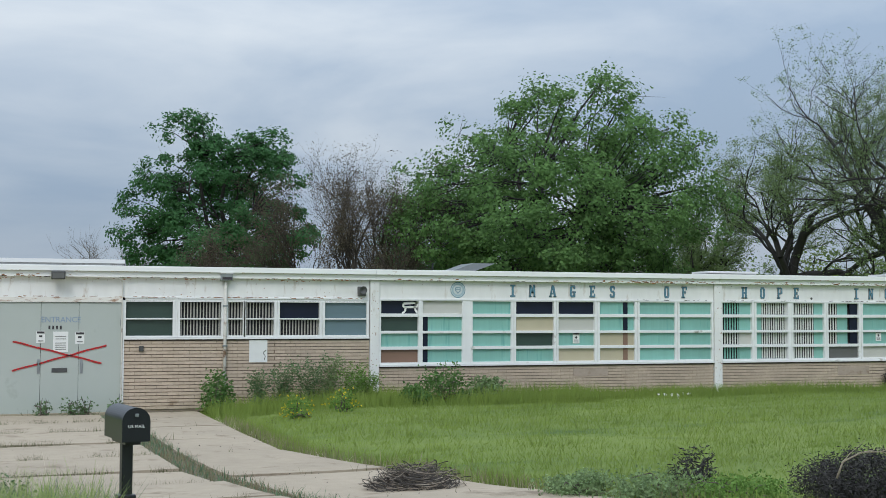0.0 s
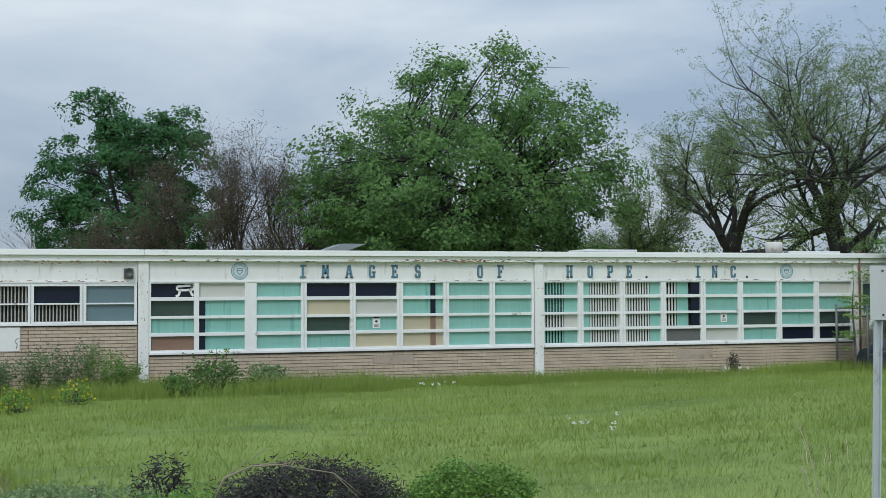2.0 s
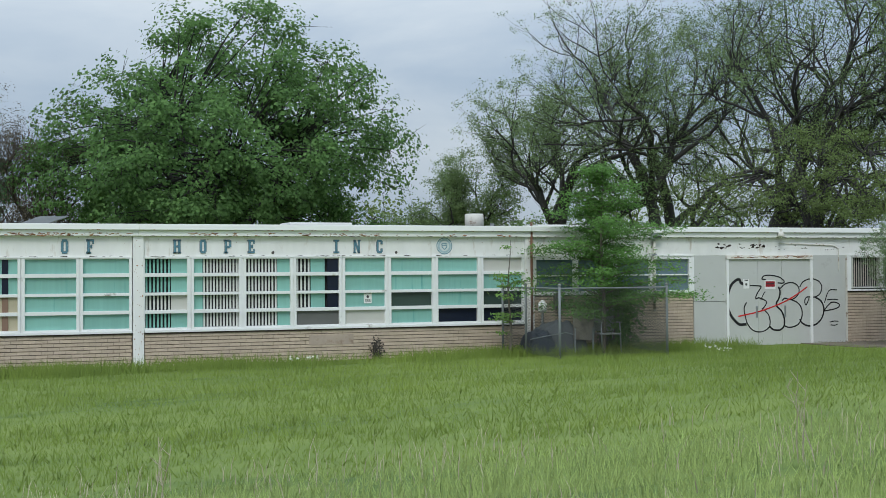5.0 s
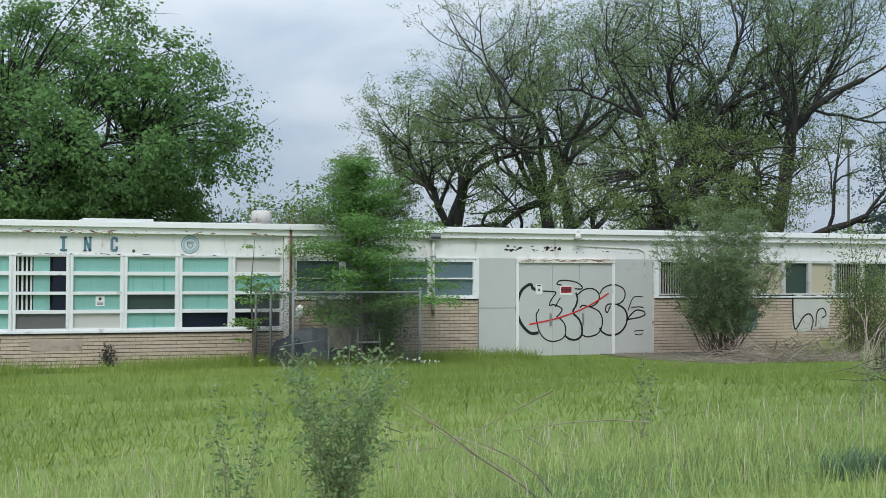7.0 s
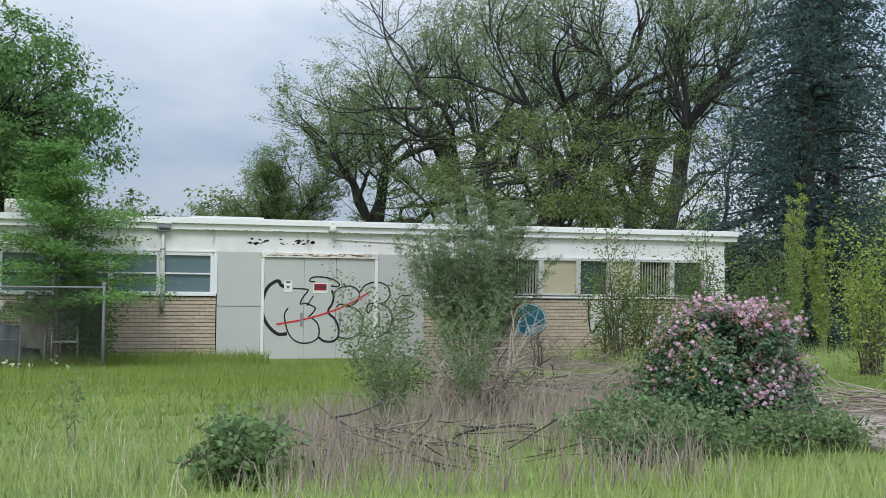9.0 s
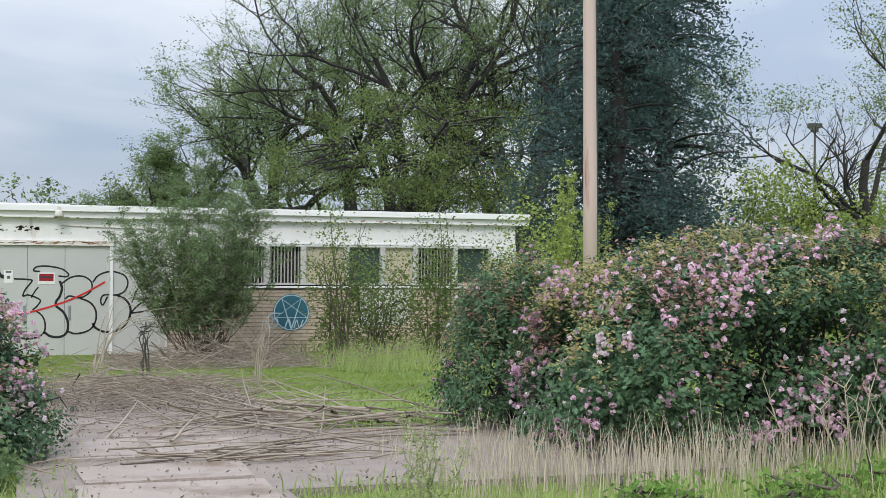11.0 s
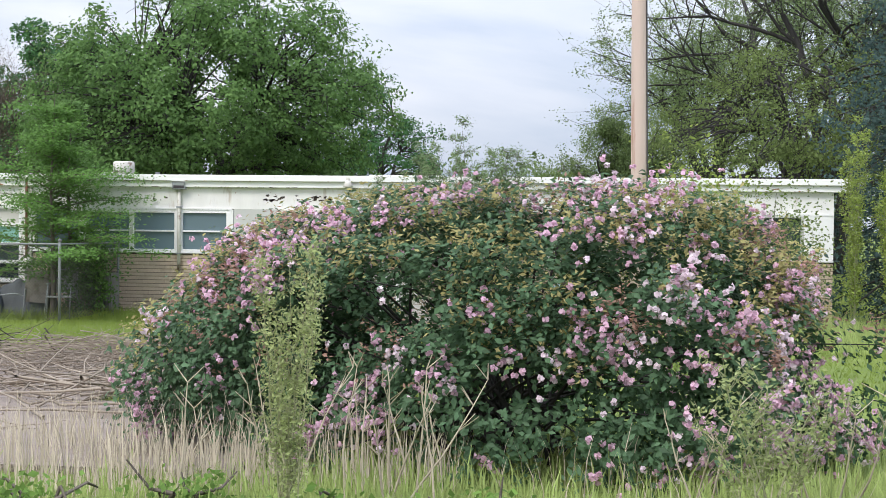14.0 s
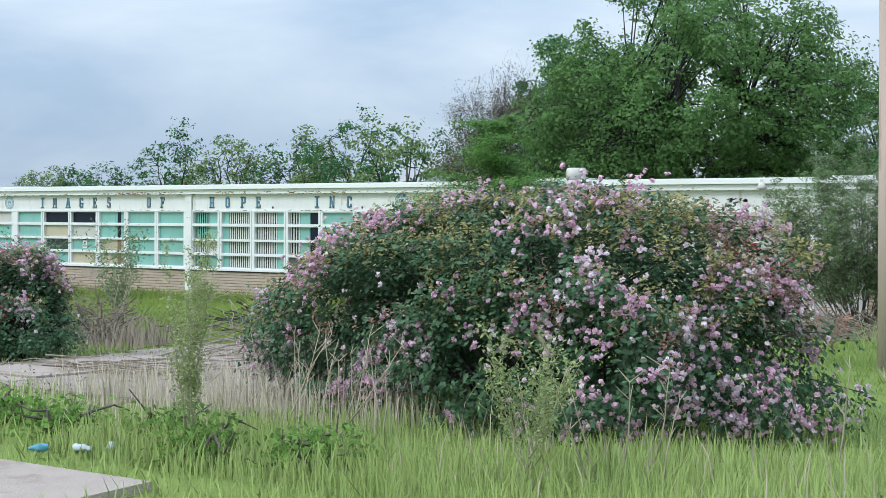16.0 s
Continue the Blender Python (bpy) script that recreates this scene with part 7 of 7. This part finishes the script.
part("board", bm, mat("taupe_board", (0.24, 0.215, 0.19), 0.85, 0.2, 5.0, (0.14, 0.12, 0.10), 0.35, 3.0), t)
for x in (-0.2, 0.2):
    part("prop", tube([(x, 0.0, 0.0), (x + 0.03, 0.05, 0.5)], 0.016, 6), M_GALV, t)
t = thing("garden_chair", 22.5, -1.15, gz(22.5, -1.15), "folded grey garden chair standing in the yard", "chair")
part("backrest", box(-0.22, 0.22, 0.10, 0.125, 0.42, 0.88, bevel=0.012), M_CHAIR, t)
part("seat", box(-0.22, 0.22, -0.26, 0.10, 0.36, 0.39, bevel=0.012), M_CHAIR, t)
for x in (-0.21, 0.21):
    part("leg", tube([(x, -0.24, 0.0), (x, -0.20, 0.37), (x, -0.18, 0.60)], 0.014, 8), M_GALV, t, smooth=True)
    part("leg", tube([(x, 0.22, 0.0), (x, 0.11, 0.40), (x, 0.12, 0.90)], 0.014, 8), M_GALV, t, smooth=True)
    part("armrest", box(x - 0.025, x + 0.025, -0.22, 0.12, 0.59, 0.615, bevel=0.008), M_CHAIR, t)
t = thing("old_cabinet", 23.0, -0.5, gz(23.0, -0.5), "weathered grey cabinet standing outdoors", "cabinet")
part("body", box(-0.2, 0.2, -0.2, 0.2, 0.0, 0.78, bevel=0.01), M_CART, t)
part("door", box(-0.18, 0.18, -0.222, -0.202, 0.03, 0.75, bevel=0.004), M_CART, t)
t = thing("gas_meter", 21.45, -0.35, gz(21.4, -0.3), "white gas meter on a pipe riser", "meter")
part("riser", tube([(0, 0, 0), (0, 0, 0.8)], 0.025, 8), M_GALV, t)
part("meter_body", lathe([(0.05, 0.8), (0.09, 0.84), (0.09, 0.98), (0.05, 1.03), (0.02, 1.06)], 14), M_PAPER, t, smooth=True)
t = thing("electric_box", 21.95, -0.02, 1.25, "grey electric meter box on the wall", "meter box")
part("box_body", box(-0.1, 0.1, -0.12, 0.0, -0.1, 0.22, bevel=0.01), M_GREYP, t)
part("glass_dome", lathe([(0.07, 0), (0.07, 0.04), (0.03, 0.07)], 14), M_GALV, t, smooth=True).matrix_basis = pose(0, -0.12, 0.1, 90, 0, 0)

# ---- roadside things ----
mx, my = -1.645, -17.3
t = thing("mailbox", mx, my, gz(mx, my), "black arched metal mailbox on a black post", "mailbox")
mz = 1.195 - gz(mx, my)
YAW = radians(9)


def turned(bm, a=YAW):
    bmesh.ops.rotate(bm, verts=bm.verts, cent=(0, 0, 0), matrix=Matrix.Rotation(a, 3, "Z"))
    return bm


bm = bmesh.new()
prof = [(-0.085, 0), (0.085, 0), (0.085, 0.125)] + [(0.085 * math.cos(math.pi * k / 20), 0.125 + 0.085 * math.sin(math.pi * k / 20)) for k in range(1, 20)] + [(-0.085, 0.125)]
fr, bk = [[bm.verts.new((x, y, mz + z)) for x, z in prof] for y in (-0.22, 0.24)]
for k in range(len(prof)):
    bm.faces.new((fr[k], fr[(k + 1) % len(prof)], bk[(k + 1) % len(prof)], bk[k]))
bm.faces.new(fr[::-1])
bm.faces.new(bk)
body = part("box_body", turned(bm), M_MAILBOX, t)
bm = bmesh.new()
fr, bk = [[bm.verts.new((x * 1.06, y, mz - 0.004 + z * 1.03)) for x, z in prof] for y in (-0.235, -0.2)]
for k in range(len(prof)):
    bm.faces.new((fr[k], fr[(k + 1) % len(prof)], bk[(k + 1) % len(prof)], bk[k]))
bm.faces.new(fr[::-1])
bm.faces.new(bk)
lid = part("lid", turned(bm), M_MAILBOX, t)
me = text_mesh("US MAIL", 0.027, 0.002, 1.1)
me.transform(Matrix.Translation((0, -0.2375, mz + 0.085)))
me.transform(Matrix.Rotation(YAW, 4, "Z"))
part("lettering", me, M_PAPER, lid, "white US MAIL lettering")
part("pull_tab", turned(box(-0.012, 0.012, -0.25, -0.236, mz + 0.155, mz + 0.175, bevel=0.003)), M_GALV, lid)
part("flag", turned(box(0.0905, 0.096, -0.12, 0.06, mz + 0.10, mz + 0.13)), M_MAILBOX, t)
part("post", turned(box(-0.035, 0.035, -0.035, 0.035, 0.0, mz, bevel=0.006)), M_MAILBOX, t)
part("collar", turned(box(-0.055, 0.055, -0.055, 0.055, mz - 0.40, mz - 0.36, bevel=0.008)), M_MAILBOX, t)
part("sleeve", turned(box(-0.05, 0.05, -0.05, 0.05, 0.0, mz - 0.40, bevel=0.006)), M_MAILBOX, t)
part("bracket", turned(box(-0.05, 0.05, -0.16, 0.18, mz - 0.03, mz, bevel=0.004)), M_MAILBOX, t)

sx, sy = 8.40, -18.0
t = thing("road_sign", sx, sy, gz(sx, sy), "back of a blank aluminium road sign on a steel post", "sign")
g0 = gz(sx, sy)
part("plate", turned(box(-0.092, 0.092, -0.004, 0.0, 1.795 - g0, 2.165 - g0, bevel=0.0015), radians(-8)), M_SIGNB, t)
bm = bmesh.new()
for a, b, c, d in ((-0.028, -0.018, -0.03, -0.006), (0.018, 0.028, -0.03, -0.006), (-0.018, 0.018, -0.011, -0.006)):
    box(a - 0.005, b - 0.005, c + 0.05, d + 0.05, -0.1, 2.14 - g0, bm)
bmesh.ops.rotate(bm, verts=bm.verts, cent=(0, 0, 1.6), matrix=Matrix.Rotation(radians(1.8), 3, "Y"))
part("post", bm, M_POSTG, t)
for z in (1.83, 2.13):
    part("bolt", lathe([(0.008, 0), (0.008, 0.006)], 8), M_DARKMETAL, t).matrix_basis = pose(0, -0.004, z - g0, 90, 0, 0)

px_, py_ = 32.155, -11.72
t = thing("utility_pole", px_, py_, gz(px_, py_) - 0.05, "bleached wooden pole with reddish worn patches", "pole")
part("shaft", tube([(0, 0, 0), (-0.02, 0, 2.0), (-0.06, 0, 5.0), (-0.12, 0, 9.5)], [0.075, 0.068, 0.058, 0.045], 14), M_POLE, t, smooth=True)
part("ground_wire", tube([(0.075, -0.02, 0), (0.05, -0.02, 2.0), (0.0, -0.02, 5.0), (-0.08, -0.02, 9.4)], 0.006, 5), M_DARKMETAL, t)
t = thing("street_lamp", 97.4, 80.0, gz(97, 80), "tall distant highway lamp with a boxy head", "lamp")
part("pole", tube([(0, 0, 0), (0, 0, 14.0)], [0.16, 0.10], 10), M_DARKMETAL, t)
part("lamp_head", box(-0.62, 0.62, -0.35, 0.35, 14.3, 14.75, bevel=0.06), M_DARKMETAL, t)
part("lamp_bracket", box(-0.3, 0.3, -0.2, 0.2, 13.9, 14.29, bevel=0.04), M_DARKMETAL, t)
for i, (x, y) in enumerate(((-14, 70), (-42, 95))):
    t = thing("power_pole", x, y, 0, "distant wooden power pole with a crossarm", "pole", "power poles")
    part("shaft", tube([(0, 0, 0), (0, 0, 11)], [0.16, 0.1], 8), M_BARKG, t)
    part("crossarm", box(-1.1, 1.1, -0.06, 0.06, 10.2, 10.35), M_BARKG, t)


# ---- dead wood and litter ----
def sticks(name, x, y, seed, count, rx, ry, rz, lmin, lmax, r, material, label, flat=0.25, curl=0.3):
    rng = np.random.RandomState(seed)
    segs = []
    for _ in range(count):
        c = np.array([rng.normal() * rx * 0.5, rng.normal() * ry * 0.5, 0.0])
        k = max(0.0, 1 - (c[0] / rx) ** 2 - (c[1] / ry) ** 2)
        c[2] = rng.uniform(0.01, 0.02 + rz * k) + gz(x + c[0], y + c[1]) - gz(x, y)
        an = rng.uniform(0, np.pi) if ry > 0.3 * rx else rng.normal() * 0.5
        d = np.array([math.cos(an), math.sin(an), rng.normal() * flat])
        L, p = rng.uniform(lmin, lmax), None
        n = 4
        p = c - d * L / 2
        rr = r * rng.uniform(0.5, 1.3)
        turn = rng.choice([-1.0, 1.0]) * rng.uniform(0.5, 1.2) * curl
        for i in range(n):
            d = d + np.array([-d[1], d[0], 0]) * turn / n + rng.normal(size=3) * 0.06
            q = p + d * L / n
            q[2] = max(q[2], 0.012)
            segs.append((p, q, rr * (1 - 0.18 * i), rr * (1 - 0.18 * (i + 1)), 5))
            p = q
    t = thing(name, x, y, gz(x, y), label, "brush pile", "dead wood")
    cut = 4 * int(0.7 * len(segs) / 4)
    tagged(part("dead_wood", tubes_mesh("dead_wood", segs[:cut]), material, t), kind="stuff")
    other = M_DEAD if material is M_CANE else M_CANE
    tagged(part("twig_tangle", tubes_mesh("twig_tangle", segs[cut:]), other, t), kind="stuff")


def stick_nest(x, y, seed, count, radius, height, label):
    """A round heap of bent twigs wound round one another, dark inside; light on the top is put in as paler twigs."""
    t = thing("brush_pile", x, y, gz(x, y), label, "brush pile", "dead wood")
    rng = np.random.RandomState(seed)
    layers = {"dark_tangle": [], "brown_tangle": [], "pale_tangle": []}
    for i in range(count):
        k = rng.uniform(0, 1)
        base = height * (1 - k * k) * rng.uniform(0.15, 1.0)
        r, mid = radius * (0.25 + 0.75 * k) * rng.uniform(0.8, 1.15), rng.uniform(0, 2 * np.pi)
        span, dip = rng.uniform(0.9, 2.2), rng.normal() * 0.045
        rr, p = rng.uniform(0.003, 0.0075), None
        cx, cy = rng.normal() * 0.07, rng.normal() * 0.06
        # some topmost twigs get a paler colour for the light falling on them
        kind = "pale_tangle" if base > 0.7 * height * (1 - k * k) and rng.uniform() < 0.35 else "brown_tangle" if rng.uniform() < 0.2 else "dark_tangle"
        for j in range(7):
            a = mid + span * (j / 6 - 0.5)
            q = np.array([cx + 1.25 * r * math.cos(a), cy + 0.85 * r * math.sin(a), 0.015 + base + dip * math.sin(3.0 * (j / 6 - 0.5)) + 0.03 * math.cos(2 * a)])
            q[2] = max(q[2], 0.012)
            if p is not None:
                layers[kind].append((p, q, rr * (1 - 0.1 * j), rr * (1 - 0.1 * (j + 1)), 3))
            p = q
    for name, m in (("dark_tangle", M_DEADB), ("brown_tangle", M_CANE), ("pale_tangle", M_DEAD)):
        tagged(part(name, tubes_mesh(name, layers[name]), m, t), kind="stuff")


stick_nest(1.78, -12.85, 1, 520, 0.40, 0.27, "nest-like heap of dead sticks on the walk")
sticks("brush_pile", 27.6, -12.7, 3, 620, 1.35, 1.9, 0.20, 0.3, 1.1, 0.0042, M_CANE, "long dead canes strewn over the drive", 0.12, 1.7)
sticks("brush_pile", 28.0, -16.65, 9, 46, 0.9, 0.16, 0.08, 0.3, 0.9, 0.006, M_DEAD, "line of bleached sticks in the joint of the drive", 0.08, 0.6)
sticks("brush_pile", 28.6, -15.0, 4, 80, 1.1, 0.7, 0.10, 0.5, 1.6, 0.009, M_DEAD, "broken dead branches on the drive", 0.12)
sticks("brush_pile", 29.3, -4.3, 5, 230, 1.7, 1.1, 0.28, 0.4, 1.2, 0.008, M_CANE, "dead branches under the shrub", 0.35, 1.1)
sticks("brush_pile", 25.9, -12.2, 8, 130, 1.0, 0.7, 0.28, 0.3, 0.9, 0.007, M_DEADB, "dark heap of dead brush beside the drive", 0.35, 1.2)
sticks("brush_pile", 31.2, -5.4, 6, 90, 1.6, 0.9, 0.25, 0.4, 1.2, 0.007, M_CANE, "tangle of dead canes in the grass", 0.45, 1.1)
sticks("brush_pile", 23.9, -16.6, 12, 70, 0.9, 0.8, 0.22, 0.3, 0.9, 0.006, M_DEADB, "dark dead twigs in the withered grass", 0.3, 1.0)
sticks("brush_pile", 18.8, -15.8, 7, 9, 1.1, 0.6, 0.2, 0.4, 1.0, 0.005, M_CANE, "fallen dry branches in the grass", 0.5, 1.5)


def dead_stalk(x, y, seed, height, count, label="pale dead weed stalk"):
    rng = np.random.RandomState(seed)
    t = thing("dead_stalk", x, y, gz(x, y), label + " standing in the grass", "weeds", "dead stalks")
    for _ in range(count):
        segs = []
        p = np.array([rng.normal() * 0.03 * count, rng.normal() * 0.03 * count, 0])
        d = np.array([rng.normal() * 0.25, rng.normal() * 0.25, 1.0])
        h = height * rng.uniform(0.6, 1.0)
        for i in range(5):
            q = p + d * h / 5
            segs.append((p, q, 0.006 - 0.0008 * i, 0.006 - 0.0008 * (i + 1), 3))
            if i > 1:
                for _s in range(2):
                    e = q + np.array([rng.normal() * 0.5, rng.normal() * 0.5, 0.8]) * h * 0.16
                    segs.append((q, e, 0.003, 0.0015, 3))
            d = d + rng.normal(size=3) * 0.08
            p = q
        tagged(part("stalk", tubes_mesh("stalk", segs), M_STRAW, t), kind="stuff")


for i, (x, y, h, c) in enumerate([(7.86, -18.0, 0.66, 2), (8.68, -18.0, 0.55, 3), (9.5, -18.0, 0.7, 2), (11.3, -17.0, 0.5, 3), (15.6, -17.4, 0.6, 3), (30.6, -18.3, 0.55, 9), (31.1, -18.3, 0.5, 8), (33.7, -18.0, 0.55, 8), (32.3, -18.4, 0.45, 8), (25.2, -14.0, 0.6, 4)]):
    dead_stalk(x, y, 500 + i, h, c)


def canes(x, y, seed, count, height, reach, way, label, material, r=0.008, fork=0):
    """Long dead canes that rise from one root and arch over, some of them forked."""
    rng = np.random.RandomState(seed)
    t = thing("dead_cane", x, y, gz(x, y) - 0.02, label, "brush pile", "dead wood")
    for _ in range(count):
        segs, n = [], 9
        an = way + rng.normal() * 0.5
        h, w = height * rng.uniform(0.6, 1.0), reach * rng.uniform(0.5, 1.0)
        p = np.array([rng.normal() * 0.06, rng.normal() * 0.06, 0.0])
        st = p
        for k in range(n):
            f = (k + 1) / n
            q = st + np.array([math.cos(an) * w * f ** 1.7, math.sin(an) * w * f ** 1.7, h * math.sin(1.9 * f) / math.sin(1.57)]) + rng.normal(size=3) * 0.008
            segs.append((p, q, r * (1 - 0.8 * k / n), r * (1 - 0.8 * f), 5))
            if fork and k in (3, 5, 6):
                e = q + np.array([rng.normal() * 0.5, rng.normal() * 0.3, 0.8]) * h * 0.4
                segs.append((q, e, r * 0.5, r * 0.2, 3))
            p = q
        tagged(part("cane", tubes_mesh("cane", segs), material, t), kind="stuff")


canes(25.3, -13.0, 1, 6, 0.7, 0.85, 0.0, "pale dead canes arching over the weeds", M_DEAD)
canes(27.55, -9.0, 7, 7, 0.95, 1.15, 0.1, "long pale canes arching over the dead brush", M_DEAD, 0.009)
canes(25.6, -12.6, 2, 5, 0.45, 0.7, 2.6, "pale dead canes arching over the weeds", M_DEAD, 0.007)
canes(29.07, -10.3, 3, 5, 0.6, 0.22, 0.3, "pale forked dead branch standing by the drive", M_DEAD, 0.010, 1)
canes(28.1, -8.6, 4, 4, 0.55, 0.2, 2.0, "dark forked dead branch standing by the drive", M_DEADB, 0.013, 1)
canes(30.0, -5.4, 5, 5, 0.7, 0.9, 3.0, "dead canes bent over beside the shrub", M_CANE, 0.009, 1)
canes(32.4, -6.4, 6, 6, 0.7, 0.8, 0.4, "dead canes bent over in the grass", M_CANE, 0.008, 1)


def fallen_branch(points, r, label):
    t = thing("fallen_branch", points[0][0], points[0][1], 0, label, "branch", "dead wood")
    pts = [(x - points[0][0], y - points[0][1], gz(x, y) + 0.03 + 0.02 * math.sin(2.1 * i)) for i, (x, y) in enumerate(points)]
    part("limb", tube(pts, [r * (1 - 0.75 * i / (len(pts) - 1)) for i in range(len(pts))], 6), M_DEAD, t, smooth=True)
    for i in range(1, len(pts) - 1):
        a, b = Vector(pts[i]), Vector(pts[i + 1])
        d = (b - a).normalized()
        side = Vector((-d.y, d.x, 0.25)) * (1 if i % 2 else -1)
        part("twig", tube([a, a + (d + side * 0.5) * 0.25, a + (d + side * 0.45) * 0.5], [r * 0.45, r * 0.3, r * 0.12], 5), M_DEAD, t)


fallen_branch([(29.4, -15.95), (29.0, -15.8), (28.6, -15.65), (28.25, -15.2), (27.9, -14.6), (27.6, -14.2)], 0.011, "long bleached branch lying across the drive")
fallen_branch([(29.3, -16.1), (28.8, -16.15), (28.3, -16.0), (27.8, -16.1), (27.3, -16.0)], 0.009, "thin bleached branch lying across the drive")
fallen_branch([(29.2, -15.2), (28.9, -14.6), (28.7, -13.9), (28.6, -13.2)], 0.009, "thin bleached branch lying across the drive")
fallen_branch([(28.3, -12.2), (27.8, -12.6), (27.3, -12.5), (26.8, -12.9)], 0.009, "thin bleached branch lying across the drive")


def dry_branch(points, r, label):
    """A dead branch propped in the grass, with side twigs; points in the world."""
    o = points[0]
    t = thing("fallen_branch", o[0], o[1], 0, label, "branch", "dead wood")
    pts = [Vector((x - o[0], y - o[1], z)) for x, y, z in points]
    part("limb", tube(pts, [r * (1 - 0.7 * i / (len(pts) - 1)) for i in range(len(pts))], 6), M_CANE, t, smooth=True)
    for i in range(1, len(pts) - 1):
        d = (pts[i + 1] - pts[i]).normalized()
        side = Vector((0.3 * d.x, 0.5, 0.45 if i % 2 else 0.1))
        part("twig", tube([pts[i], pts[i] + (d * 0.6 + side * 0.5) * 0.14, pts[i] + (d + side * 0.6) * 0.26], [r * 0.5, r * 0.35, r * 0.15], 5), M_CANE, t)


dry_branch([(18.30, -18.0, 0.72), (18.08, -18.02, 0.90), (17.86, -18.0, 1.04), (17.64, -18.03, 1.20), (17.43, -18.0, 1.32)], 0.008, "thin dead branch leaning in the grass")
dry_branch([(18.34, -17.9, 0.78), (18.22, -17.92, 0.92), (18.08, -17.9, 1.02), (17.92, -17.9, 1.10)], 0.006, "thin dead branch leaning in the grass")
dry_branch([(18.0, -18.1, 0.72), (17.86, -18.1, 0.80), (17.72, -18.1, 0.83)], 0.006, "short dead branch lying in the grass")


dry_branch([(4.01, -17.05, 0.68), (4.07, -17.05, 0.81), (4.25, -17.05, 0.88), (4.44, -17.05, 0.88), (4.79, -17.05, 0.81), (5.03, -17.05, 0.57)], 0.009, "pale bent cane arched over the dark bush")


def flower_heads(x, y, seed, n, spread, h):
    rng = np.random.RandomState(seed)
    t = thing("white_flowers", x, y, gz(x, y), "small stand of white wild flowers", "flowers", "white flowers")
    base = np.stack([rng.normal(size=n) * spread, rng.normal(size=n) * spread * 0.6, np.zeros(n)], 1)
    top = base + np.stack([rng.normal(size=n) * 0.03, rng.normal(size=n) * 0.03, h * rng.uniform(0.8, 1.1, n)], 1)
    tagged(part("stem_tuft", tubes_mesh("stem_tuft", [(a, b, 0.003, 0.002, 3) for a, b in zip(base, top)]), M_GRASST, t), kind="stuff")
    p = np.repeat(top, 7, 0) + rng.normal(size=(n * 7, 3)) * 0.014
    part("blossom", leaves_mesh("blossom", p, 0.03, rng, long=1.1), M_WHITEFL, t)


flower_heads(8.75, -12.6, 1, 7, 0.14, 0.42)
flower_heads(9.53, -4.8, 2, 7, 0.15, 0.3)
flower_heads(21.65, -6.6, 3, 6, 0.12, 0.22)
flower_heads(15.4, -4.5, 4, 6, 0.2, 0.3)


def litter(x, y, kind_mat, label, a):
    bm = lathe([(0.012, 0), (0.018, 0.006), (0.017, 0.02), (0.015, 0.032), (0.018, 0.045), (0.014, 0.06), (0.008, 0.072), (0.008, 0.085)], 12)
    for v in bm.verts:
        v.co += Vector((noise.noise(v.co * 60 + Vector((a, 0, 0))), noise.noise(v.co * 60 + Vector((0, a, 0))), 0)) * 0.010
    t = solo("plastic_bottle", bm, kind_mat, label, "litter", "litter", smooth=True)
    t.matrix_basis = pose(x, y, gz(x, y) + 0.03, 90, 0, a)


litter(30.42, -19.16, M_LITTER, "crushed clear plastic bottle lying in the grass", 40)
litter(30.23, -19.36, M_LITTERB, "blue plastic bottle lying in the grass", -30)
litter(30.33, -19.30, M_LITTER, "clear plastic bottle by the sidewalk", 100)

# single bricks beside the entrance, last
brick_rows(0.0, 3.0, 0.0, 1.404, True)
